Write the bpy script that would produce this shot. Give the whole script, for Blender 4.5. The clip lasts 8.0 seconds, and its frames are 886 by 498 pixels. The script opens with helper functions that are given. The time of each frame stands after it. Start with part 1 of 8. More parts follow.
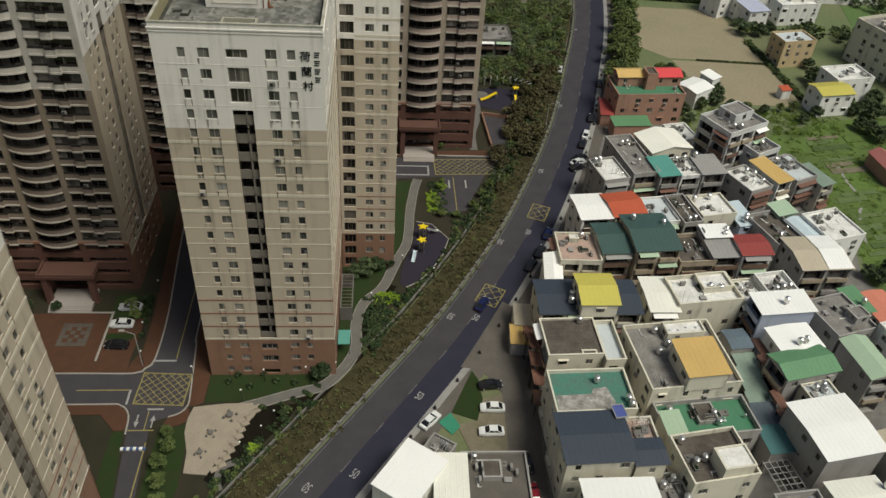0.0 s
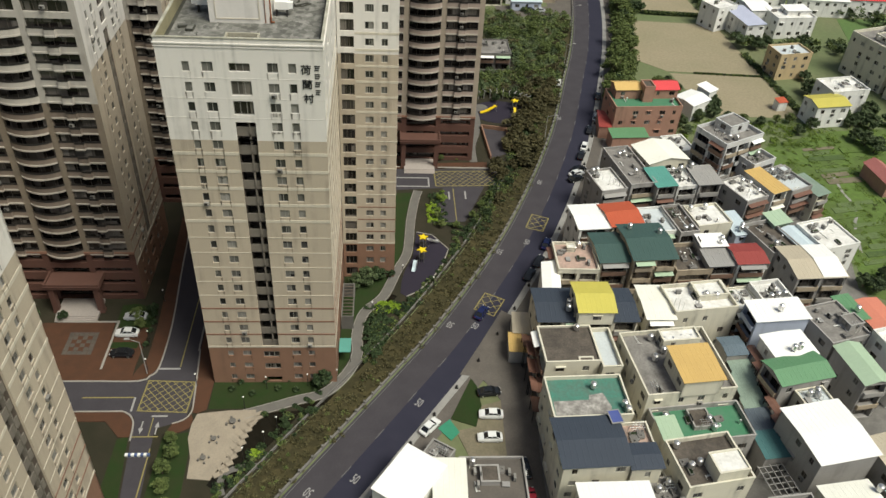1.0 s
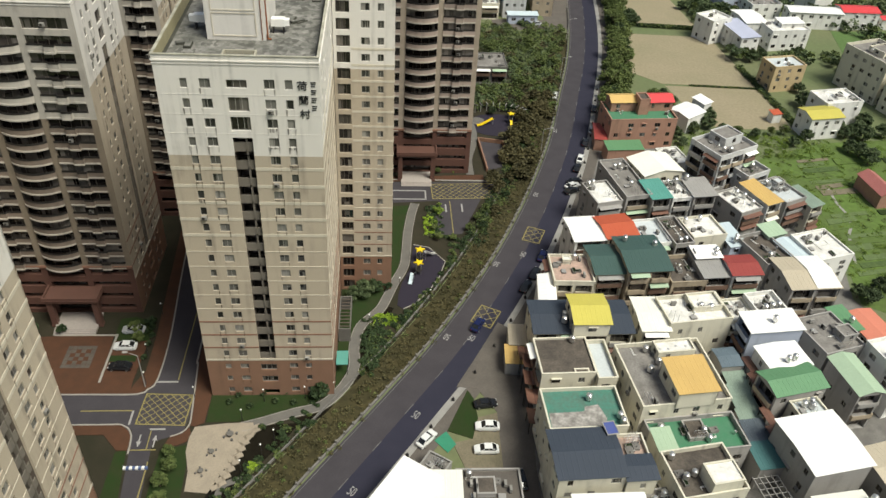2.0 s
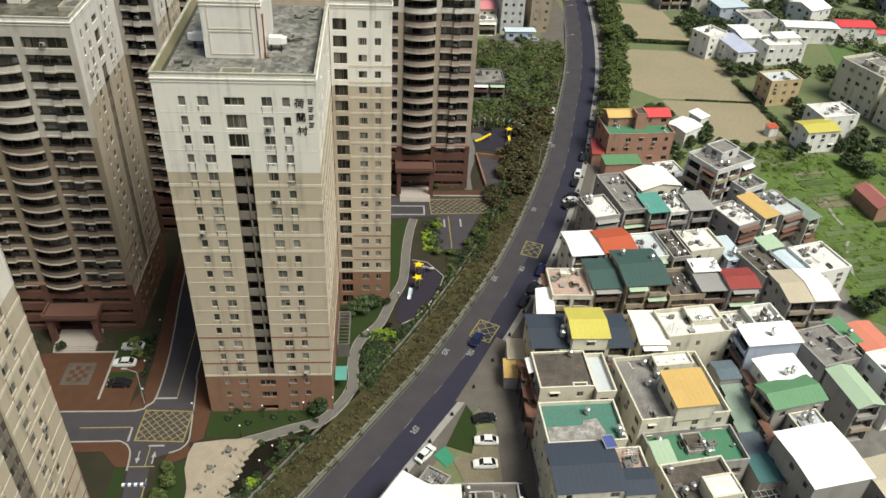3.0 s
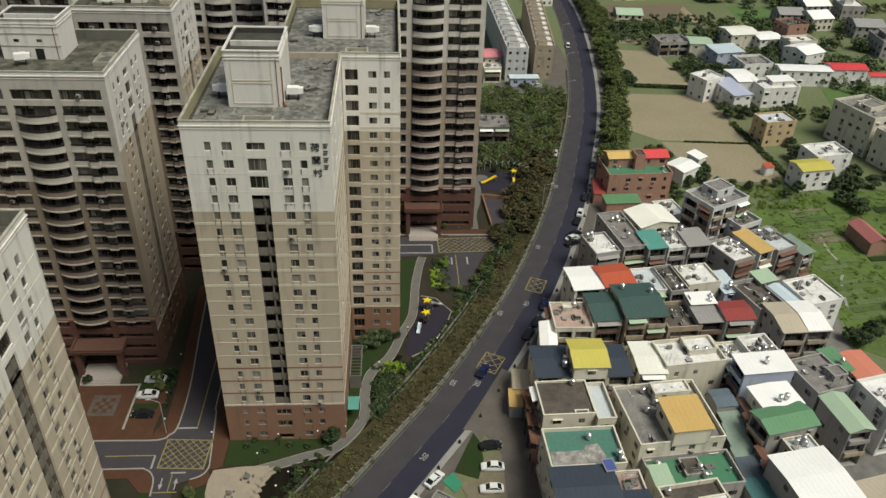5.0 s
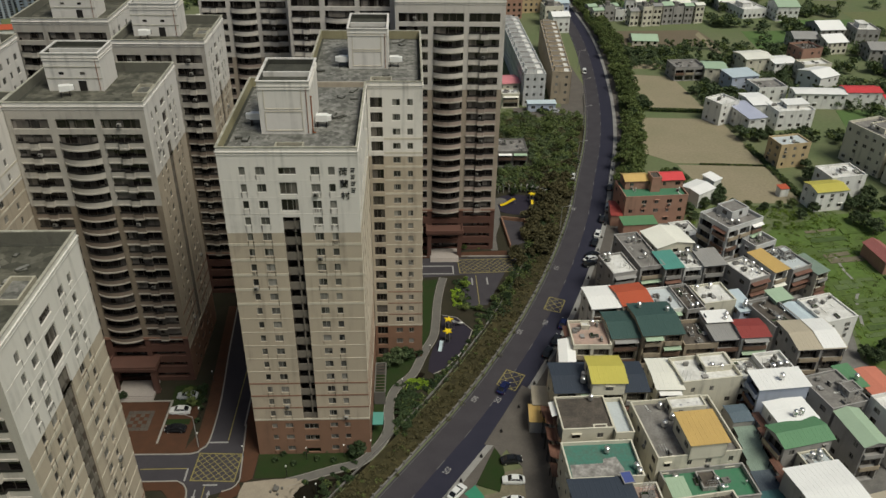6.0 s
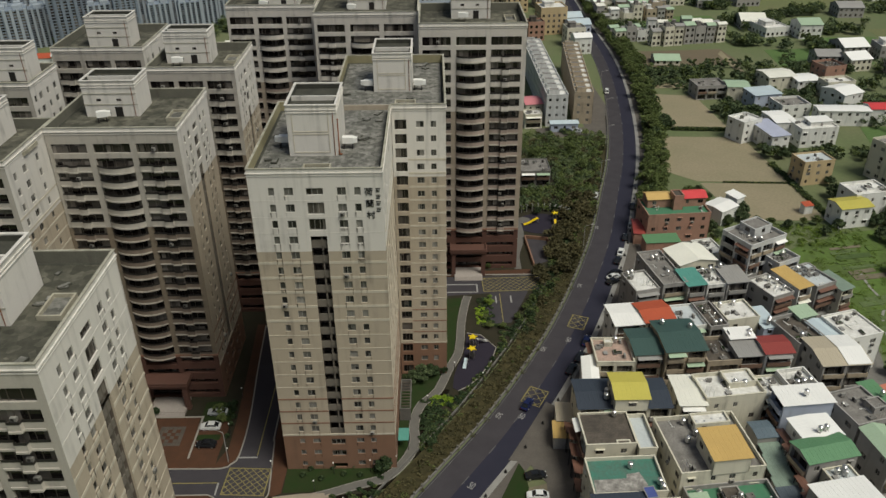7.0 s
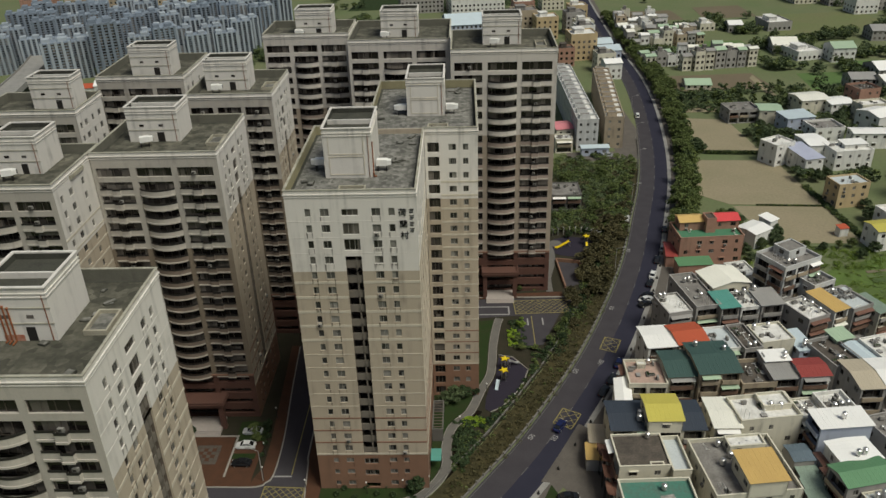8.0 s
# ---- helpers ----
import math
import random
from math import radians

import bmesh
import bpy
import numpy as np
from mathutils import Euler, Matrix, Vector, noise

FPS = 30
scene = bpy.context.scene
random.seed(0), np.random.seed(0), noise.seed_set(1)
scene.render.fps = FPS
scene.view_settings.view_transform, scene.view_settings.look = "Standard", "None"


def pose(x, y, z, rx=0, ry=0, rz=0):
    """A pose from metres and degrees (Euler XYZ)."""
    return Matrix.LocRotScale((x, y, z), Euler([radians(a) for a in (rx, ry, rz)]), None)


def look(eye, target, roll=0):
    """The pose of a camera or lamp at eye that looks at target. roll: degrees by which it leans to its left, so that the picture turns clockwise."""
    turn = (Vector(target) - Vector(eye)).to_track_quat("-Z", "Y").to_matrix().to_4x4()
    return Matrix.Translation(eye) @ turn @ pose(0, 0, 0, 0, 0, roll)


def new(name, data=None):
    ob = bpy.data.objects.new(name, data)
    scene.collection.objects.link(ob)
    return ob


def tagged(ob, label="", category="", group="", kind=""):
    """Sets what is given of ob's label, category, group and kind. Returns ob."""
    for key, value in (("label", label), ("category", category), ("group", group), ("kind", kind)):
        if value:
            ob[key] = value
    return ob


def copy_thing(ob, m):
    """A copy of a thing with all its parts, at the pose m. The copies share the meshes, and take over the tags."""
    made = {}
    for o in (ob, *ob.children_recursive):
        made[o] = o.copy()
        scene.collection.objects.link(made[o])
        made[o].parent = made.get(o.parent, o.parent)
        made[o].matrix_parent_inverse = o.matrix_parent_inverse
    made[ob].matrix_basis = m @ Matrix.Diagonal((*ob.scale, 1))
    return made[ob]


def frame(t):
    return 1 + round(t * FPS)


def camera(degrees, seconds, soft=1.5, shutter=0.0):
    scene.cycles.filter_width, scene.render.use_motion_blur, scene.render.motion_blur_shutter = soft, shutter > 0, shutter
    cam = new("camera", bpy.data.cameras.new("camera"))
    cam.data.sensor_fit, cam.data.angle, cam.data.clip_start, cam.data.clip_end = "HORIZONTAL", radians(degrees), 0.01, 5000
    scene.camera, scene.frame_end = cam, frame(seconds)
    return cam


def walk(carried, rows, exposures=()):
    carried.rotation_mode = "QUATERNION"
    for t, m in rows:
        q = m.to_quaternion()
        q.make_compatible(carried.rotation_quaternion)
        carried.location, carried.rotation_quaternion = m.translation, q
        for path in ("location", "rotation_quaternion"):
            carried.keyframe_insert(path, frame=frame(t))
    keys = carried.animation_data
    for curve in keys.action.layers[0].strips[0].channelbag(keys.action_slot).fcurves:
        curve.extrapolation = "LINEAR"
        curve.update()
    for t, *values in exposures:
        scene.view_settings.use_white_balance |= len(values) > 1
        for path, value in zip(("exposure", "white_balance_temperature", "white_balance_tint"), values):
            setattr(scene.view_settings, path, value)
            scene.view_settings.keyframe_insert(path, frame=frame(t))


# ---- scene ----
cam = camera(58.50, 8.0)
PATH = [
    (0.0, (29.22, -96.79, 109.41), (37.52, -19.87, 46.04), 4.43),
    (0.5, (29.78, -98.27, 110.07), (37.65, -20.82, 47.30), 4.04),
    (1.0, (29.91, -99.44, 110.42), (37.70, -21.38, 48.41), 3.97),
    (1.5, (30.10, -99.81, 110.96), (37.95, -21.34, 49.47), 3.93),
    (3.0, (30.95, -100.72, 111.74), (38.67, -20.63, 52.36), 3.31),
    (3.5, (31.09, -100.79, 111.46), (38.71, -20.09, 52.90), 3.16),
    (4.0, (31.25, -100.74, 111.80), (38.79, -19.61, 53.81), 3.03),
    (4.5, (31.29, -104.29, 113.47), (38.48, -22.08, 56.99), 2.71),
    (6.0, (30.29, -113.70, 117.50), (34.32, -28.58, 65.16), 1.02),
    (6.5, (29.99, -115.59, 118.19), (32.75, -29.77, 66.92), 0.48),
    (7.0, (30.52, -116.67, 118.65), (31.38, -30.13, 68.56), -0.40),
    (7.5, (29.95, -117.88, 118.56), (29.12, -30.49, 69.94), -0.85),
    (8.0, (30.17, -118.88, 118.54), (27.21, -30.69, 71.47), -1.65),
]
walk(cam, [(t, look(e, g, r)) for t, e, g, r in PATH], [(0.0, 0.29, 6600, 3), (0.5, 0.52, 6600, 3), (1.5, 0.79, 6600, 3), (3.0, 0.92, 6600, 3), (3.5, 0.86, 6600, 3), (4.0, 0.66, 6600, 3), (4.5, 0.58, 6600, 3), (6.0, 0.14, 6600, 3), (8.0, 0.12, 6600, 3)])

# ---- sky, sun, exposure ----
world = bpy.data.worlds.new("sky")
scene.world = world
world.use_nodes = True
wn = world.node_tree.nodes
sky = wn.new("ShaderNodeTexSky")
sky.sky_type, sky.sun_disc = "NISHITA", False
sky.sun_elevation, sky.sun_rotation = radians(59), radians(130)
sky.air_density, sky.dust_density, sky.ozone_density = 1.0, 4.0, 0.6
world.node_tree.links.new(sky.outputs[0], wn["Background"].inputs[0])
wn["Background"].inputs[1].default_value = 0.052
sun = new("sun", bpy.data.lights.new("sun", "SUN"))
sun.data.energy, sun.data.angle, sun.data.color = 2.5, radians(26), (1.0, 0.96, 0.89)
sun.matrix_world = look((0, 0, 0), (-0.40, 0.33, -0.855))


# ---- mesh and part helpers ----
class Build:
    """Collects faces with material slots and links them as one mesh object."""

    def __init__(self):
        self.v, self.f, self.m = [], [], []

    def face(self, pts, mi=0):
        n = len(self.v)
        self.v.extend(pts)
        self.f.append(tuple(range(n, n + len(pts))))
        self.m.append(mi)

    def box(self, x0, x1, y0, y1, z0, z1, mi=0, top=None):
        n = len(self.v)
        self.v.extend([(x0, y0, z0), (x1, y0, z0), (x1, y1, z0), (x0, y1, z0), (x0, y0, z1), (x1, y0, z1), (x1, y1, z1), (x0, y1, z1)])
        for k, q in enumerate(((0, 3, 2, 1), (4, 5, 6, 7), (0, 1, 5, 4), (1, 2, 6, 5), (2, 3, 7, 6), (3, 0, 4, 7))):
            self.f.append(tuple(n + i for i in q))
            self.m.append(top if (k == 1 and top is not None) else mi)

    def prism(self, pts, z0, z1, mi=0, top=None):
        n, k = len(self.v), len(pts)
        self.v.extend([(p[0], p[1], z0) for p in pts] + [(p[0], p[1], z1) for p in pts])
        self.f.append(tuple(n + i for i in reversed(range(k))))
        self.m.append(mi)
        self.f.append(tuple(n + k + i for i in range(k)))
        self.m.append(mi if top is None else top)
        for i in range(k):
            j = (i + 1) % k
            self.f.append((n + i, n + j, n + k + j, n + k + i))
            self.m.append(mi)

    def tube(self, x, y, z0, z1, r0, r1, n=12, mi=0, cap=True):
        b = len(self.v)
        for z, r in ((z0, r0), (z1, r1)):
            self.v.extend([(x + r * math.cos(2 * math.pi * i / n), y + r * math.sin(2 * math.pi * i / n), z) for i in range(n)])
        for i in range(n):
            j = (i + 1) % n
            self.f.append((b + i, b + j, b + n + j, b + n + i))
            self.m.append(mi)
        if cap:
            self.f.append(tuple(b + n + i for i in range(n)))
            self.m.append(mi)

    def rod(self, a, b, r0, r1, n=6, mi=0):
        a, b = Vector(a), Vector(b)
        d = (b - a).normalized()
        s = d.cross(Vector((0, 0, 1)) if abs(d.z) < 0.9 else Vector((1, 0, 0))).normalized()
        t = d.cross(s)
        k = len(self.v)
        for p, r in ((a, r0), (b, r1)):
            self.v.extend([tuple(p + r * (math.cos(2 * math.pi * i / n) * s + math.sin(2 * math.pi * i / n) * t)) for i in range(n)])
        for i in range(n):
            j = (i + 1) % n
            self.f.append((k + i, k + j, k + n + j, k + n + i))
            self.m.append(mi)
        self.f.append(tuple(k + n + i for i in range(n)))
        self.m.append(mi)

    def ring(self, x0, x1, y0, y1, t, z0, z1, mi=0):
        """A rectangular frame of width t, as one closed piece."""
        n = len(self.v)
        for z in (z0, z1):
            self.v.extend([(x0, y0, z), (x1, y0, z), (x1, y1, z), (x0, y1, z), (x0 + t, y0 + t, z), (x1 - t, y0 + t, z), (x1 - t, y1 - t, z), (x0 + t, y1 - t, z)])
        for i in range(4):
            j = (i + 1) % 4
            for q in ((i, j, j + 8, i + 8), (j + 4, i + 4, i + 12, j + 12), (i + 8, j + 8, j + 12, i + 12), (j, i, i + 4, j + 4)):
                self.f.append(tuple(n + k for k in q))
                self.m.append(mi)

    def mesh(self, name, mats):
        me = bpy.data.meshes.new(name)
        seen, index, pts = {}, [], []
        for p in self.v:
            k = (round(p[0], 4), round(p[1], 4), round(p[2], 4))
            if k not in seen:
                seen[k] = len(pts)
                pts.append(p)
            index.append(seen[k])
        keep = [i for i, q in enumerate(self.f) if len({index[k] for k in q}) == len(q)]
        self.m = [self.m[i] for i in keep]
        me.from_pydata(pts, [], [tuple(index[k] for k in self.f[i]) for i in keep])
        for mm in mats:
            me.materials.append(mm)
        me.polygons.foreach_set("material_index", self.m)
        me.update()
        return me


def part(name, data, parent, loc=(0, 0, 0), rz=0.0, label=""):
    """Links a mesh as one part under a thing or a part."""
    ob = new(name, data)
    ob.parent = parent
    ob.matrix_basis = pose(*loc, 0, 0, rz)
    return tagged(ob, label)


def thing(name, at, rz=0.0, label="", category="", group="", kind=""):
    ob = new(name)
    ob.empty_display_size = 0.5
    ob.matrix_basis = pose(*at, 0, 0, rz)
    return tagged(ob, label, category, group, kind)


# ---- materials ----
def material(name, color, rough=0.8, metal=0.0, second=None, scale=0.6, fine=6.0, amount=0.35, streak=0.0, bump=0.0, vary=0.0, spec=0.3, dirt=(0.05, 0.045, 0.04), cells=0.0):
    """A surface with variation at two scales, optional rain streaks down walls, fine relief and a change from piece to piece."""
    mt = bpy.data.materials.new(name)
    mt.use_nodes = True
    nt = mt.node_tree
    nodes, links = nt.nodes, nt.links
    bsdf = nodes["Principled BSDF"]
    bsdf.inputs["Roughness"].default_value, bsdf.inputs["Metallic"].default_value = rough, metal
    bsdf.inputs["Specular IOR Level"].default_value = spec
    geo = nodes.new("ShaderNodeNewGeometry")
    second = second or tuple(c * 0.72 for c in color)

    def noise_at(sc, detail, stretch=None):
        tex = nodes.new("ShaderNodeTexNoise")
        tex.inputs["Scale"].default_value, tex.inputs["Detail"].default_value = sc, detail
        src = geo.outputs["Position"]
        if stretch:
            mp = nodes.new("ShaderNodeMapping")
            mp.inputs["Scale"].default_value = stretch
            links.new(src, mp.inputs[0])
            src = mp.outputs[0]
        links.new(src, tex.inputs["Vector"])
        return tex.outputs["Fac"]

    def ramp(src, a, b):
        r = nodes.new("ShaderNodeMapRange")
        r.inputs[1].default_value, r.inputs[2].default_value = a, b
        links.new(src, r.inputs[0])
        return r.outputs[0]

    def mix(fac, a, b):
        x = nodes.new("ShaderNodeMix")
        x.data_type = "RGBA"
        if isinstance(fac, float):
            x.inputs[0].default_value = fac
        else:
            links.new(fac, x.inputs[0])
        for k, c in ((6, a), (7, b)):
            if isinstance(c, tuple):
                x.inputs[k].default_value = (*c, 1)
            else:
                links.new(c, x.inputs[k])
        return x.outputs[2]

    def times(a, k):
        x = nodes.new("ShaderNodeMath")
        x.operation = "MULTIPLY"
        links.new(a, x.inputs[0])
        if isinstance(k, float):
            x.inputs[1].default_value = k
        else:
            links.new(k, x.inputs[1])
        return x.outputs[0]

    big = ramp(noise_at(scale, 6.0), 0.35, 0.7)
    small = ramp(noise_at(fine, 3.0), 0.3, 0.75)
    col = mix(times(big, amount), tuple(color), second)
    col = mix(times(small, amount * 0.6), col, tuple(c * 0.6 for c in second))
    if streak:
        st = ramp(noise_at(1.0, 4.0, (0.75, 0.75, 0.05)), 0.5, 0.85)
        st2 = ramp(noise_at(0.35, 3.0), 0.35, 0.65)
        col = mix(times(times(st, st2), streak), col, dirt)
    if cells:
        vo = nodes.new("ShaderNodeTexVoronoi")
        vo.inputs["Scale"].default_value, vo.inputs["Randomness"].default_value = cells, 0.8
        links.new(geo.outputs["Position"], vo.inputs["Vector"])
        sep = nodes.new("ShaderNodeSeparateColor")
        links.new(vo.outputs["Color"], sep.inputs[0])
        col = mix(times(ramp(sep.outputs[0], 0.25, 1.0), 0.75), col, tuple(c * 0.55 for c in second))
    if vary:
        info = nodes.new("ShaderNodeObjectInfo")
        hs = nodes.new("ShaderNodeHueSaturation")
        links.new(ramp(info.outputs["Random"], 0.0, 1.0), hs.inputs["Value"])
        rr = hs.inputs["Value"].links[0].from_node
        rr.inputs[3].default_value, rr.inputs[4].default_value = 1 - vary, 1 + vary
        links.new(col, hs.inputs["Color"])
        col = hs.outputs[0]
    links.new(col, bsdf.inputs["Base Color"])
    if bump:
        bp = nodes.new("ShaderNodeBump")
        bp.inputs["Strength"].default_value, bp.inputs["Distance"].default_value = bump, 0.1
        links.new(noise_at(fine * 1.5, 4.0), bp.inputs["Height"])
        links.new(bp.outputs[0], bsdf.inputs["Normal"])
    return mt


def glass_material(name, dark, pale, share):
    """Window glass before a dim room; curtains or blinds stand close behind some panes."""
    mt = bpy.data.materials.new(name)
    mt.use_nodes = True
    nodes, links = mt.node_tree.nodes, mt.node_tree.links
    bsdf = nodes["Principled BSDF"]
    bsdf.inputs["Roughness"].default_value = 0.12
    bsdf.inputs["Specular IOR Level"].default_value = 0.5
    info = nodes.new("ShaderNodeObjectInfo")
    cr = nodes.new("ShaderNodeValToRGB")
    cr.color_ramp.elements[0].color, cr.color_ramp.elements[1].color = (*dark, 1), (*pale, 1)
    cr.color_ramp.elements[0].position, cr.color_ramp.elements[1].position = 1 - share, 1.0
    g = nodes.new("ShaderNodeNewGeometry")
    vo = nodes.new("ShaderNodeTexVoronoi")
    vo.distance = "CHEBYCHEV"
    vo.inputs["Scale"].default_value = 0.85
    mp = nodes.new("ShaderNodeMapping")
    mp.inputs["Scale"].default_value = (1.0, 1.0, 0.31)
    sn = nodes.new("ShaderNodeVectorMath")
    sn.operation = "SNAP"
    sn.inputs[1].default_value = (0.01, 0.01, 1.0)
    links.new(g.outputs["Position"], mp.inputs[0])
    links.new(mp.outputs[0], sn.inputs[0])
    links.new(sn.outputs[0], vo.inputs["Vector"])
    sp = nodes.new("ShaderNodeSeparateColor")
    links.new(vo.outputs["Color"], sp.inputs[0])
    mx = nodes.new("ShaderNodeMath")
    mx.operation = "MULTIPLY_ADD"
    links.new(sp.outputs[0], mx.inputs[0])
    mx.inputs[1].default_value = 0.6
    hf = nodes.new("ShaderNodeMath")
    hf.operation = "MULTIPLY"
    hf.inputs[1].default_value = 0.4
    links.new(info.outputs["Random"], hf.inputs[0])
    links.new(hf.outputs[0], mx.inputs[2])
    links.new(mx.outputs[0], cr.inputs[0])
    links.new(cr.outputs[0], bsdf.inputs["Base Color"])
    return mt


WHITE_TILE = material("white_tile", (0.675, 0.642, 0.592), 0.55, streak=0.65, scale=0.12, amount=0.16)
BEIGE_TILE = material("beige_tile", (0.455, 0.388, 0.302), 0.6, streak=0.7, scale=0.12, amount=0.3)
TERRACOTTA = material("terracotta_tile", (0.235, 0.135, 0.09), 0.65, streak=0.35, scale=0.3, amount=0.3)
BROWN_TILE = material("brown_tile", (0.24, 0.13, 0.09), 0.65, scale=0.3, amount=0.3)
# brownish pier tile, its tone lowered further for shade between the towers
PIER_TILE = material("grey_beige_pier_tile", (0.245, 0.20, 0.15), 0.6, streak=0.7, scale=0.15, amount=0.4, second=(0.165, 0.13, 0.095))
PALE_TILE = material("pale_weathered_tile", (0.46, 0.425, 0.375), 0.6, streak=0.75, scale=0.15, amount=0.3)
BAND_CREAM = material("cream_band_tile", (0.57, 0.52, 0.425), 0.6, streak=0.6, scale=0.3, amount=0.3)
BAND_TILE = material("pale_slab_band", (0.43, 0.385, 0.33), 0.6, streak=0.6, scale=0.3, amount=0.35, vary=0.1)
BRONZE = material("bronze_window_frame", (0.10, 0.085, 0.07), 0.5, 0.3, scale=3.0, amount=0.2)
# terracotta base of the balcony towers with its shade mixed into the colour
BASE_SHADED = material("shaded_terracotta_base_tile", (0.115, 0.058, 0.044), 0.65, streak=0.35, scale=0.3, amount=0.4)
# brown parapet tile, also darkened in colour for the shaded canyon
BALCONY_TILE = material("balcony_tile", (0.20, 0.158, 0.127), 0.6, streak=0.75, scale=0.25, amount=0.3, vary=0.1)
BALCONY_PALE = material("pale_balcony_tile", (0.36, 0.29, 0.25), 0.6, streak=0.75, scale=0.25, amount=0.35, vary=0.12)
PIER_PALE = material("pale_pier_tile", (0.37, 0.31, 0.245), 0.6, streak=0.7, scale=0.15, amount=0.35)
CROWN_PALE = material("pale_crown_tile", (0.58, 0.54, 0.49), 0.6, streak=0.75, scale=0.2, amount=0.3)
# brown of cores and slot walls, lowered to hold the recess shade
CORE_WALL = material("brown_shaded_inner_wall", (0.13, 0.105, 0.085), 0.8, streak=0.4)
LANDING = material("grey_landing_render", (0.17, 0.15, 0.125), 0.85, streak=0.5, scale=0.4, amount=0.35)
DARK_METAL = material("dark_metal", (0.035, 0.032, 0.03), 0.5, 0.3, scale=2.0)
ROOF_GRAVEL = material("roof_gravel", (0.30, 0.29, 0.265), 0.95, second=(0.10, 0.10, 0.085), scale=0.45, fine=1.7, amount=0.85, bump=0.5, cells=1.1)
COPING = material("stained_cream_coping", (0.47, 0.45, 0.37), 0.8, second=(0.20, 0.19, 0.14), scale=0.5, fine=3.0, amount=0.7, streak=0.4)
ROOF_MOSS = material("mossy_roof_deck", (0.17, 0.16, 0.125), 0.95, second=(0.06, 0.06, 0.045), scale=0.3, fine=1.4, amount=0.95, bump=0.4, cells=0.8)
ROOF_DARK = material("roof_felt", (0.07, 0.07, 0.055), 0.95, second=(0.035, 0.035, 0.03), scale=0.5, fine=4.0, amount=0.7)
PARAPET_MOSS = material("parapet_inner", (0.31, 0.28, 0.17), 0.9, streak=0.5, scale=0.4, amount=0.5)
PARAPET_GREY = material("dark_parapet_inner", (0.16, 0.155, 0.125), 0.9, streak=0.6, scale=0.4, amount=0.6)
ALUMINIUM = material("window_aluminium", (0.27, 0.26, 0.235), 0.5, 0.2, scale=3.0, amount=0.2)
GLASS = glass_material("window_glass", (0.022, 0.022, 0.022), (0.34, 0.325, 0.295), 0.72)
GLASS_DARK = glass_material("balcony_glass", (0.013, 0.011, 0.010), (0.24, 0.215, 0.19), 0.5)
WHITE_METAL = material("white_painted_metal", (0.78, 0.77, 0.73), 0.4, 0.0, scale=1.5, amount=0.15)
AC_GREY = material("grey_unit_casing", (0.25, 0.24, 0.22), 0.6, scale=2.0, amount=0.3, vary=0.25)
RUST = material("rust", (0.24, 0.09, 0.04), 0.85, scale=1.5, amount=0.5)
INK = material("black_sign_paint", (0.015, 0.015, 0.015), 0.5)

def stain_material():
    """Dark runs of dirty water: broken up and see-through between the runs."""
    mt = bpy.data.materials.new("rain_stain")
    mt.use_nodes = True
    nodes, links = mt.node_tree.nodes, mt.node_tree.links
    bsdf = nodes["Principled BSDF"]
    bsdf.inputs["Base Color"].default_value, bsdf.inputs["Roughness"].default_value = (0.045, 0.036, 0.024, 1), 0.9
    geo = nodes.new("ShaderNodeNewGeometry")
    mp = nodes.new("ShaderNodeMapping")
    mp.inputs["Scale"].default_value = (2.6, 2.6, 0.16)
    tex = nodes.new("ShaderNodeTexNoise")
    tex.inputs["Scale"].default_value, tex.inputs["Detail"].default_value = 1.6, 5
    links.new(geo.outputs["Position"], mp.inputs[0])
    links.new(mp.outputs[0], tex.inputs["Vector"])
    mr = nodes.new("ShaderNodeMapRange")
    mr.inputs[1].default_value, mr.inputs[2].default_value, mr.inputs[4].default_value = 0.36, 0.72, 0.8
    links.new(tex.outputs["Fac"], mr.inputs[0])
    links.new(mr.outputs[0], bsdf.inputs["Alpha"])
    return mt


STAIN = stain_material()
# ---- apartment towers ----
FLOORS = 21


def level(k, top=66.5):
    """Height of storey k's floor."""
    return max(0.0, 3.03 * k + 0.15) * top / 66.5


def wall_mesh(name, width, z0, z1, holes, mats, depth=0.3, reveal=0):
    """A wall along x, facing -y, with rectangular holes (u0, u1, za, zb) that have real reveals."""
    b = Build()
    us = sorted({0.0, width, *[h[0] for h in holes], *[h[1] for h in holes]})
    zs = sorted({z0, z1, *[min(max(h[2], z0), z1) for h in holes], *[min(max(h[3], z0), z1) for h in holes]})
    for j in range(len(zs) - 1):
        zc, run = (zs[j] + zs[j + 1]) / 2, None
        row = [h for h in holes if h[2] < zc < h[3]]
        for i in range(len(us) - 1):
            uc = (us[i] + us[i + 1]) / 2
            free = not any(h[0] < uc < h[1] for h in row)
            if free and run is None:
                run = us[i]
            if run is not None and (not free or i == len(us) - 2):
                e = us[i + 1] if free else us[i]
                b.face([(run, 0, zs[j]), (e, 0, zs[j]), (e, 0, zs[j + 1]), (run, 0, zs[j + 1])])
                run = None
    for u0, u1, za, zb in holes:
        za, zb = max(za, z0), min(zb, z1)
        if za >= zb:
            continue
        d = depth
        b.face([(u0, 0, za), (u0, d, za), (u1, d, za), (u1, 0, za)], reveal)
        b.face([(u0, 0, zb), (u1, 0, zb), (u1, d, zb), (u0, d, zb)], reveal)
        b.face([(u0, 0, za), (u0, 0, zb), (u0, d, zb), (u0, d, za)], reveal)
        b.face([(u1, 0, za), (u1, d, za), (u1, d, zb), (u1, 0, zb)], reveal)
    return b.mesh(name, mats)


MESHES = {}


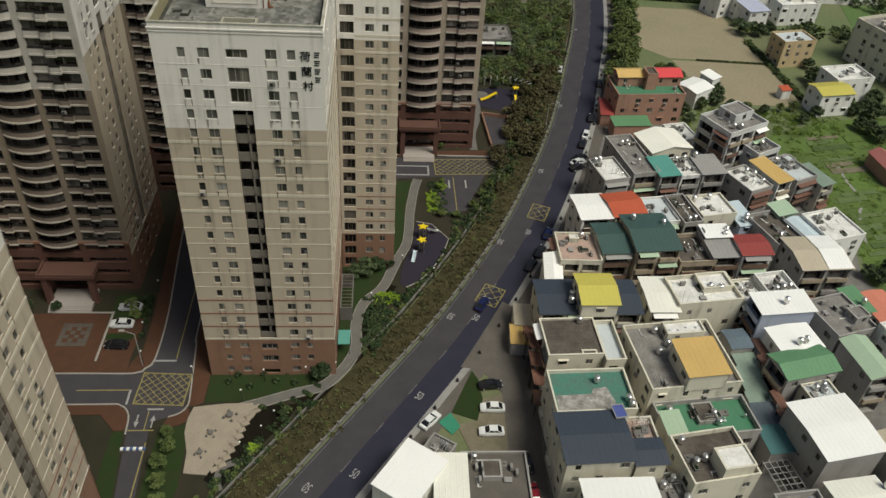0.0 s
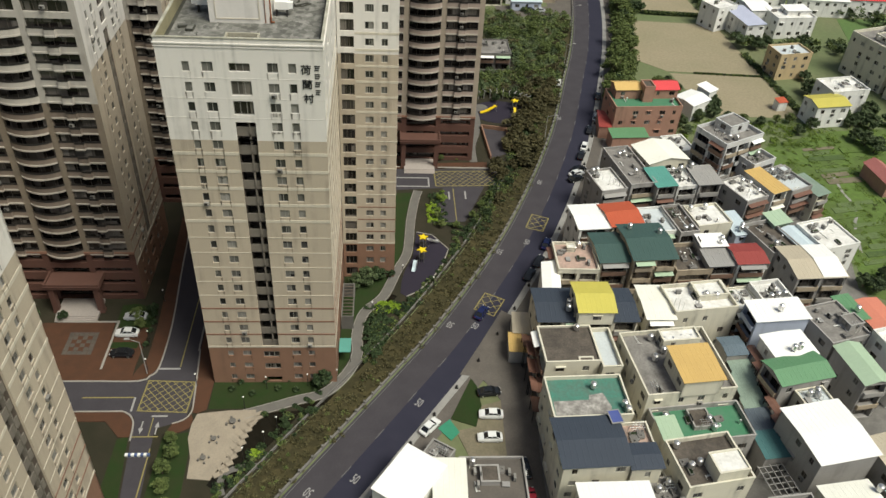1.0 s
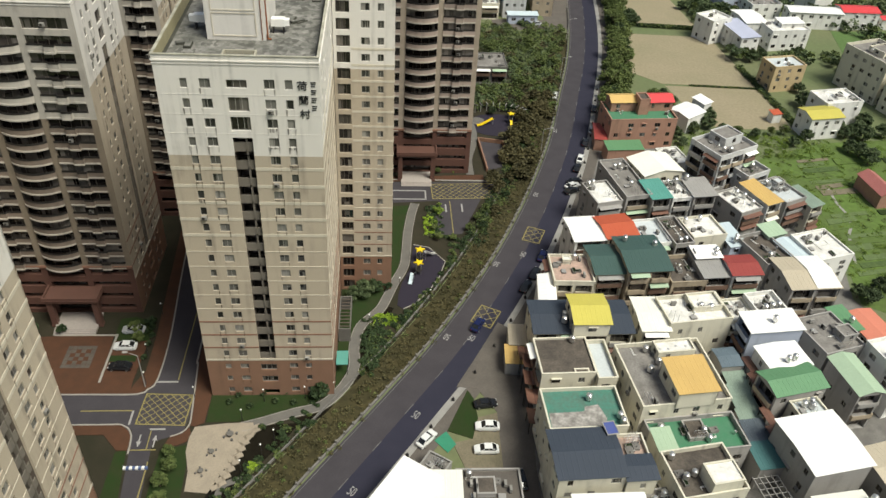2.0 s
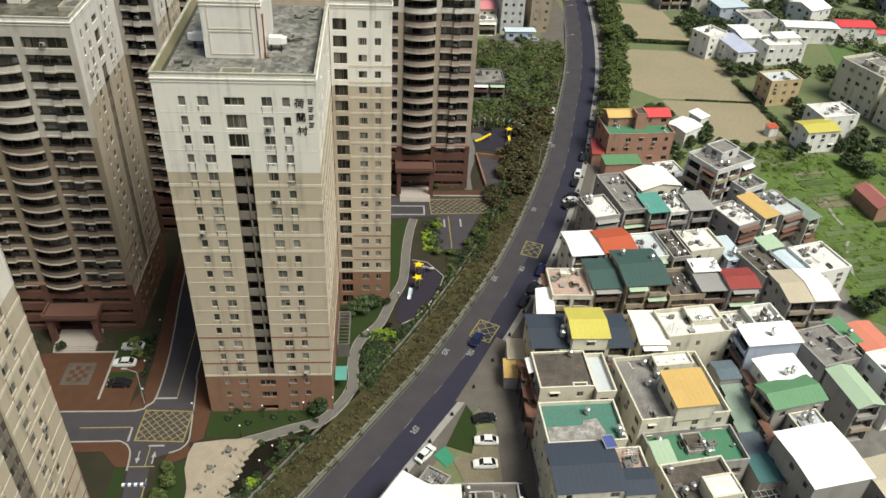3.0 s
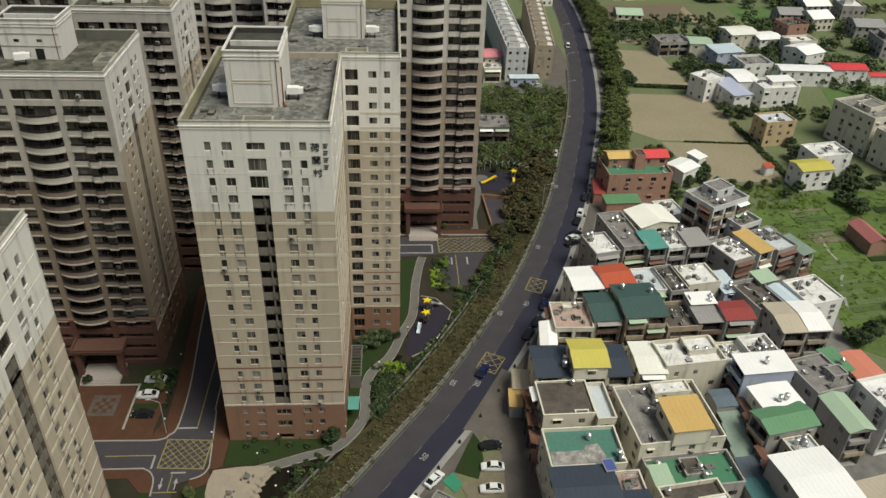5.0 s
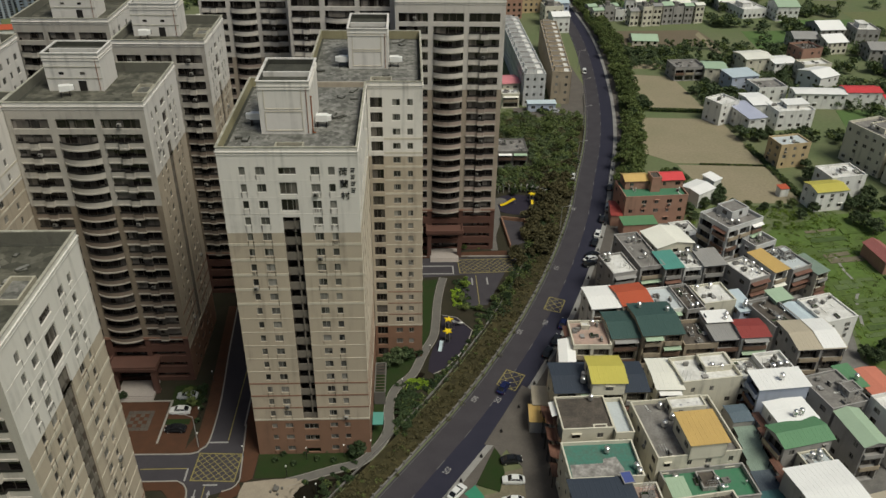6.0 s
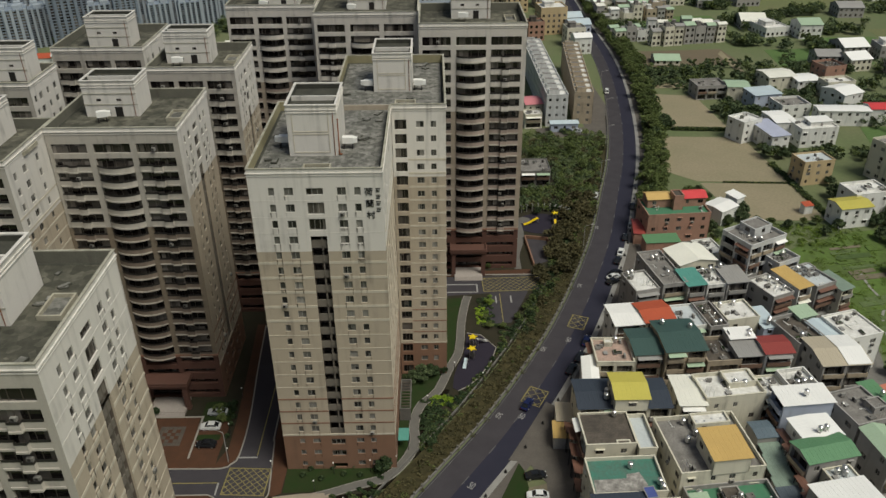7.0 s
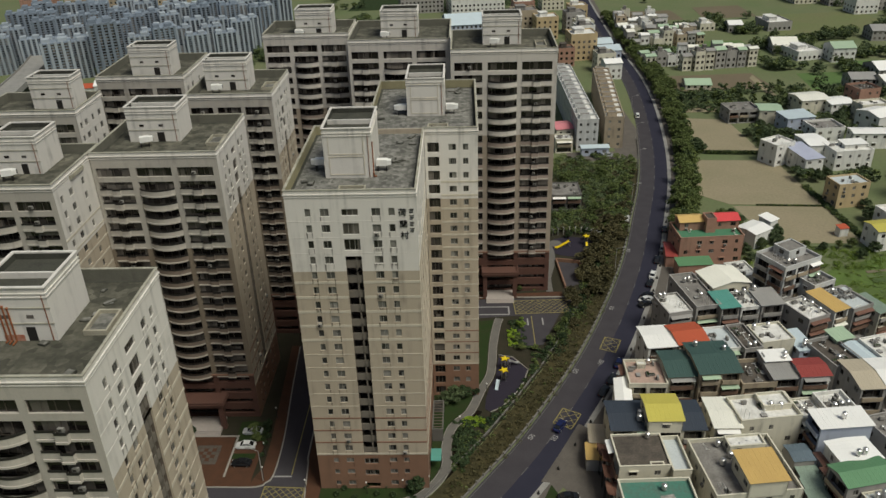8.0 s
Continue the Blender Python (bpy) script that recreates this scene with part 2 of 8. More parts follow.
def window_meshes(w, h, sashes=2, bar=0.09):
    """Shared meshes of an aluminium window: frame with mullions, and one pane."""
    key = ("win", round(w, 2), round(h, 2), sashes)
    if key not in MESHES:
        b, whole = Build(), Build()
        xs = [-w / 2]
        for i in range(sashes):
            c0 = -w / 2 + (w - bar) * i / sashes + bar
            xs += [c0, -w / 2 + (w - bar) * (i + 1) / sashes]
        xs.append(w / 2)
        zs = (0.0, bar, h - bar, h)
        for q in (b, whole):
            for i in range(len(xs) - 1):
                for j in range(3):
                    if j == 1 and i % 2 == 1:
                        q.face([(xs[i], -0.05, zs[1]), (xs[i], 0.0, zs[1]), (xs[i + 1], 0.0, zs[1]), (xs[i + 1], -0.05, zs[1])])
                        q.face([(xs[i], -0.05, zs[1]), (xs[i], -0.05, zs[2]), (xs[i], 0.0, zs[2]), (xs[i], 0.0, zs[1])])
                        if q is whole:
                            q.face([(xs[i], 0, zs[1]), (xs[i + 1], 0, zs[1]), (xs[i + 1], 0, zs[2]), (xs[i], 0, zs[2])], 1)
                    else:
                        q.face([(xs[i], -0.05, zs[j]), (xs[i + 1], -0.05, zs[j]), (xs[i + 1], -0.05, zs[j + 1]), (xs[i], -0.05, zs[j + 1])])
        p = Build()
        p.face([(-w / 2, 0.01, 0), (w / 2, 0.01, 0), (w / 2, 0.01, h), (-w / 2, 0.01, h)])
        MESHES[key] = (b.mesh("window_frame", [ALUMINIUM]), p.mesh("pane", [GLASS]), p.mesh("pane", [GLASS_DARK]), whole.mesh("window", [ALUMINIUM, GLASS]), whole.mesh("window", [BRONZE, GLASS_DARK]))
    return MESHES[key]


SPLIT = [False]


def add_window(parent, w, h, loc, rz=0.0, sashes=2, dark=False):
    """A window; those of the nearest facades carry their pane as a part."""
    fr, pane, pane_d, whole, whole_d = window_meshes(w, h, sashes)
    if not SPLIT[0]:
        return part("window", whole_d if dark else whole, parent, loc, rz)
    ob = part("window", fr, parent, loc, rz)
    part("pane", pane_d if dark else pane, ob)
    return ob


def local(origin, rz, u, v, z):
    a = radians(rz)
    return (origin[0] + u * math.cos(a) - v * math.sin(a), origin[1] + u * math.sin(a) + v * math.cos(a), z)


def zone_walls(parent, origin, rz, width, holes, top, depth, shaft=None, base=None, crown=None, low=3, high=17):
    """Three walls above one another: terracotta base, beige shaft, white crown."""
    zb, zw = level(low, top) - 0.25, level(high, top) - 0.65
    for nm, a, b, mt in (("base_wall", 0.0, zb, base or TERRACOTTA), ("shaft_wall", zb, zw, shaft or BEIGE_TILE), ("crown_wall", zw, top - 0.9, crown or WHITE_TILE)):
        part(nm, wall_mesh(nm, width, a, b, [h for h in holes if h[3] > a and h[2] < b], [mt], depth), parent, (*origin, 0), rz)


def strip_mesh(width, h, out, mt):
    key = ("strip", round(width, 2), h, out, mt.name)
    if key not in MESHES:
        b = Build()
        b.box(-0.02, width + 0.02, -out, 0.02, 0, h)
        MESHES[key] = b.mesh("string_course", [mt])
    return MESHES[key]


def gable_facade(parent, origin, rz, width, top, slim=False, seed=1):
    """The narrow end of a tower: pairs of windows either side of a recessed stair slot, string courses, rain stains."""
    rnd = random.Random(seed)
    cols = [(0.145, 0.19, 1), (0.262, 0.33, 2), (0.655, 0.722, 2), (0.783, 0.832, 1)]
    holes, wins = [], []
    for k in range(FLOORS):
        z = level(k, top) + 0.85
        hh = 1.45 if k > 2 else 1.2
        for a, b, s in cols:
            w = (b - a) * width
            holes.append((a * width, b * width, z, z + hh))
            wins.append(((a + b) / 2 * width, z, w, hh, s))
    c0, c1 = 0.425 * width, 0.552 * width
    s_top = level(17, top) + 2.3
    holes.append((c0, c1, level(3, top) + 0.1, s_top))
    for k, (a, b) in ((20, (0.95, 2.2)), (19, (0.4, 2.6)), (18, (0.4, 2.6)), (2, (0.4, 1.9)), (1, (0.4, 1.9)), (0, (0.3, 1.4))):
        holes.append((c0, c1, level(k, top) + a, level(k, top) + b))
    zone_walls(parent, origin, rz, width, holes, top, 0.3)
    for u, z, w, hh, s in wins:
        add_window(parent, round(w, 1), hh, local(origin, rz, u, 0.2, z), rz, s)
    # slot: landings with dark openings and parapets
    lw = c1 - c0
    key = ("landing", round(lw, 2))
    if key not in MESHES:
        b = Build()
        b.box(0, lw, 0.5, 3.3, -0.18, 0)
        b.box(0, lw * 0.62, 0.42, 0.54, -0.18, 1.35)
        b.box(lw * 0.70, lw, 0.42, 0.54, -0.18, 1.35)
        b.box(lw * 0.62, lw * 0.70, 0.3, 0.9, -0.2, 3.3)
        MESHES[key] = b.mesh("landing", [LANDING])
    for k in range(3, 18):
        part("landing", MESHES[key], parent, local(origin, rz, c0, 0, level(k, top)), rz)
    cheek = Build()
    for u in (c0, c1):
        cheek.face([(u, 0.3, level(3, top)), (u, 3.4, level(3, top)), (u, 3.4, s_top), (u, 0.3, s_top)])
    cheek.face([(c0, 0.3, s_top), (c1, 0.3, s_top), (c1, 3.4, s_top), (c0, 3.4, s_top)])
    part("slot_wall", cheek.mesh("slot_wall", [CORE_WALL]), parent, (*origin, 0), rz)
    for k in (20, 19, 18, 2, 1):
        add_window(parent, round(lw, 1), 1.2 if k in (20, 2, 1) else 2.1, local(origin, rz, (c0 + c1) / 2, 0.26, level(k, top) + (0.9 if k == 20 else 0.45)), rz, 3, True)
    for k in range(3, 21):
        if k == 17 or (slim and k > 6):
            continue
        z = level(k, top) - 0.1
        if k > 17:
            st = strip_mesh(width, 0.07, 0.03, WHITE_TILE)
        elif k > 11:
            st = strip_mesh(width, 0.5, 0.06, BAND_CREAM)
        elif k in (3, 4, 5, 6):
            st = strip_mesh(width, 0.34, 0.06, BROWN_TILE if k > 3 else BAND_CREAM)
        else:
            st = strip_mesh(width, 0.12, 0.05, BAND_CREAM)
        if k > 17 or k == 3:
            part("string_course", st, parent, local(origin, rz, 0, 0, z), rz)
        else:
            for a, b in ((0.0, c0), (c1, width)):
                part("string_course", strip_mesh(b - a, 0.5 if k > 11 else (0.3 if k in (4, 5, 6) else 0.12), 0.05, BROWN_TILE if k in (4, 5, 6) else BAND_CREAM), parent, local(origin, rz, a, 0, z), rz)
    stains = Build()
    for u, z, w, hh, s in wins:
        strong = 42 < z < 58
        for e in (-1, 1):
            if rnd.random() < (0.95 if strong else 0.7):
                a, ln, q = u + e * (w / 2 - 0.05), rnd.uniform(0.9, 1.55) * (1.0 if strong else 0.75), rnd.uniform(0.08, 0.17) * (1.35 if strong else 1.0)
                stains.face([(a - q * 0.4, -0.063, z - ln), (a + q * 0.4, -0.063, z - ln), (a + q, -0.063, z), (a - q, -0.063, z)])
        if strong and rnd.random() < 0.4:
            ln = rnd.uniform(0.3, 0.8)
            stains.face([(u - w * 0.3, -0.067, z - ln), (u + w * 0.3, -0.067, z - ln), (u + w / 2, -0.067, z), (u - w / 2, -0.067, z)])
    tagged(part("rain_stain", stains.mesh("rain_stain", [STAIN]), parent, (*origin, 0), rz), kind="stuff")
    # air conditioners beside some windows
    for u, z, w, hh, s in wins:
        if rnd.random() < 0.03:
            part("air_conditioner", ac_mesh(), parent, local(origin, rz, u + rnd.uniform(-0.3, 0.3), -0.22, z - 0.62), rz)


def ac_mesh():
    if "ac" not in MESHES:
        b = Build()
        b.box(-0.38, 0.38, -0.2, 0.2, 0, 0.52)
        b.box(-0.3, 0.1, -0.215, -0.2, 0.06, 0.46, 1)
        b.box(-0.4, 0.4, -0.2, 0.22, -0.06, 0.0, 1)
        MESHES["ac"] = b.mesh("air_conditioner", [AC_GREY, DARK_METAL])
    return MESHES["ac"]


def balcony_mesh(w, curved, h, crown, pale=False):
    """One balcony: a pale slab band, a tiled parapet above it and a dark rail on top."""
    key = ("balcony", round(w, 2), curved, round(h, 1), crown, pale)
    if key in MESHES:
        return MESHES[key]
    b = Build()
    n = 12 if curved else 1
    if curved:
        outer = [(w * i / n, -1.25 * math.sin(math.pi * i / n) ** 0.8 - 0.12) for i in range(n + 1)]
    else:
        outer = [(0, -0.12), (w * 0.37, -0.12), (w * 0.385, -0.6), (w * 0.615, -0.6), (w * 0.63, -0.12), (w, -0.12)]
    zb, zm, zt = -0.17 * h, -0.07 * h, 0.25 * h

    def skin(line, z0, z1, mi):
        for (x0, y0), (x1, y1) in zip(line, line[1:]):
            b.face([(x0, y0, z0), (x1, y1, z0), (x1, y1, z1), (x0, y0, z1)], mi)

    def cap(la, lb, z, mi):
        for (x0, y0), (x1, y1), (a0, c0), (a1, c1) in zip(la, la[1:], lb, lb[1:]):
            b.face([(x0, y0, z), (x1, y1, z), (a1, c1, z), (a0, c0, z)], mi)

    band = [(x, y - 0.14) for x, y in outer]
    inner = [(x, y + 0.15) for x, y in outer]
    skin(band, zb, zm, 1)
    cap(band, outer, zm, 1)
    skin(outer, zm, zt, 0)
    cap(outer, inner, zt, 2)
    skin(list(reversed(inner)), 0.0, zt, 0)
    rail = [(x, y - 0.04) for x, y in outer]
    skin(rail, zt - 0.02, zt + 0.12 * h, 2)
    cap(rail, [(x, y + 0.06) for x, y in rail], zt + 0.12 * h, 2)
    b.face([(x, y, zb) for x, y in reversed(band)] + [(0, 1.1, zb), (w, 1.1, zb)], 1)
    b.face([(x, y, 0.0) for x, y in inner] + [(w, 1.1, 0.0), (0, 1.1, 0.0)])
    MESHES[key] = b.mesh("balcony", [(CROWN_PALE if pale else PALE_TILE) if crown else (BALCONY_PALE if pale else BALCONY_TILE), PALE_TILE if crown else BAND_TILE, DARK_METAL])
    return MESHES[key]


def balcony_facade(parent, origin, rz, width, top, bays, seed=1, low=3, first=0, pale=False):
    """The broad side of a tower: bays of balconies storey by storey between plain piers."""
    rnd = random.Random(seed)
    holes = []
    for k in range(low, FLOORS):
        z, hgt = level(k, top), level(k + 1, top) - level(k, top)
        for a, b, cv in bays:
            holes.append((a * width, b * width, z if k < 20 else z + 0.45, z + hgt - 0.62))
    for k in range(low):
        for a, b, cv in bays:
            holes.append((a * width, b * width, level(k, top) + (0.9 if not cv else 0.3), level(k, top) + 2.05))
    zone_walls(parent, origin, rz, width, holes, top, 1.0, PIER_PALE if pale else PIER_TILE, BASE_SHADED, CROWN_PALE if pale else PALE_TILE, low, 15)
    for k in range(first, FLOORS):
        z, hgt = level(k, top), level(k + 1, top) - level(k, top)
        for a, b, cv in bays:
            w = round((b - a) * width, 2)
            if k >= low:
                if k < 20:
                    part("balcony", balcony_mesh(w, cv, hgt, k > 14, pale), parent, local(origin, rz, a * width, 0, z), rz)
                add_window(parent, w, round(hgt - 0.6, 1), local(origin, rz, (a + b) / 2 * width, 0.4 if cv else 0.3, z), rz, 4, True)
                if not cv and rnd.random() < 0.3:
                    part("air_conditioner", ac_mesh(), parent, local(origin, rz, (a + b) / 2 * width + rnd.uniform(-0.5, 0.5), -0.3, z + 0.36 * hgt), rz)
            else:
                add_window(parent, w, 1.2, local(origin, rz, (a + b) / 2 * width, 0.8, z + 0.9), rz, 4, True)
    part("cornice", strip_mesh(width, 0.5, 0.25, BROWN_TILE), parent, local(origin, rz, 0, 0, level(low, top) - 0.35), rz)


def mitred(line, k):
    """An open line moved k to its right, with square corners."""
    out = []
    for n, p in enumerate(line):
        a = (p - line[n - 1]).normalized() if n else (line[1] - p).normalized()
        c = (line[n + 1] - p).normalized() if n < len(line) - 1 else a
        na, nc = Vector((a.y, -a.x)), Vector((c.y, -c.x))
        out.append(p + (na + nc) * (k / (1 + na.dot(nc))))
    return out


def parapet_and_roof(parent, w, d, top, deck=None, edge=None):
    """Parapet, coping and mouldings around a roof deck; edge: the open outline where a neighbour's roof joins on."""
    t = 0.24

    def ring_part(name, o, tt, z0, z1, mt, label=""):
        q = Build()
        if edge:
            line = [Vector(p) for p in edge]
            q.prism([tuple(p) for p in mitred(line, o)] + [tuple(p) for p in reversed(mitred(line, o - tt))], z0, z1)
        else:
            q.ring(-o, w + o, -o, d + o, tt, z0, z1)
        part(name, q.mesh(name, [mt]), parent, label=label)

    ring_part("parapet", 0, t, top - 0.9, top - 0.1, WHITE_TILE)
    ring_part("coping", 0.1, t + 0.14, top - 0.1, top, COPING, "stained cream coping")
    ring_part("moulding", 0.16, 0.16, top - 0.95, top - 0.78, WHITE_TILE)
    ring_part("moulding", 0.09, 0.09, top - 1.4, top - 1.28, WHITE_TILE)
    ring_part("parapet_lining", -t, 0.08, top - 1.9, top - 0.12, PARAPET_GREY if deck else PARAPET_MOSS, "mossy inner face of the parapet")
    ring_part("roof_gutter", -t - 0.08, 0.5, top - 1.9, top - 1.86, ROOF_DARK, "narrow dark strip along the foot of the parapet")
    q = Build()
    q.box(0.01, w - 0.01, 0.01, d - 0.01, top - 2.1, top - 1.9)
    part("roof", q.mesh("roof", [deck or ROOF_GRAVEL]), parent, label="weathered mossy roof deck" if deck else "weathered grey gravel roof deck")


def lift_house(parent, x, y, w, d, top, h=6.6, panelled=False):
    """Lift and tank house on a tower's roof with a sunken dark tank court."""
    z = top - 1.9
    b = Build()
    b.box(0, w, 0, d, 0, h - 1.1)
    body = part("lift_house", b.mesh("lift_house", [WHITE_TILE]), parent, (x, y, z), label="pale tiled lift house with a sunken tank court")
    for nm, o, tt, z0, z1 in (("parapet", 0, 0.25, h - 1.1, h - 0.15), ("coping", 0.16, 0.41, h - 0.15, h), ("moulding", 0.12, 0.12, h - 1.0, h - 0.85), ("moulding", 0.12, 0.12, h - 1.5, h - 1.35)):
        b = Build()
        b.ring(-o, w + o, -o, d + o, tt, z0, z1)
        part(nm, b.mesh(nm, [WHITE_TILE]), body)
    b = Build()
    b.ring(0.25, w - 0.25, 0.25, d - 0.25, 0.06, h - 1.02, h - 0.2)
    part("court_lining", b.mesh("court_lining", [ROOF_DARK]), body, label="dark inner lining of the tank court")
    b = Build()
    b.box(0.25, w - 0.25, d * 0.42, d * 0.42 + 0.3, h - 1.02, h - 0.2)
    part("dividing_wall", b.mesh("dividing_wall", [WHITE_TILE]), body)
    if panelled:
        for z0, z1 in ((0.06, 0.12), (0.47, 0.53)):
            b = Build()
            b.ring(w * 0.1, w * 0.84, 0, h * 0.38, 0.16, 0, 0.07)
            fr = part("panel_frame", b.mesh("panel_frame", [BAND_CREAM]), body, (0, 0, h * z0))
            fr.matrix_basis = pose(0, 0, h * z0, 90, 0, 0)
    else:
        for z0, z1 in ((2.4, 2.56), (4.6, 4.76)):
            b = Build()
            b.box(-0.08, w + 0.08, -0.08, 0.0, z0, z1)
            part("ledge", b.mesh("ledge", [COPING]), body)
    b = Build()
    b.box(0.25, w - 0.25, 0.25, d - 0.25, h - 1.1, h - 1.02)
    part("tank_court", b.mesh("tank_court", [ROOF_DARK]), body)
    b = Build()
    b.rod((w * 0.93, -0.07, 0.1), (w * 0.93, -0.07, h - 1.2), 0.06, 0.06, 6)
    part("downpipe", b.mesh("downpipe", [RUST]), body)
    if not panelled:
        b = Build()
        b.box(w * 0.56, w * 0.7, -0.03, 0.02, 0, 2.0)
        part("door", b.mesh("door", [DARK_METAL]), body)
        for wx in (0.24, 0.62):
            b = Build()
            b.box(w * wx, w * wx + 0.9, -0.03, 0.01, 3.2, 3.7)
            part("vent_opening", b.mesh("vent_opening", [GLASS_DARK]), body)
    return body


def plain_side(parent, origin, rz, width, top, seed, cols=(), first=0):
    """A side wall with string courses and a few window columns."""
    holes, wins = [], []
    for k in range(first, FLOORS):
        z = level(k, top) + 0.85
        for c, w in cols:
            holes.append((c * width - w / 2, c * width + w / 2, z, z + 1.4))
            wins.append((c * width, z, w))
    zone_walls(parent, origin, rz, width, holes, top, 0.3)
    for u, z, w in wins:
        add_window(parent, w, 1.4, local(origin, rz, u, 0.2, z), rz, 2)
    for k in range(max(3, first), 19):
        part("string_course", strip_mesh(width, 0.35 if k > 11 else 0.15, 0.05, BROWN_TILE if k in (4, 5, 6) else BAND_CREAM), parent, local(origin, rz, 0, 0, level(k, top) - 0.1), rz)


def tower(x0, x1, y0, y1, top, front, right, left, label, seed, lift, first=0, edge=None, pale=False):
    w, d = x1 - x0, y1 - y0
    t = thing("apartment_tower", (x0, y0, 0), 0, label, "apartment tower", "residential towers")
    ins_f = 3.3 if front == "gable" else (1.55 if front == "balcony" else 0.35)
    ins_r = 3.3 if right == "gable" else 0.35
    b = Build()
    b.box(0.35, w - ins_r, ins_f, d, 0.0, top - 2.1)
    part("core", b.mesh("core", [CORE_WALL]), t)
    b = Build()
    b.box(0, w, d - 0.3, d, 0, top - 0.9)
    part("rear_wall", b.mesh("rear_wall", [BEIGE_TILE]), t)
    bays = ((0.03, 0.295, False), (0.345, 0.625, True), (0.67, 0.955, False))
    for kind, org, rz, ww, k in ((front, (0, 0), 0, w, 0), (right, (w, 0), 90, d, 1), (left, (0, d), -90, d, 2)):
        if kind == "gable":
            gable_facade(t, org, rz, ww, top, front == "balcony" and first == 0 and y0 > 0, seed + k)
        elif kind == "balcony":
            balcony_facade(t, org, rz, ww, top, bays, seed + k, 4, first, pale)
        elif kind == "corner":
            corner_facade(t, org, rz, ww, top, seed + k)
        else:
            plain_side(t, org, rz, ww, top, seed + k, kind, first if k < 2 else 15)
    parapet_and_roof(t, w, d, top, ROOF_MOSS if front == "balcony" else None, edge)
    if lift:
        lift_house(t, *lift[:4], top, lift[4], front != "balcony")
    return t


def corner_facade(parent, origin, rz, width, top, seed):
    """A narrow front with a column of open balconies at one end and two columns of windows."""
    a0, a1 = 0.05 * width, 0.27 * width
    holes, wins = [], []
    for k in range(FLOORS):
        z = level(k, top)
        holes.append((a0, a1, z + 0.45, z + level(k + 1, top) - level(k, top) - 0.5))
        for c, w in ((0.52, 1.5), (0.77, 1.1)):
            holes.append((c * width - w / 2, c * width + w / 2, z + 0.85, z + 2.2))
            wins.append((c * width, z + 0.85, w))
    zone_walls(parent, origin, rz, width, holes, top, 0.35)
    for k in range(FLOORS):
        hgt = level(k + 1, top) - level(k, top)
        add_window(parent, round(a1 - a0, 2), round(hgt - 1.0, 1), local(origin, rz, (a0 + a1) / 2, 0.3, level(k, top) + 0.47), rz, 3, True)
    for u, z, w in wins:
        add_window(parent, w, 1.35, local(origin, rz, u, 0.2, z), rz, 2)
    for k in range(3, 19):
        part("string_course", strip_mesh(width - a1 - 0.2, 0.4 if k > 11 else 0.2, 0.05, BROWN_TILE if k in (4, 5, 6) else BAND_CREAM), parent, local(origin, rz, a1 + 0.2, 0, level(k, top) - 0.1), rz)


SIDE = ((0.12, 1.1), (0.3, 1.6), (0.55, 1.1), (0.8, 1.6))
TALL = "pale apartment tower with beige shaft and terracotta base"
SPLIT[0] = True
tower_a = tower(0.0, 22.0, 0.0, 32.0, 66.4, "gable", SIDE, (), TALL + ", lettered", 1, (5.6, 9.4, 8.4, 11.6, 9.2), 0, [(10.4, 32.0), (0, 32.0), (0, 0), (22.0, 0), (22.0, 29.8)])
tower(10.4, 32.7, 32.1, 63.0, 66.4, (), (), (), TALL + " joined behind", 5, (7.6, 10.4, 7.9, 11.0, 8.2), 0, [(11.6, -2.3), (22.3, -2.3), (22.3, 30.9), (0, 30.9), (0, -0.1)])
SPLIT[0] = False
# the joined wing's front stands free beside the lettered tower
wing = thing("tower_wing", (22.1, 29.8, 0), 0, "narrow tower wing with a stack of dark open balconies", "apartment tower", "residential towers")
corner_facade(wing, (0, 0), 0, 10.6, 66.4, 9)
b = Build()
b.box(0.05, 10.5, 0.4, 2.25, 0, 64.4)
part("core", b.mesh("core", [CORE_WALL]), wing)
plain_side(wing, (10.6, 0), 90, 2.25, 66.4, 4)
b = Build()
b.box(0, 10.6, 0.01, 2.29, 64.3, 64.5)
part("roof", b.mesh("roof", [ROOF_GRAVEL]), wing, label="weathered grey gravel roof deck")
BALC = "apartment tower with curved balconies"
tower(-42.4, -17.6, 22.6, 45.0, 65.0, "balcony", "gable", (), BALC + " beside the inner lane", 11, (4.0, 10.8, 10.4, 7.8, 7.4))
tower(-64.6, -42.6, 7.4, 28.0, 65.0, "balcony", SIDE, (), BALC + " with a stepped side wall", 15, (7.2, 9.6, 8.6, 8.4, 7.4))
tower(-33.8, -14.0, 56.5, 76.5, 66.0, "balcony", "gable", (), BALC + " in the middle row", 19, (2.2, 9.0, 10.2, 6.6, 7.4), 4)
tower(-77.6, -55.2, 46.4, 60.6, 66.0, "balcony", SIDE, (), BALC + " in the western row", 23, (9.8, 7.0, 9.6, 6.0, 7.4), 9)
tower(-61.6, -39.6, 73.0, 95.0, 66.0, "balcony", SIDE, (), BALC + " behind the middle row", 27, (6.6, 7.0, 10.4, 6.6, 7.4), 9)
tower(-27.0, -2.4, 106.6, 124.0, 68.0, "balcony", (), (), BALC + " in the long rear row", 31, (8.8, 5.2, 10.4, 7.6, 7.4), 9, pale=True)
tower(-1.6, 26.4, 97.6, 122.0, 68.0, "balcony", (), (), BALC + " stepping forward in the rear row", 35, (8.4, 10.2, 10.4, 8.0, 7.4), 6, pale=True)
tower(26.9, 53.4, 77.0, 98.0, 70.0, "balcony", (), (), BALC + " with a garden portico", 39, (8.2, 11.6, 10.0, 7.6, 7.4), pale=True)
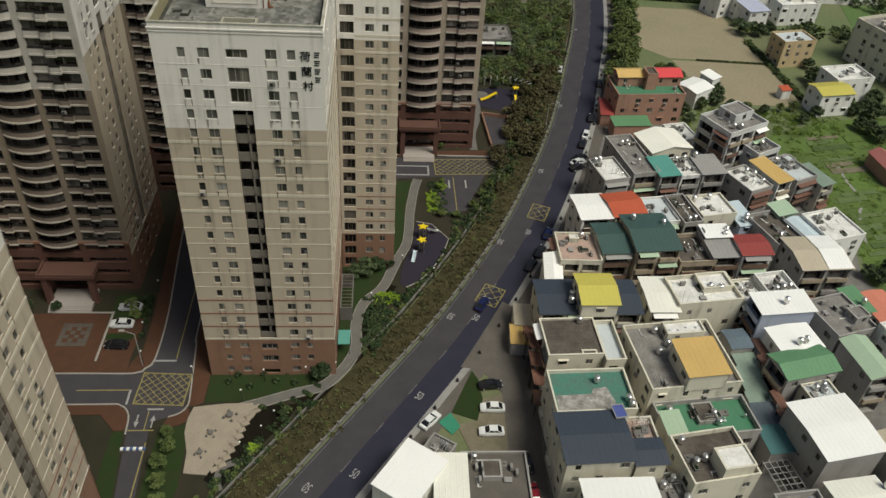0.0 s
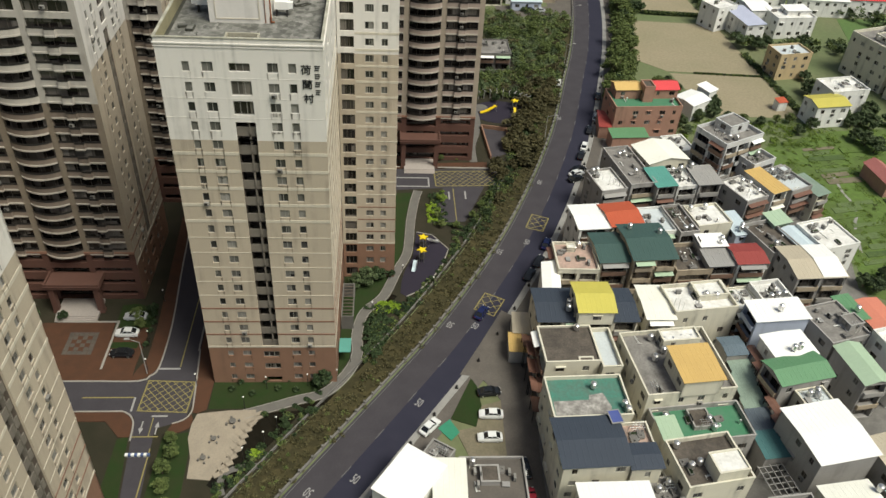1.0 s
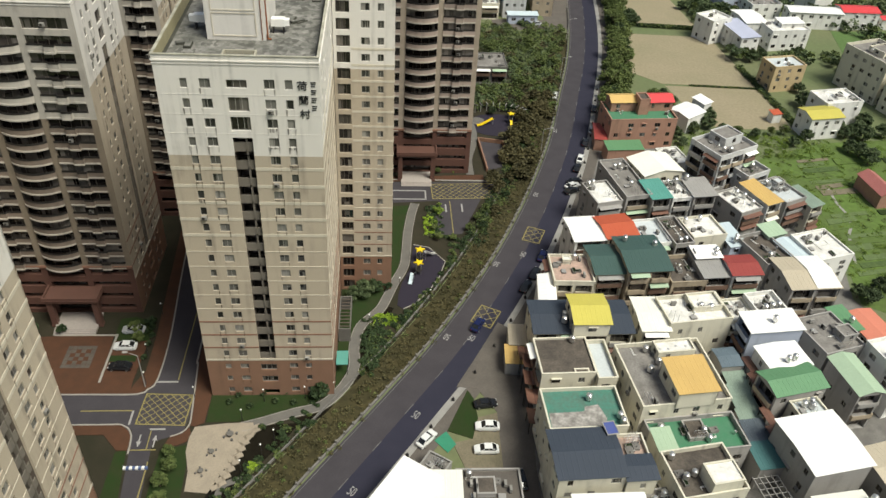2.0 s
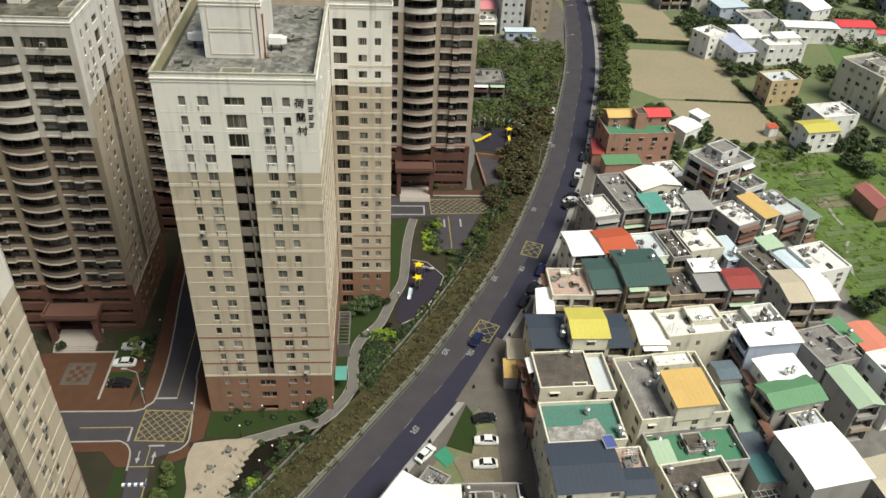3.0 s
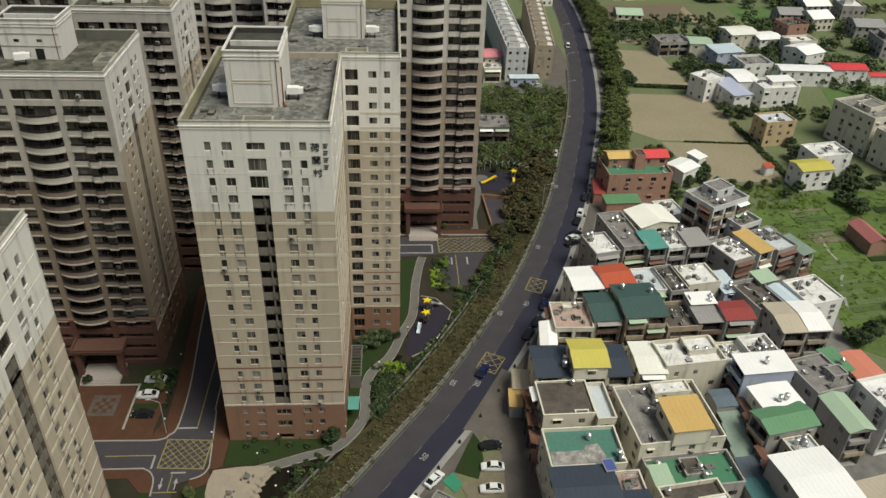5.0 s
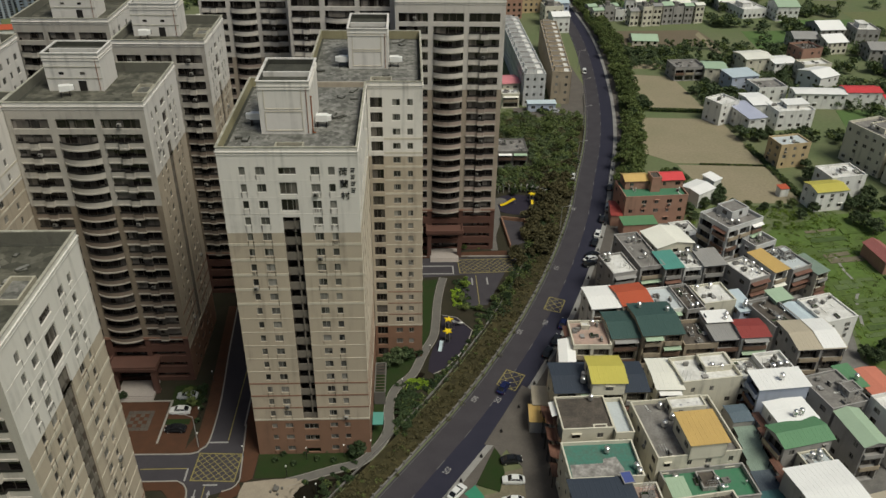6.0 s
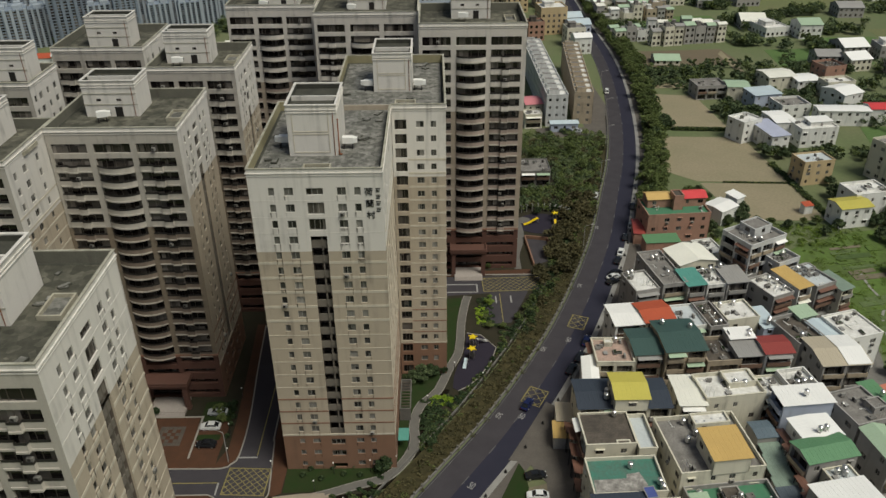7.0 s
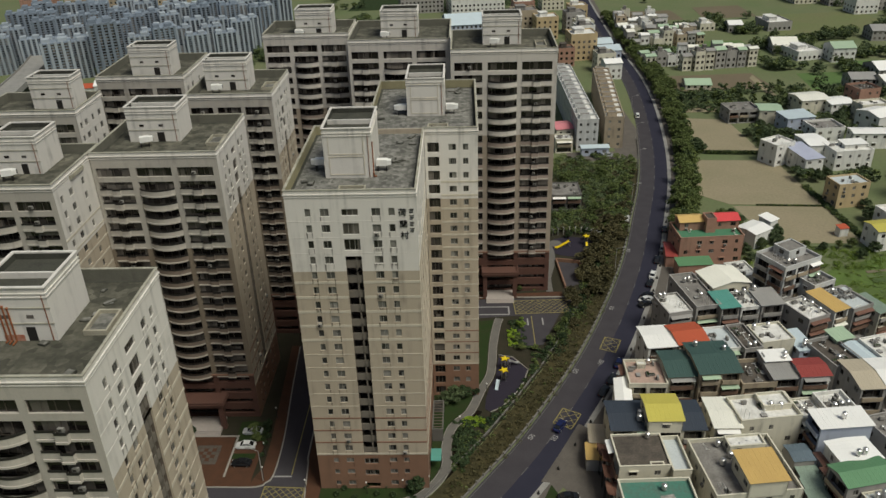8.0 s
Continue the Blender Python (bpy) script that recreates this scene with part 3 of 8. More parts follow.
tower(-34.8, -12.2, -49.6, -25.4, 66.4, "balcony", "gable", (), BALC + " at the southern gate", 43, (7.0, 9.6, 8.2, 9.0, 7.6))


def portico(x, y, w, h, label):
    t = thing("entrance_portico", (x, y, 0), 0, label, "portico")
    for u in (0, w - 1.1):
        b = Build()
        b.box(u, u + 1.1, 0, 1.1, 0.5, h)
        b.box(u - 0.1, u + 1.2, -0.1, 1.2, 0, 0.5)
        part("pillar", b.mesh("pillar", [BASE_SHADED]), t)
    b = Build()
    b.box(-0.4, w + 0.4, -0.4, 3.9, h, h + 0.5)
    b.box(-0.5, w + 0.5, -0.5, 4.0, h + 0.5, h + 0.7)
    for x0, x1, y0, y1 in ((-0.4, w + 0.4, -0.4, -0.1), (-0.4, -0.1, -0.1, 3.9), (w + 0.1, w + 0.4, -0.1, 3.9)):
        b.box(x0, x1, y0, y1, h + 0.7, h + 1.2)
    part("canopy", b.mesh("canopy", [BASE_SHADED]), t)
    b = Build()
    for i in range(4):
        b.box(0.8, w - 0.8, -2.6 + i * 0.35, -2.25 + i * 0.35, 0, 0.16 * (i + 1))
    b.box(0.8, w - 0.8, -1.2, 3.6, 0, 0.64)
    part("steps", b.mesh("steps", [material("pale_granite", (0.36, 0.32, 0.29), 0.7, scale=2.0)]), t)


portico(-34.0, 18.4, 9.6, 6.4, "terracotta entrance portico with wide pale steps")
portico(34.8, 73.0, 9.4, 7.4, "terracotta entrance portico facing the garden court")

# lettering painted on the lettered tower
def letters(text, x, z, size, parent, depth=0.06):
    cu = bpy.data.curves.new("letter", "FONT")
    cu.body, cu.size, cu.extrude, cu.align_x = text, size, depth, "CENTER"
    tmp = bpy.data.objects.new("letter", cu)
    scene.collection.objects.link(tmp)
    bpy.context.view_layer.update()
    me = bpy.data.meshes.new_from_object(tmp.evaluated_get(bpy.context.evaluated_depsgraph_get()))
    bpy.data.objects.remove(tmp)
    me.materials.clear()
    me.materials.append(INK)
    ob = new("sign_letter", me)
    ob.parent = parent
    ob.matrix_basis = pose(x, -0.06, z, 90, 0, 0)
    return ob


for i, ch in enumerate("\u8377\u862d\u6751"):
    letters(ch, 19.6 + 0.1 * i, 61.6 - 2.15 * i, 1.5, tower_a)
for i in range(4):
    for j in range(3):
        b = Build()
        b.box(0.05 * (j % 2), 0.75 - 0.08 * j, -0.05, 0.0, 0.0, 0.15)
        part("sign_bar", b.mesh("sign_bar", [INK]), tower_a, (20.75, -0.01, 62.6 - 1.2 * i - 0.3 * j))


# exhaust hoods, roof hatches and a rust-stained pipe on the tower roofs
def exhaust_hood(x, y, z, rz, label):
    t = thing("exhaust_hood", (x, y, z), rz, label, "roof vent", "roof exhaust hoods")
    b = Build()
    b.box(-1.2, 0.7, -0.6, 0.6, 1.1, 2.2)
    b.prism([(0.7, -0.6), (1.4, -0.4), (1.4, 0.4), (0.7, 0.6)], 1.2, 2.05)
    part("casing", b.mesh("casing", [WHITE_METAL]), t)
    b = Build()
    b.box(1.4, 1.46, -0.36, 0.36, 1.25, 2.0)
    part("grille", b.mesh("grille", [DARK_METAL]), t)
    for sx in (-1.0, 0.5):
        b = Build()
        b.box(sx - 0.08, sx + 0.08, -0.5, 0.5, 0, 1.1)
        part("leg", b.mesh("leg", [DARK_METAL]), t)


def roof_frame(x, y, z, w, d):
    t = thing("roof_kerb", (x, y, z), 0, "low cream kerb around a roof hatch", "roof kerb", "roof hatch kerbs")
    b = Build()
    b.ring(0, w, 0, d, 0.25, 0, 0.7)
    part("kerb", b.mesh("kerb", [material("cream_render", (0.45, 0.42, 0.33), 0.8, second=(0.22, 0.2, 0.15), scale=0.6, amount=0.6, streak=0.4)]), t)
    b = Build()
    b.box(0.25, w - 0.25, 0.25, d - 0.25, 0.0, 0.15)
    part("hatch", b.mesh("hatch", [ROOF_GRAVEL]), t)


RZ = 64.5
for x, y, dz, rz in ((3.9, 13.4, 0, 180), (15.6, 12.6, 0, 0), (16.6, 43.8, 0, 180), (27.4, 43.8, 0, 0), (-34.0, 30.6, -1.4, 20), (-53.6, 14.0, -1.4, 20), (-28.4, 63.0, -0.4, 10), (38.0, 86.0, 3.6, 0), (8.0, 105.0, 1.6, 0), (-17.0, 110.0, 1.6, 0)):
    exhaust_hood(x, y, RZ + dz, rz, "white sheet-metal exhaust hood beside a lift house")
for x, y, dz, w, d in ((8.6, 2.0, 0, 4.6, 2.6), (22.6, 33.4, 0, 4.2, 2.4), (-22.0, 30.4, -1.4, 3.0, 5.0), (-17.0, -39.0, 0, 3.0, 5.0), (-44.4, 14.0, -1.4, 2.2, 5.4), (-18.4, 65.0, -0.4, 3.0, 5.0), (48.6, 84.0, 3.6, 2.8, 6.0)):
    roof_frame(x, y, RZ + dz, w, d)
rnd = random.Random(77)
for x0, x1, y0, y1, n in ((2, 20, 1.5, 8, 7), (15, 20.5, 16, 30, 8), (12, 31, 34, 41, 5), (20, 31, 55, 61, 6), (-22.4, -13.4, -48, -28, 9)):
    for i in range(n):
        x, y = rnd.uniform(x0, x1), rnd.uniform(y0, y1)
        t = thing("roof_planter", (x, y, RZ), rnd.uniform(0, 90), "low dark weathered block lying on the roof deck", "roof block", "loose roof blocks")
        b = Build()
        a, c, hh = rnd.uniform(0.4, 1.1), rnd.uniform(0.3, 0.6), rnd.uniform(0.15, 0.35)
        b.box(-a, a, -c, c, 0, hh)
        b.box(-a + 0.1, a - 0.1, -c + 0.1, c - 0.1, hh, hh + 0.05, 1)
        part("block", b.mesh("block", [ROOF_DARK, ROOF_GRAVEL]), t)


# rust-stained pipes on two lift houses
PIPE_ORANGE = material("orange_pipe_paint", (0.30, 0.105, 0.04), 0.6, second=(0.17, 0.06, 0.03), scale=1.0, fine=5.0, amount=0.7)


def pipe_stack(x, y, z, count, height, rz, label):
    t = thing("pipe_stack", (x, y, z), rz, label, "pipes", "rusty roof pipes")
    for i in range(count):
        b = Build()
        b.rod((0.55 * i, 0, 0.1), (0.55 * i, 0, height - 0.25 * i), 0.11, 0.11, 8)
        b.rod((0.55 * i, 0, 0.15), (0.55 * i, -0.5 - 0.25 * i, 0.15), 0.11, 0.11, 8)
        b.tube(0.55 * i, 0, height - 0.25 * i, height - 0.25 * i + 0.12, 0.17, 0.17, 8)
        part("pipe", b.mesh("pipe", [PIPE_ORANGE]), t)
    b = Build()
    b.prism([(-0.35, 0.12), (0.55 * count + 0.5, 0.12), (0.55 * count + 0.5, 0.155), (-0.35, 0.155)], 0.0, 0.9)
    part("rust_panel", b.mesh("rust_panel", [material("rust_washed_render", (0.36, 0.10, 0.05), 0.85, second=(0.55, 0.42, 0.34), scale=0.9, fine=3.0, amount=0.9)]), t)


pipe_stack(-25.8, -40.17, RZ, 3, 5.2, 0, "three orange rust-stained pipes on a lift house wall")
pipe_stack(14.12, 9.7, RZ, 1, 6.4, 90, "single rusty pipe down the lift house corner")

# ---- ground, roads and paving ----
def ground_material():
    mt = material("grass_and_earth", (0.115, 0.15, 0.064), 0.95, second=(0.155, 0.16, 0.086), scale=0.035, fine=0.7, amount=0.8, bump=0.3)
    return mt


ASPHALT = material("grey_asphalt", (0.060, 0.055, 0.061), 0.85, second=(0.040, 0.037, 0.042), scale=0.25, fine=5.0, amount=0.5, bump=0.1, spec=0.12)
ASPHALT_NEW = material("new_dark_asphalt", (0.027, 0.027, 0.042), 0.8, second=(0.036, 0.035, 0.052), scale=0.3, fine=5.0, amount=0.4, bump=0.1, spec=0.12)
ASPHALT_OLD = material("worn_asphalt", (0.125, 0.11, 0.095), 0.9, second=(0.08, 0.072, 0.065), scale=0.3, fine=4.0, amount=0.6, bump=0.1)
CONCRETE = material("concrete", (0.30, 0.29, 0.27), 0.85, second=(0.18, 0.175, 0.165), scale=0.4, fine=4.0, amount=0.5, streak=0.3)
CONCRETE_DARK = material("dirty_concrete", (0.19, 0.18, 0.165), 0.9, second=(0.09, 0.085, 0.08), scale=0.4, fine=4.0, amount=0.6, streak=0.35)
BRICK_PAVING = material("brick_paving", (0.084, 0.037, 0.019), 0.85, second=(0.055, 0.028, 0.016), scale=0.5, fine=7.0, amount=0.6)
PAVING_GREY = material("path_paving", (0.14, 0.131, 0.118), 0.85, second=(0.092, 0.087, 0.08), scale=0.5, fine=6.0, amount=0.5)
PLAZA_STONE = material("cream_plaza_stone", (0.315, 0.268, 0.205), 0.8, second=(0.22, 0.19, 0.15), scale=0.4, fine=4.0, amount=0.5)
LAWN = material("lawn_grass", (0.015, 0.036, 0.005), 0.95, second=(0.026, 0.032, 0.010), scale=0.4, fine=5.0, amount=0.7, bump=0.4)
FARM = material("vegetable_plot", (0.105, 0.17, 0.036), 0.95, second=(0.075, 0.098, 0.032), scale=0.1, fine=0.8, amount=0.8, bump=0.5)
FIELD_TAN = material("fallow_field_soil", (0.285, 0.24, 0.16), 0.95, second=(0.22, 0.20, 0.122), scale=0.06, fine=1.2, amount=0.6, bump=0.2)
FIELD_BROWN = material("brown_field_soil", (0.16, 0.125, 0.085), 0.95, second=(0.11, 0.10, 0.06), scale=0.05, fine=1.0, amount=0.6)
SOIL = material("bare_soil", (0.20, 0.17, 0.12), 0.95, second=(0.12, 0.11, 0.07), scale=0.3, fine=3.0, amount=0.7)
WATER = material("pond_water", (0.010, 0.009, 0.006), 0.12, scale=0.3, amount=0.2, spec=0.22)
PAINT_WHITE = material("white_road_paint", (0.31, 0.30, 0.29), 0.7, scale=1.0, fine=8.0, amount=0.4)
PAINT_YELLOW = material("yellow_road_paint", (0.27, 0.225, 0.08), 0.7, scale=1.0, fine=8.0, amount=0.4)
KERB = material("kerb_concrete", (0.31, 0.285, 0.25), 0.85, second=(0.25, 0.24, 0.22), scale=0.8, amount=0.5)
RUBBER = material("dark_play_rubber", (0.022, 0.018, 0.03), 0.8, scale=0.6, amount=0.3)

gb = Build()
gb.box(-3000, 3000, -3000, 3000, -2, 0)
ground = tagged(new("ground", gb.mesh("ground", [ground_material()])), "rough grass and earth reaching to the horizon", "ground", kind="structure")


def spline(pts, step=2.5):
    """Points along a smooth curve through pts."""
    out = []
    P = [Vector(p) for p in pts]
    P = [2 * P[0] - P[1]] + P + [2 * P[-1] - P[-2]]
    for a, b, c, d in zip(P, P[1:], P[2:], P[3:]):
        n = max(2, int((c - b).length / step))
        for i in range(n):
            t = i / n
            out.append(0.5 * (2 * b + (c - a) * t + (2 * a - 5 * b + 4 * c - d) * t * t + (3 * b - 3 * c + d - a) * t ** 3))
    out.append(P[-2])
    return out


def offset(line, k):
    res = []
    for i, p in enumerate(line):
        d = (line[min(i + 1, len(line) - 1)] - line[max(i - 1, 0)]).normalized()
        res.append(p + Vector((d.y, -d.x)) * k)
    return res


def ribbon(line, a, b, z, b_mesh, mi=0, thick=0.0):
    l, r = offset(line, a), offset(line, b)
    for i in range(len(line) - 1):
        b_mesh.face([(*l[i], z), (*r[i], z), (*r[i + 1], z), (*l[i + 1], z)], mi)
        if thick:
            b_mesh.face([(*l[i + 1], z), (*l[i + 1], z - thick), (*l[i], z - thick), (*l[i], z)], mi)
            b_mesh.face([(*r[i], z), (*r[i], z - thick), (*r[i + 1], z - thick), (*r[i + 1], z)], mi)


def sheet(name, pts, z, mt, label, cat, thick=0.15, kind="structure"):
    b = Build()
    b.prism(pts, z - thick, z)
    return tagged(new(name, b.mesh(name, [mt])), label, cat, kind=kind)


ROAD = spline([(7.8, -43.6), (21.9, -23.5), (29.3, -13.1), (36.7, -2.6), (45.7, 10.5), (55.6, 27.4), (64.8, 45.2), (74.8, 68.6), (84.1, 94.5), (92.4, 123.8), (99.5, 149.7), (105.5, 177.9),
               (110.5, 209.4), (115.5, 251.6), (117.9, 293.3), (117.6, 342.5), (117.9, 407.5), (120.4, 504.0), (125.8, 630.9)])
for nm, a, b, z, mt, lab in (("road", -5.7, -0.1, 0.05, ASPHALT, "grey worn asphalt lane of the curved main road"), ("road", -0.1, 4.6, 0.055, ASPHALT_NEW, "dark newly laid asphalt lane of the main road"),
                             ("gutter", 4.6, 5.9, 0.06, CONCRETE, "pale concrete gutter strip beside the road"), ("pavement", 5.9, 8.6, 0.10, ASPHALT_OLD, "worn roadside parking strip")):
    bb = Build()
    ribbon(ROAD, a, b, z, bb, 0, 0.3)
    tagged(new(nm, bb.mesh(nm, [mt])), lab, "road", kind="structure")
# dashes, edge line
bb = Build()
for i in range(2, len(ROAD) - 3, 4):
    ribbon(ROAD[i:i + 2], -0.2, -0.06, 0.075, bb)
ribbon(ROAD, -5.3, -5.2, 0.075, bb)
tagged(new("road_marking", bb.mesh("road_marking", [material("worn_road_paint", (0.17, 0.165, 0.16), 0.8, second=(0.09, 0.086, 0.085), scale=0.6, fine=5.0, amount=0.8)])), "faded white lane dashes and edge line", "road marking", kind="structure")


def road_frame(y):
    """Place and heading on the road's middle at a given northing."""
    i = min(range(len(ROAD) - 1), key=lambda k: abs(ROAD[k].y - y))
    d = (ROAD[i + 1] - ROAD[i]).normalized()
    return ROAD[i], d, math.degrees(math.atan2(d.y, d.x)) - 90


def speed_mark(x, y, flip):
    p, d, a = road_frame(y)
    t = thing("speed_marking", (x, y, 0.08), a + (180 if flip else 0), "white painted figure 50 worn on the asphalt", "road marking", "painted speed figures", kind="structure")
    if "50" not in MESHES:
        cu = bpy.data.curves.new("paint", "FONT")
        cu.body, cu.size, cu.extrude, cu.align_x, cu.align_y = "50", 1.35, 0.006, "CENTER", "CENTER"
        tmp = bpy.data.objects.new("paint", cu)
        scene.collection.objects.link(tmp)
        bpy.context.view_layer.update()
        me = bpy.data.meshes.new_from_object(tmp.evaluated_get(bpy.context.evaluated_depsgraph_get()))
        bpy.data.objects.remove(tmp)
        me.materials.clear()
        me.materials.append(PAINT_WHITE)
        me.transform(Matrix.Diagonal((0.95, 1.9, 1.0, 1.0)))
        MESHES["50"] = me
    part("paint", MESHES["50"], t)


for x, y, fl in ((56.6, 38.7, True), (63.2, 42.2, False), (43.9, 15.1, True), (48.8, 14.6, False), (36.9, -5.2, False), (25.9, -21.2, False), (18.6, -23.5, True), (70.1, 67.2, True), (80.9, 100.7, True)):
    speed_mark(x, y, fl)


def hatch_box(x, y, rz, w, d, step, label):
    """A yellow keep-clear box with crossing diagonals."""
    t = thing("hatched_box", (x, y, 0.085), rz, label, "road marking", kind="structure")
    b = Build()
    for x0, x1, y0, y1 in ((-w / 2, w / 2, -d / 2, -d / 2 + 0.2), (-w / 2, w / 2, d / 2 - 0.2, d / 2), (-w / 2, -w / 2 + 0.2, -d / 2, d / 2), (w / 2 - 0.2, w / 2, -d / 2, d / 2)):
        b.box(x0, x1, y0, y1, 0, 0.012)
    for s in (1, -1):
        c = -(w + d)
        while c < w + d:
            pts = []
            for u in (-w / 2, w / 2):
                v = s * u + c
                if -d / 2 <= v <= d / 2:
                    pts.append((u, v))
            for v in (-d / 2, d / 2):
                u = s * (v - c)
                if -w / 2 < u < w / 2:
                    pts.append((u, v))
            if len(pts) >= 2:
                (u0, v0), (u1, v1) = sorted(pts)[0], sorted(pts)[-1]
                q = 0.045
                b.face([(u0 - q, v0 + q * s, 0.014), (u0 + q, v0 - q * s, 0.014), (u1 + q, v1 - q * s, 0.014), (u1 - q, v1 + q * s, 0.014)])
            c += step
    part("paint", b.mesh("paint", [PAINT_YELLOW]), t)


hatch_box(52.4, 21.1, road_frame(21)[2] + 1, 4.6, 5.9, 2.3, "yellow hatched keep-clear box on the dark lane")
hatch_box(66.8, 49.7, road_frame(49.7)[2] + 1, 4.3, 5.9, 2.1, "yellow hatched keep-clear box further up the road")
hatch_box(-7.8, -3.2, -3.0, 8.6, 7.2, 1.5, "yellow hatched box on the inner crossing")
hatch_box(51.9, 68.4, 2.4, 17.4, 6.9, 1.6, "yellow hatched box before the garden court")

# bollards along the gutter
bol = thing("bollard", (0, 0, -5), 0, "short dark roadside bollard on the gutter strip", "bollard", "roadside bollards")
b = Build()
b.box(-0.28, 0.28, -0.28, 0.28, 0, 0.25)
b.tube(0, 0, 0.25, 0.75, 0.2, 0.14, 8)
part("post", b.mesh("post", [DARK_METAL]), bol)
right = offset(ROAD, 5.4)
dist, first = 0.0, True
for i in range(1, len(right)):
    dist += (right[i] - right[i - 1]).length
    if dist > 6.1 and right[i].y < 141:
        dist = 0.0
        if first:
            bol.matrix_basis = pose(*right[i], 0.06)
            first = False
        else:
            copy_thing(bol, pose(*right[i], 0.06))

# roadside wall with posts, along the planted bank
wall_line = [p for p in offset(ROAD, -6.2) if p.y < 200]
rw = thing("roadside_wall", (0, 0, 0), 0, "low grey concrete roadside wall with posts along the planted bank", "wall", kind="structure")
bb = Build()
ribbon(wall_line, -0.18, 0.18, 0.55, bb, 0, 0.55)
part("wall", bb.mesh("wall", [CONCRETE_DARK]), rw)
bb = Build()
bb.box(-0.16, 0.16, -0.16, 0.16, 0, 1.1)
post_me = bb.mesh("post", [CONCRETE_DARK])
for i in range(0, len(wall_line), 1):
    part("post", post_me, rw, (*wall_line[i], 0))

# garden soil of the estate, up to the bank; tower shade darkened into it
est = [p for p in offset(ROAD, -12.2) if -42 < p.y < 118]
sheet("garden_soil", [(-121.0, -66.2), (est[0].x, -66)] + [(p.x, p.y) for p in est] + [(est[-1].x, 150), (-117.3, 134.7)], 0.02, material("garden_soil", (0.022, 0.021, 0.011), 0.95, second=(0.036, 0.03, 0.018), scale=0.25, fine=3.0, amount=0.8, bump=0.4), "weedy garden soil with the towers' shade in its colour", "garden soil")
# inner lanes, kerbs and paving of the tower estate
ED = "estate lane"
sheet("road", [(-3.7, -8.6), (-2.7, -0.3), (-3.5, 8.0), (-4.3, 50.9), (-13.6, 50.5), (-12.6, 30.4), (-11.2, 10.2), (-11.8, 1.4), (-44.7, 1.0), (-44.8, -7.8), (-12.5, -7.7), (-12.0, -10.5), (-10.5, -26.3), (-10.5, -57.3), (-7.3, -57.2), (-7.6, -24.6), (-8.4, -10.4)], 0.04, ASPHALT, "dark asphalt inner lanes between the towers", ED)
sheet("road", [(32.2, 62.7), (64.2, 65.9), (61.8, 73.0), (32.2, 72.3), (-13.3, 70.1), (-13.3, 60.3)], 0.045, ASPHALT, "asphalt lane of the garden court", ED)
sheet("road", [(42.0, 49.3), (49.7, 50.0), (56.1, 66.2), (45.2, 64.5)], 0.05, ASPHALT, "asphalt drive leading out of the garden court", ED)
sheet("pavement", [(-2.8, -7.0), (-1.9, -7.2), (-0.4, -6.4), (-0.1, 2.3), (-0.8, 6.4), (-1.7, 51.1), (-4.5, 50.9), (-4.0, 7.5), (-3.0, -3.7)], 0.16, BRICK_PAVING, "red brick pavement beside the inner lane", "pavement")
sheet("pavement", [(-13.4, 50.4), (-12.2, 33.0), (-10.7, 15.1), (-10.7, 3.9), (-11.9, 1.6), (-13.6, 0.5), (-15.2, 0.5), (-14.6, 3.0), (-13.3, 6.0), (-13.4, 15.1), (-15.6, 50.4)], 0.16, BRICK_PAVING, "red brick pavement along the tower with balconies", "pavement")
sheet("pavement", [(-39.1, 0.5), (-15.0, 0.5), (-15.0, 3.2), (-21.0, 3.4), (-21.6, 15.9), (-39.0, 15.3)], 0.14, BRICK_PAVING, "red brick forecourt before the portico", "pavement")
sheet("pavement", [(-5.7, -9.5), (-3.9, -8.7), (-2.9, -7.1), (-2.3, -8.6), (-2.6, -10.4), (-4.0, -11.2), (-6.5, -11.8)], 0.155, BRICK_PAVING, "red brick corner pavement", "pavement")
sheet("pavement", [(-45.0, -6.7), (-14.4, -6.8), (-12.8, -8.2), (-12.2, -9.9), (-12.2, -12.2), (-14.0, -12.2), (-17.0, -8.8), (-45.0, -8.8)], 0.16, BRICK_PAVING, "red brick pavement by the southern tower", "pavement")
sheet("pavement", [(32.2, 72.5), (57.3, 73.5), (57.3, 76.1), (32.2, 74.6)], 0.16, BRICK_PAVING, "red brick pavement before the garden portico", "pavement")
sheet("lawn", [(-21.4, 14.3), (-14.7, 14.2), (-14.3, 19.2), (-18.4, 21.1), (-21.4, 20.6)], 0.06, LAWN, "small green lawn beside parked cars", "lawn")
sheet("pavement", [(-21.4, 2.9), (-15.1, 3.0), (-14.6, 14.2), (-21.3, 14.1)], 0.13, BRICK_PAVING, "red brick parking bays beside the lane", "pavement")
sheet("lawn", [(-20.9, 8.6), (-15.9, 8.6), (-15.8, 10.2), (-20.9, 10.2)], 0.17, LAWN, "narrow grass strip between parking bays", "lawn")
sheet("lawn", [(-14.1, -12.6), (-12.4, -11.7), (-10.8, -26.3), (-10.9, -53.9), (-14.5, -53.9)], 0.06, LAWN, "narrow grass strip beside the southern lane", "lawn")
sheet("lawn", [(-6.7, -12.2), (-2.2, -11.1), (-1.8, -15.3), (-1.5, -23.6), (-6.1, -40.4), (-7.5, -40.5)], 0.06, LAWN, "planted strip of grass by the gate lane", "lawn")
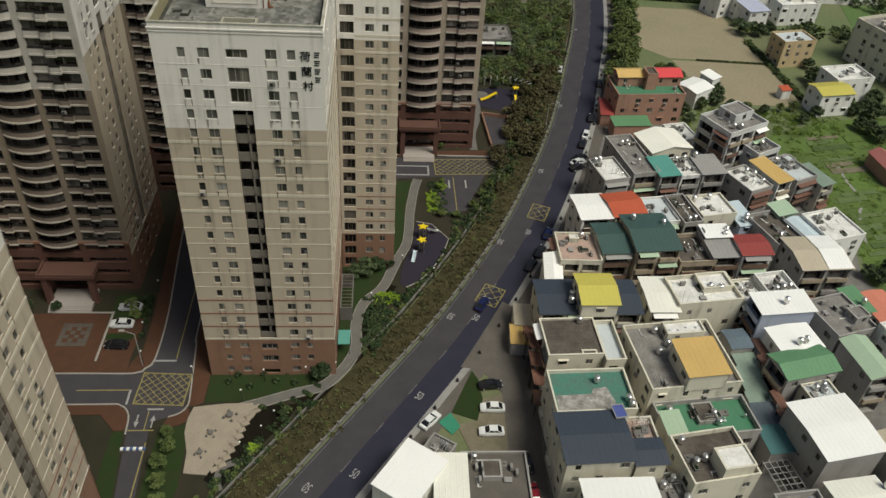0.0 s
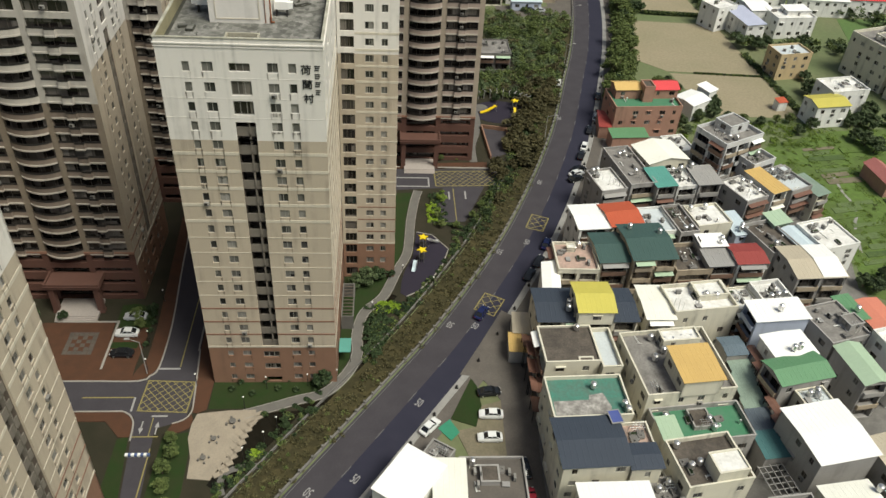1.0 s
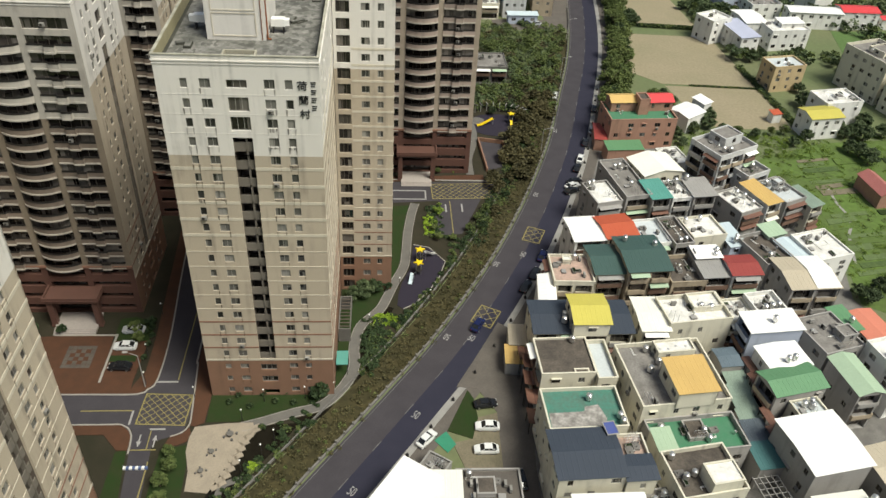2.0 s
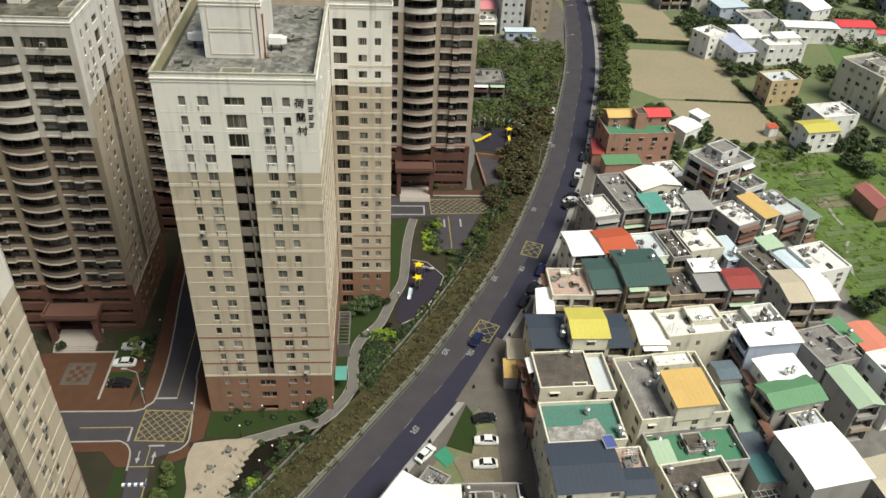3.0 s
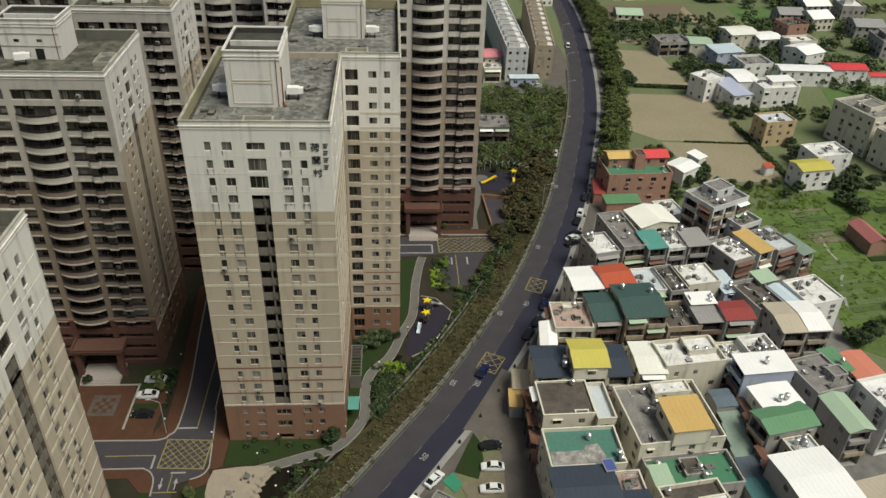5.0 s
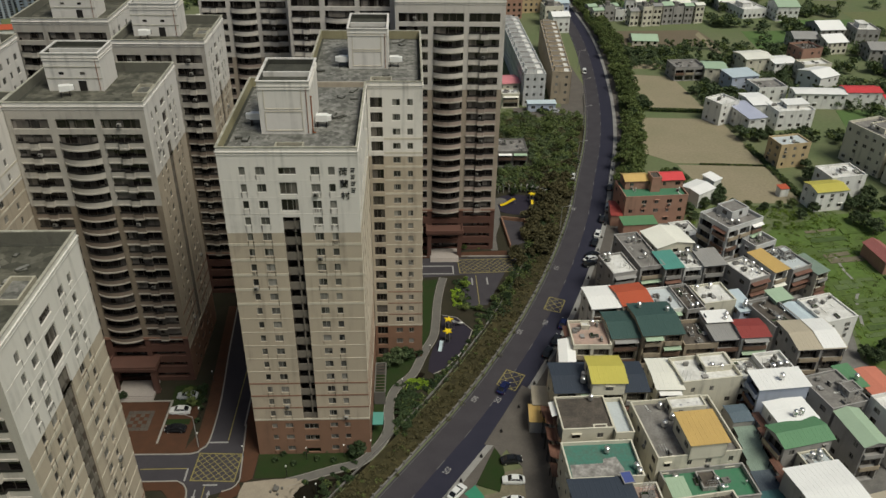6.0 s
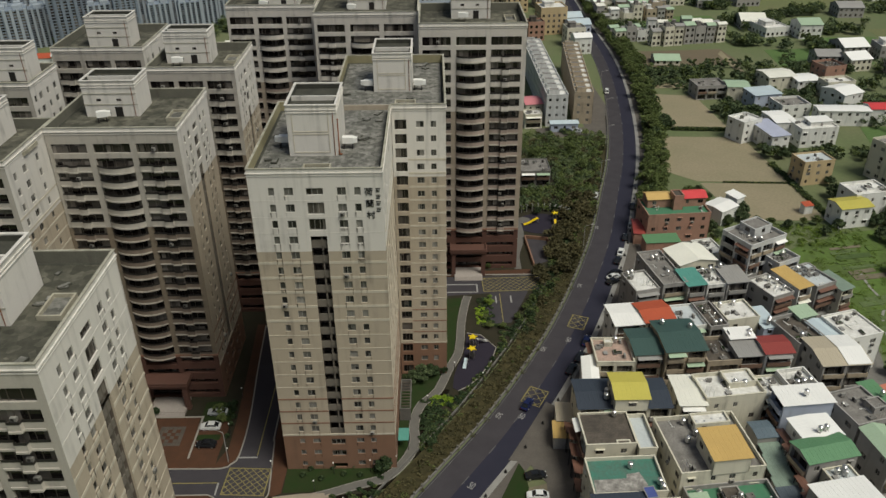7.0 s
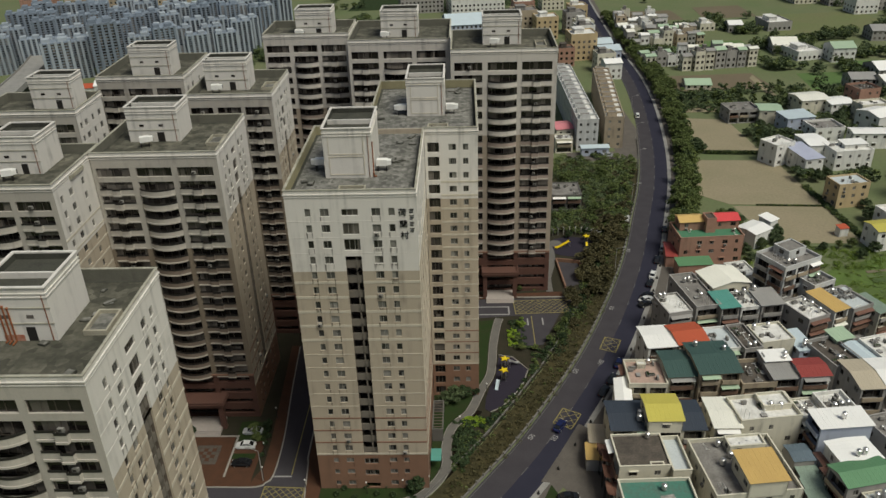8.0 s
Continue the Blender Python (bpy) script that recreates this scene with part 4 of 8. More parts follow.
sheet("plaza", [(-2.4, -9.6), (-1.8, -7.3), (3.5, -6.6), (8.1, -6.5), (8.8, -8.9), (7.4, -11.2), (6.1, -12.9), (4.6, -16.3), (2.6, -21.0), (-1.1, -20.6), (-1.3, -16.6), (-2.4, -12.7)], 0.15, PLAZA_STONE, "cream stone plaza with a stepped edge over the pond", "plaza")
sheet("water", [(2.2, -21.9), (4.3, -17.2), (5.3, -13.4), (6.5, -9.5), (8.6, -7.4), (12.4, -6.9), (16.3, -6.6), (13.8, -10.7), (9.4, -16.7), (5.1, -23.5)], 0.03, WATER, "dark still pond beside the plaza", "water")
# stepping slabs along the plaza's edge
slab = Build()
slab.box(-0.75, 0.75, -0.45, 0.45, 0.0, 0.2)
slab_me = slab.mesh("slab", [PLAZA_STONE])
st = thing("stepping_slabs", (0, 0, 0), 0, "staggered cream stone slabs stepping into the pond", "stone slabs", kind="structure")
for i in range(19):
    y = -7.5 - 12.4 * i / 18
    x = (7.0 + (y + 9.4) * 0.85 if y > -9.4 else 5.7 + (y + 13.3) * 0.33 if y > -13.3 else 4.7 + (y + 16.9) * 0.36) + (0.75 if i % 2 else 0.1)
    part("slab", slab_me, st, (x, y, 0.02), 30)
# winding garden path
PATH_LINE = spline([(6.1, -7.5), (9.2, -6.5), (14.9, -4.4), (20.0, -2.6), (23.8, 2.1), (25.5, 7.0), (25.3, 12.4), (26.6, 18.5), (30.5, 23.6), (33.2, 31.3), (35.5, 37.1), (36.2, 42.2), (36.8, 50.3), (38.0, 58.7), (38.9, 62.5)], 1.2)
LAWN_EDGE = [(p.x, p.y) for p in offset(PATH_LINE, -1.2)[1::3] if p.y > -6.6]
sheet("lawn", [(-0.1, -6.2), (5.2, -6.2)] + LAWN_EDGE + [(31.7, 61.1), (27.7, 52.6), (22.3, 30.6), (22.1, 2.2), (-0.1, 1.8)], 0.06, LAWN, "mown green lawn round the tower", "lawn", kind="structure")
bb = Build()
ribbon(PATH_LINE, -0.95, 0.95, 0.12, bb, 0, 0.2)
tagged(new("garden_path", bb.mesh("garden_path", [PAVING_GREY])), "winding grey paved garden path", "path", kind="structure")
bb = Build()
ribbon([p for p in PATH_LINE if p.y < 25 and (p.x > 14)], 1.25, 2.5, 0.045, bb, 0, 0.03)
tagged(new("ditch", bb.mesh("ditch", [WATER])), "narrow dark water ditch beside the garden path", "ditch", kind="structure")
bb = Build()
for o in (-1.05, 0.95):
    ribbon(PATH_LINE, o, o + 0.1, 0.17, bb, 0, 0.2)
tagged(new("path_edging", bb.mesh("path_edging", [KERB])), "pale stone edging of the garden path", "edging", kind="structure")
bb = Build()
ribbon(spline([(5.0, -23.9), (4.3, -21.6), (5.2, -19.3), (8.2, -18.4), (10.5, -18.3)], 0.8), -0.55, 0.55, 0.13, bb, 0, 0.15)
tagged(new("garden_path", bb.mesh("garden_path", [PAVING_GREY])), "short curved grey path beside the pond", "path", kind="structure")
P2 = spline([(55.7, 109.3), (56.7, 99.6), (56.1, 92.6), (54.1, 84.2), (53.9, 76.2)], 1.2)
bb = Build()
ribbon(P2, -1.0, 1.0, 0.12, bb, 0, 0.2)
tagged(new("garden_path", bb.mesh("garden_path", [PAVING_GREY])), "pale curved path to the round playground", "path", kind="structure")
sheet("playground", [(38.0, 45.6), (41.5, 44.6), (45.0, 39.4), (43.4, 34.0), (40.7, 28.9), (37.6, 25.0), (35.2, 23.4), (34.0, 24.6), (34.3, 28.4), (35.2, 32.2), (36.9, 36.6), (37.5, 41.6)], 0.09, RUBBER, "dark rubber playground surface", "playground")
bb = Build()
ribbon([Vector(p) for p in ((38.0, 45.6), (41.5, 44.6), (45.0, 39.4), (43.4, 34.0), (40.7, 28.9), (37.6, 25.0), (35.2, 23.4))], -0.1, 0.1, 0.2, bb, 0, 0.2)
tagged(new("edging", bb.mesh("edging", [KERB])), "pale kerb round the dark playground", "edging", kind="structure")
sheet("playground", [(63.8 + 8.2 * math.cos(a * 0.262), 103.6 + 6.6 * math.sin(a * 0.262)) for a in range(24)], 0.09, RUBBER, "round dark rubber playground", "playground")
sheet("pavement", [(58.5 + 2.2 * math.cos(a * 0.393), 105.8 + 2.2 * math.sin(a * 0.393)) for a in range(16)], 0.13, PAVING_GREY, "small round paved seat circle", "pavement")
bb = Build()
for ln in ([(57.6, 94.3), (64.5, 92.8)], [(57.6, 94.3), (58.6, 77.9)], [(64.5, 92.8), (64.8, 81.2)]):
    (x0, y0), (x1, y1) = ln
    d = Vector((x1 - x0, y1 - y0)).normalized()
    n = Vector((-d.y, d.x)) * 0.2
    bb.prism([(x0 - n.x, y0 - n.y), (x1 - n.x, y1 - n.y), (x1 + n.x, y1 + n.y), (x0 + n.x, y0 + n.y)], 0, 1.1)
tagged(new("ramp_wall", bb.mesh("ramp_wall", [TERRACOTTA])), "low terracotta walls of a garage ramp", "ramp wall", kind="structure")
sheet("road", [(57.9, 94.0), (64.2, 92.5), (64.5, 81.4), (58.8, 78.2)], 0.05, ASPHALT, "dark garage ramp between low walls", "ramp")
# white and yellow lines on the estate lanes
bb = Build()
for x0, x1, y0, y1 in ((-10.98, -6.80, 3.22, 3.62), (-13.45, -13.1, -6.6, -3.4), (-9.5, -6.8, -7.85, -7.5), (32.66, 41.86, 68.16, 68.56), (41.46, 41.86, 64.85, 68.44), (32.65, 41.85, 64.32, 64.72), (46.26, 46.66, 59.00, 62.35), (50.31, 50.71, 59.21, 62.57)):
    bb.box(x0, x1, y0, y1, 0.05, 0.07)
for ax, ay, up in ((-8.1, -11.6, 1), (-10.7, -8.8, -1)):
    bb.prism([(ax + up * u, ay + up * v) for u, v in ((-0.12, 0), (0.12, 0), (0.12, 1.5), (0.42, 1.5), (0.0, 2.7), (-0.42, 1.5), (-0.12, 1.5))], 0.05, 0.07)
tagged(new("lane_marking", bb.mesh("lane_marking", [PAINT_WHITE])), "white stop lines and arrows on the estate lanes", "road marking", kind="structure")
bb = Build()
for x0, x1, y0, y1 in ((-7.0, -6.8, 3.89, 49.18), (-22.4, -13.45, -3.5, -3.3), (-12.0, -7.5, -12.2, -12.0), (-9.2, -9.05, -12.0, -8.0), (-8.33, -8.13, -48.84, -14.59), (47.53, 47.73, 50.24, 63.67)):
    bb.box(x0, x1, y0, y1, 0.05, 0.072)
tagged(new("lane_marking", bb.mesh("lane_marking", [PAINT_YELLOW])), "yellow centre lines on the estate lanes", "road marking", kind="structure")
bb = Build()
for x0, x1, y0, y1 in ((32.68, 61.26, 73.06, 73.46), (-32.46, -21.05, 15.55, 15.95), (-21.22, -20.82, 3.27, 16.05)):
    bb.box(x0, x1, y0, y1, 0, 0.22)
for ln in ([(-39.0, 0.5), (-22.5, 0.4), (-13.6, 0.4), (-11.9, 1.6), (-10.7, 3.9), (-10.7, 15.1), (-12.2, 33.0), (-13.4, 50.0)], [(-45.0, -6.6), (-18.5, -6.6), (-14.4, -6.7), (-12.7, -8.1), (-12.1, -9.9), (-11.9, -13.0)],
           [(-5.7, -9.4), (-3.9, -8.6), (-2.9, -6.9), (-3.0, -3.7), (-4.0, 7.5), (-4.4, 11.8), (-4.6, 50.0)]):
    ribbon(spline(ln, 0.8), -0.13, 0.13, 0.21, bb, 0, 0.21)
tagged(new("kerb", bb.mesh("kerb", [KERB])), "pale raised kerbs of the estate lanes", "kerb", kind="structure")
# inlaid square in the forecourt
bb = Build()
for i in range(6):
    for j in range(6):
        if (i + j) % 2 or i in (0, 5) or j in (0, 5):
            bb.box(-29.2 + i * 0.9, -28.36 + i * 0.9, 7.0 + j * 0.98, 7.92 + j * 0.98, 0.13, 0.155)
tagged(new("paving_inlay", bb.mesh("paving_inlay", [material("dark_inlay_stone", (0.10, 0.085, 0.07), 0.85, second=(0.06, 0.052, 0.045), scale=0.6, fine=5.0, amount=0.6)])), "square dark grey inlay in the brick forecourt", "paving inlay", kind="structure")

# barrier at the gate lane
t = thing("gate_barrier", (-11.9, -15.9, 0), 0, "blue and white raised kerb barrier across the gate lane", "barrier")
bar_paint = (WHITE_METAL, material("blue_paint", (0.08, 0.12, 0.25), 0.5))
for i in range(8):
    bb = Build()
    bb.prism([(i * 0.5, -0.25), (i * 0.5 + 0.46, -0.25), (i * 0.5 + 0.46, 0.25), (i * 0.5, 0.25)], 0, 0.4)
    bb.prism([(i * 0.5 + 0.05, -0.18), (i * 0.5 + 0.41, -0.18), (i * 0.5 + 0.41, 0.18), (i * 0.5 + 0.05, 0.18)], 0.4, 0.46)
    part("block", bb.mesh("block", [bar_paint[i % 2]]), t)

# street side: side street, parking court, grass corner
sheet("road", [(44.8, 1.6), (49.7, 10.2), (54.7, 19.3), (59.7, 15.3), (60.0, 6.8), (58.4, -4.7), (57.2, -16.8), (56.6, -48.1), (50.6, -48.2), (51.5, -16.7), (51.8, -4.6), (48.7, 1.0)], 0.115, ASPHALT_OLD, "worn asphalt side street beside the houses", "side street")
sheet("lawn", [(46.8, 0.7), (42.4, -8.9), (46.8, -10.7), (48.2, -6.0), (47.8, -1.4)], 0.14, LAWN, "small green grass corner by the side street", "lawn")
sheet("parking", [(46.8, -10.7), (48.2, -5.9), (51.8, -4.8), (51.5, -17.4), (45.2, -17.5), (43.2, -11.6)], 0.105, SOIL, "bare gravelly parking court", "parking")
sheet("tarpaulin", [(40.0, -11.0), (42.2, -9.0), (43.8, -11.9), (42.2, -13.7)], 0.16, material("green_tarpaulin", (0.04, 0.22, 0.13), 0.6, scale=1.0), "green tarpaulin spread beside the road", "tarpaulin", 0.05, "")
sheet("yard", [(55.1, -48.1), (140.1, -47.2), (141.9, 5.9), (135.4, 26.7), (138.5, 37.4), (137.3, 59.9), (122.5, 74.7), (111.0, 87.7), (115.1, 105.1), (95.5, 107.1), (77.3, 67.0), (63.2, 39.2), (57.2, 22.0)], 0.03, CONCRETE_DARK, "grey concrete yards and alleys between the houses", "yard")
# fields
sheet("field", [(127.1, 225.5), (146.7, 222.3), (149.4, 181.8), (126.6, 182.1)], 0.05, FIELD_TAN, "tan fallow field behind a hedge", "field")
sheet("field", [(113.2, 175.3), (151.2, 173.0), (153.8, 131.6), (122.2, 133.4), (111.3, 143.9)], 0.05, FIELD_TAN, "tan fallow field beside the road trees", "field")
sheet("field", [(122.7, 132.1), (154.0, 130.3), (154.4, 103.5), (130.9, 104.0), (125.4, 116.1)], 0.05, FIELD_TAN, "tan fallow field below a ditch", "field")
sheet("farm_plot", [(136.5, 25.0), (150.4, 15.0), (199.7, 16.7), (199.7, 100.4), (160.5, 96.1), (139.2, 87.8), (124.6, 76.6), (138.4, 60.9), (139.6, 38.3)], 0.07, FARM, "green vegetable plots beyond the houses", "farm plot")
for i, (x, y, w_, d_) in enumerate(((158.7, 59.3, 15.1, 3.5), (159.7, 64.6, 16.2, 3.0), (160.7, 69.9, 17.3, 3.1), (157.6, 52.2, 12.9, 2.6), (173.6, 84.7, 15.2, 4.4), (158.5, 83.8, 10.8, 4.4))):
    sheet("vegetable_bed", [(x, y), (x + w_, y + 1.5), (x + w_, y + d_), (x, y + d_ - 1.5)], 0.3, FARM if i % 2 else LAWN, "raised bed of green vegetables", "vegetable bed", 0.3)
BED_DARK = material("dark_leaf_crop", (0.085, 0.125, 0.04), 0.95, second=(0.05, 0.08, 0.026), scale=0.8, fine=4.0, amount=0.8, bump=0.6)
BED_BLUE = material("pale_green_crop", (0.125, 0.175, 0.065), 0.95, second=(0.09, 0.12, 0.05), scale=0.8, fine=4.0, amount=0.8, bump=0.6)
rv = random.Random(88)
for i in range(16):
    x, y = (140.8 + 2.2 * (i % 3), 34.5 + 2.9 * i) if i < 9 else (146.5 + rv.uniform(-1, 1), 68 + 2.75 * (i - 9))
    w_, d_ = rv.uniform(8, 13), rv.uniform(1.3, 2.4)
    sheet("vegetable_bed", [(x, y), (x + w_, y + 1.8), (x + w_, y + 1.8 + d_), (x, y + d_)], 0.19, (BED_DARK, BED_BLUE, FARM, SOIL)[rv.randrange(4)], "long narrow bed of vegetables with trodden edges", "vegetable bed", 0.2)
bb = Build()
ribbon(spline([(150.4, 72.2), (149.4, 64.3), (149.7, 60.4), (148.6, 54.8), (145.8, 50.0), (142.1, 39.3)], 1.0), -0.35, 0.35, 0.1, bb, 0, 0.1)
tagged(new("footpath", bb.mesh("footpath", [CONCRETE])), "narrow pale concrete footpath through the plots", "footpath", kind="structure")
FIELD_OLIVE = material("olive_meadow", (0.13, 0.165, 0.062), 0.95, second=(0.155, 0.15, 0.075), scale=0.04, fine=0.6, amount=0.8)
FIELD_GREEN = material("green_crop_field", (0.10, 0.165, 0.05), 0.95, second=(0.075, 0.125, 0.042), scale=0.05, fine=0.8, amount=0.7)
for i, (c, w_, d_, mt, lab) in enumerate((((152.4, 439.9), 52.5, 35.7, FIELD_BROWN, "brown ploughed field far off"), ((264.0, 408.8), 80.0, 64.8, FIELD_OLIVE, "far olive-green meadow"), ((226.0, 279.3), 49.2, 34.4, FIELD_GREEN, "green field behind the village"), ((252.4, 305.4), 45.5, 22.5, FIELD_GREEN, "green crop strip beside the ochre house"),
                                          ((154.7, 279.3), 59.3, 31.8, FIELD_BROWN, "bare brown earth lot beside the road trees"), ((303.0, 310.6), 59.0, 52.8, FIELD_OLIVE, "far green meadow"), ((252.0, 172.0), 110.0, 26.0, FIELD_GREEN, "green strip of meadow"), ((344.4, 536.0), 193.0, 51.4, FIELD_OLIVE, "far green fields"), ((179.2, 266.4), 3.8, 50.9, FIELD_TAN, "pale farm track"), ((210.4, 447.8), 37.3, 43.1, FIELD_BROWN, "far brown field"), ((20.5, 512.6), 151.7, 68.4, LAWN, "far green park"), ((175.2, 350.0), 49.3, 33.3, FIELD_GREEN, "green field between the farmsteads"), ((148.7, 237.3), 38.0, 8.4, FIELD_TAN, "tan grassy lot before the village"))):
    w2, d2 = w_ / 2, d_ / 2
    sheet("field", [(c[0] - w2, c[1] - d2), (c[0] + w2, c[1] - d2 * 0.7), (c[0] + w2 * 0.9, c[1] + d2), (c[0] - w2 * 0.9, c[1] + d2 * 0.8)], 0.03 + 0.005 * i, mt, lab, "field")


# ---- vegetation ----
def leaf_material(name, a, b, c):
    mt = bpy.data.materials.new(name)
    mt.use_nodes = True
    nodes, links = mt.node_tree.nodes, mt.node_tree.links
    bsdf = nodes["Principled BSDF"]
    bsdf.inputs["Roughness"].default_value = 0.7
    bsdf.inputs["Specular IOR Level"].default_value = 0.2
    g = nodes.new("ShaderNodeNewGeometry")
    cr = nodes.new("ShaderNodeValToRGB")
    e = cr.color_ramp.elements
    e[0].color, e[1].color = (*a, 1), (*c, 1)
    m = e.new(0.5)
    m.color = (*b, 1)
    tex = nodes.new("ShaderNodeTexNoise")
    tex.inputs["Scale"].default_value = 0.12
    links.new(g.outputs["Position"], tex.inputs["Vector"])
    mx = nodes.new("ShaderNodeMath")
    mx.operation = "MULTIPLY_ADD"
    links.new(g.outputs["Random Per Island"], mx.inputs[0])
    mx.inputs[1].default_value = 0.55
    sub = nodes.new("ShaderNodeMapRange")
    sub.inputs[1].default_value, sub.inputs[2].default_value, sub.inputs[4].default_value = 0.3, 0.7, 0.45
    links.new(tex.outputs["Fac"], sub.inputs[0])
    links.new(sub.outputs[0], mx.inputs[2])
    links.new(mx.outputs[0], cr.inputs[0])
    links.new(cr.outputs[0], bsdf.inputs["Base Color"])
    return mt


LEAF = leaf_material("leaves_green", (0.042, 0.062, 0.02), (0.092, 0.12, 0.037), (0.155, 0.185, 0.06))
LEAF_DARK = leaf_material("leaves_dark", (0.014, 0.025, 0.012), (0.03, 0.05, 0.02), (0.06, 0.082, 0.032))
LEAF_BRIGHT = leaf_material("leaves_bright", (0.065, 0.11, 0.02), (0.12, 0.18, 0.03), (0.20, 0.26, 0.05))
LEAF_LIME = leaf_material("leaves_lime", (0.13, 0.20, 0.018), (0.21, 0.31, 0.03), (0.29, 0.38, 0.045))
LEAF_DRY = leaf_material("leaves_dry", (0.034, 0.032, 0.015), (0.068, 0.062, 0.028), (0.115, 0.10, 0.046))
# greens lifted and greyed, so distant haze sits in the leaf colour
LEAF_FAR = leaf_material("leaves_hazed", (0.040, 0.058, 0.028), (0.072, 0.10, 0.045), (0.12, 0.15, 0.07))
BARK = material("bark", (0.10, 0.075, 0.055), 0.95, scale=2.0, amount=0.6)


def leaf_mesh(name, clumps, per, size, mats, seed, split=0.0):
    """A mesh of many small leaf cards spread through clumps (x, y, z, rx, ry, rz)."""
    r = np.random.RandomState(seed)
    cl = np.array(clumps, float)
    n = len(cl) * per
    idx = np.repeat(np.arange(len(cl)), per)
    v = r.normal(size=(n, 3))
    v /= np.linalg.norm(v, axis=1)[:, None]
    v *= (r.rand(n) ** 0.33)[:, None]
    v[:, 2] = np.where(v[:, 2] < -0.4, -v[:, 2] * 0.6, v[:, 2])
    c = cl[idx, :3] + v * cl[idx, 3:6]
    a = r.normal(size=(n, 3))
    a /= np.linalg.norm(a, axis=1)[:, None]
    a[:, 2] *= 0.55
    bvec = np.cross(a, r.normal(size=(n, 3)))
    bvec /= np.linalg.norm(bvec, axis=1)[:, None]
    s = size * (0.55 + 0.9 * r.rand(n))[:, None]
    quad = np.stack([c - a * s, c + bvec * s * 0.7, c + a * s, c - bvec * s * 0.7], 1).reshape(-1, 3)
    me = bpy.data.meshes.new(name)
    me.vertices.add(n * 4)
    me.vertices.foreach_set("co", quad.ravel())
    me.loops.add(n * 4)
    me.loops.foreach_set("vertex_index", np.arange(n * 4, dtype=np.int32))
    me.polygons.add(n)
    me.polygons.foreach_set("loop_start", np.arange(0, n * 4, 4, dtype=np.int32))
    for mm in mats:
        me.materials.append(mm)
    if len(mats) > 1:
        pick = (r.rand(len(cl)) < split).astype(np.int32)
        me.polygons.foreach_set("material_index", pick[idx])
    me.update(calc_edges=True)
    return me


def tree_thing(seed, height, spread, leaf, label, per=70, count=22, size=0.32):
    r = random.Random(seed)
    t = thing("tree", (0, 0, 0), 0, label, "tree", "trees")
    b = Build()
    th = height * 0.34
    b.rod((0, 0, -0.1), (0.1, 0.05, th), 0.035 * height, 0.022 * height, 8)
    tips = []
    for i in range(6):
        a = 2 * math.pi * i / 6 + r.uniform(-0.4, 0.4)
        tip = (spread * 0.55 * math.cos(a), spread * 0.55 * math.sin(a), height * r.uniform(0.6, 0.85))
        b.rod((0.08, 0.04, th * r.uniform(0.7, 1.0)), tip, 0.014 * height, 0.004 * height, 5)
        tips.append(tip)
    part("trunk", b.mesh("trunk", [BARK]), t)
    cl = []
    for i in range(count):
        a, q = r.uniform(0, 2 * math.pi), spread * math.sqrt(r.random()) * 0.85
        z = height * (0.36 + 0.54 * r.random() * (1 - 0.55 * q / spread))
        s = spread * r.uniform(0.24, 0.42)
        cl.append((q * math.cos(a), q * math.sin(a), z, s, s, s * 0.75))
    part("crown", leaf_mesh("crown", cl, per, size, [leaf], seed), t)
    return t


TREES = [tree_thing(1, 7.0, 3.2, LEAF, "leafy green tree with an uneven round crown"), tree_thing(2, 6.0, 2.7, LEAF_FAR, "dark dense evergreen tree", 110, 26, 0.3), tree_thing(3, 8.5, 3.8, LEAF, "broad green roadside tree"),
         tree_thing(4, 5.0, 2.2, LEAF_DARK, "small dark garden tree", 60, 18), tree_thing(5, 4.2, 2.3, LEAF_DRY, "half-bare tree with dry brownish leaves", 42, 22), tree_thing(6, 3.6, 2.4, LEAF_BRIGHT, "low bright yellow-green tree", 60, 18)]
used = [False] * len(TREES)


def plant(kind, x, y, s=1.0, rz=0.0):
    m = pose(x, y, 0, 0, 0, rz) @ Matrix.Scale(s, 4)
    if not used[kind]:
        used[kind] = True
        TREES[kind].matrix_basis = m
        return TREES[kind]
    return copy_thing(TREES[kind], m)


rt = random.Random(5)
# trees lining the road's far side
row = [p for p in ROAD if 107 < p.y < 437]
for i in range(0, len(row), 2):
    far = row[i].y > 260
    p = offset(row, 9.5 if not far else 8.0)[i]
    plant(rt.choice((0, 2, 2, 0)), p.x + rt.uniform(-1.2, 1.2), p.y, rt.uniform(0.75, 1.05), rt.uniform(0, 360))
    if row[i].y < 360:
        p = offset(row, 13.0)[i]
        plant(rt.choice((0, 2, 1)), p.x + rt.uniform(-2, 2), p.y, rt.uniform(0.6, 0.9), rt.uniform(0, 360))
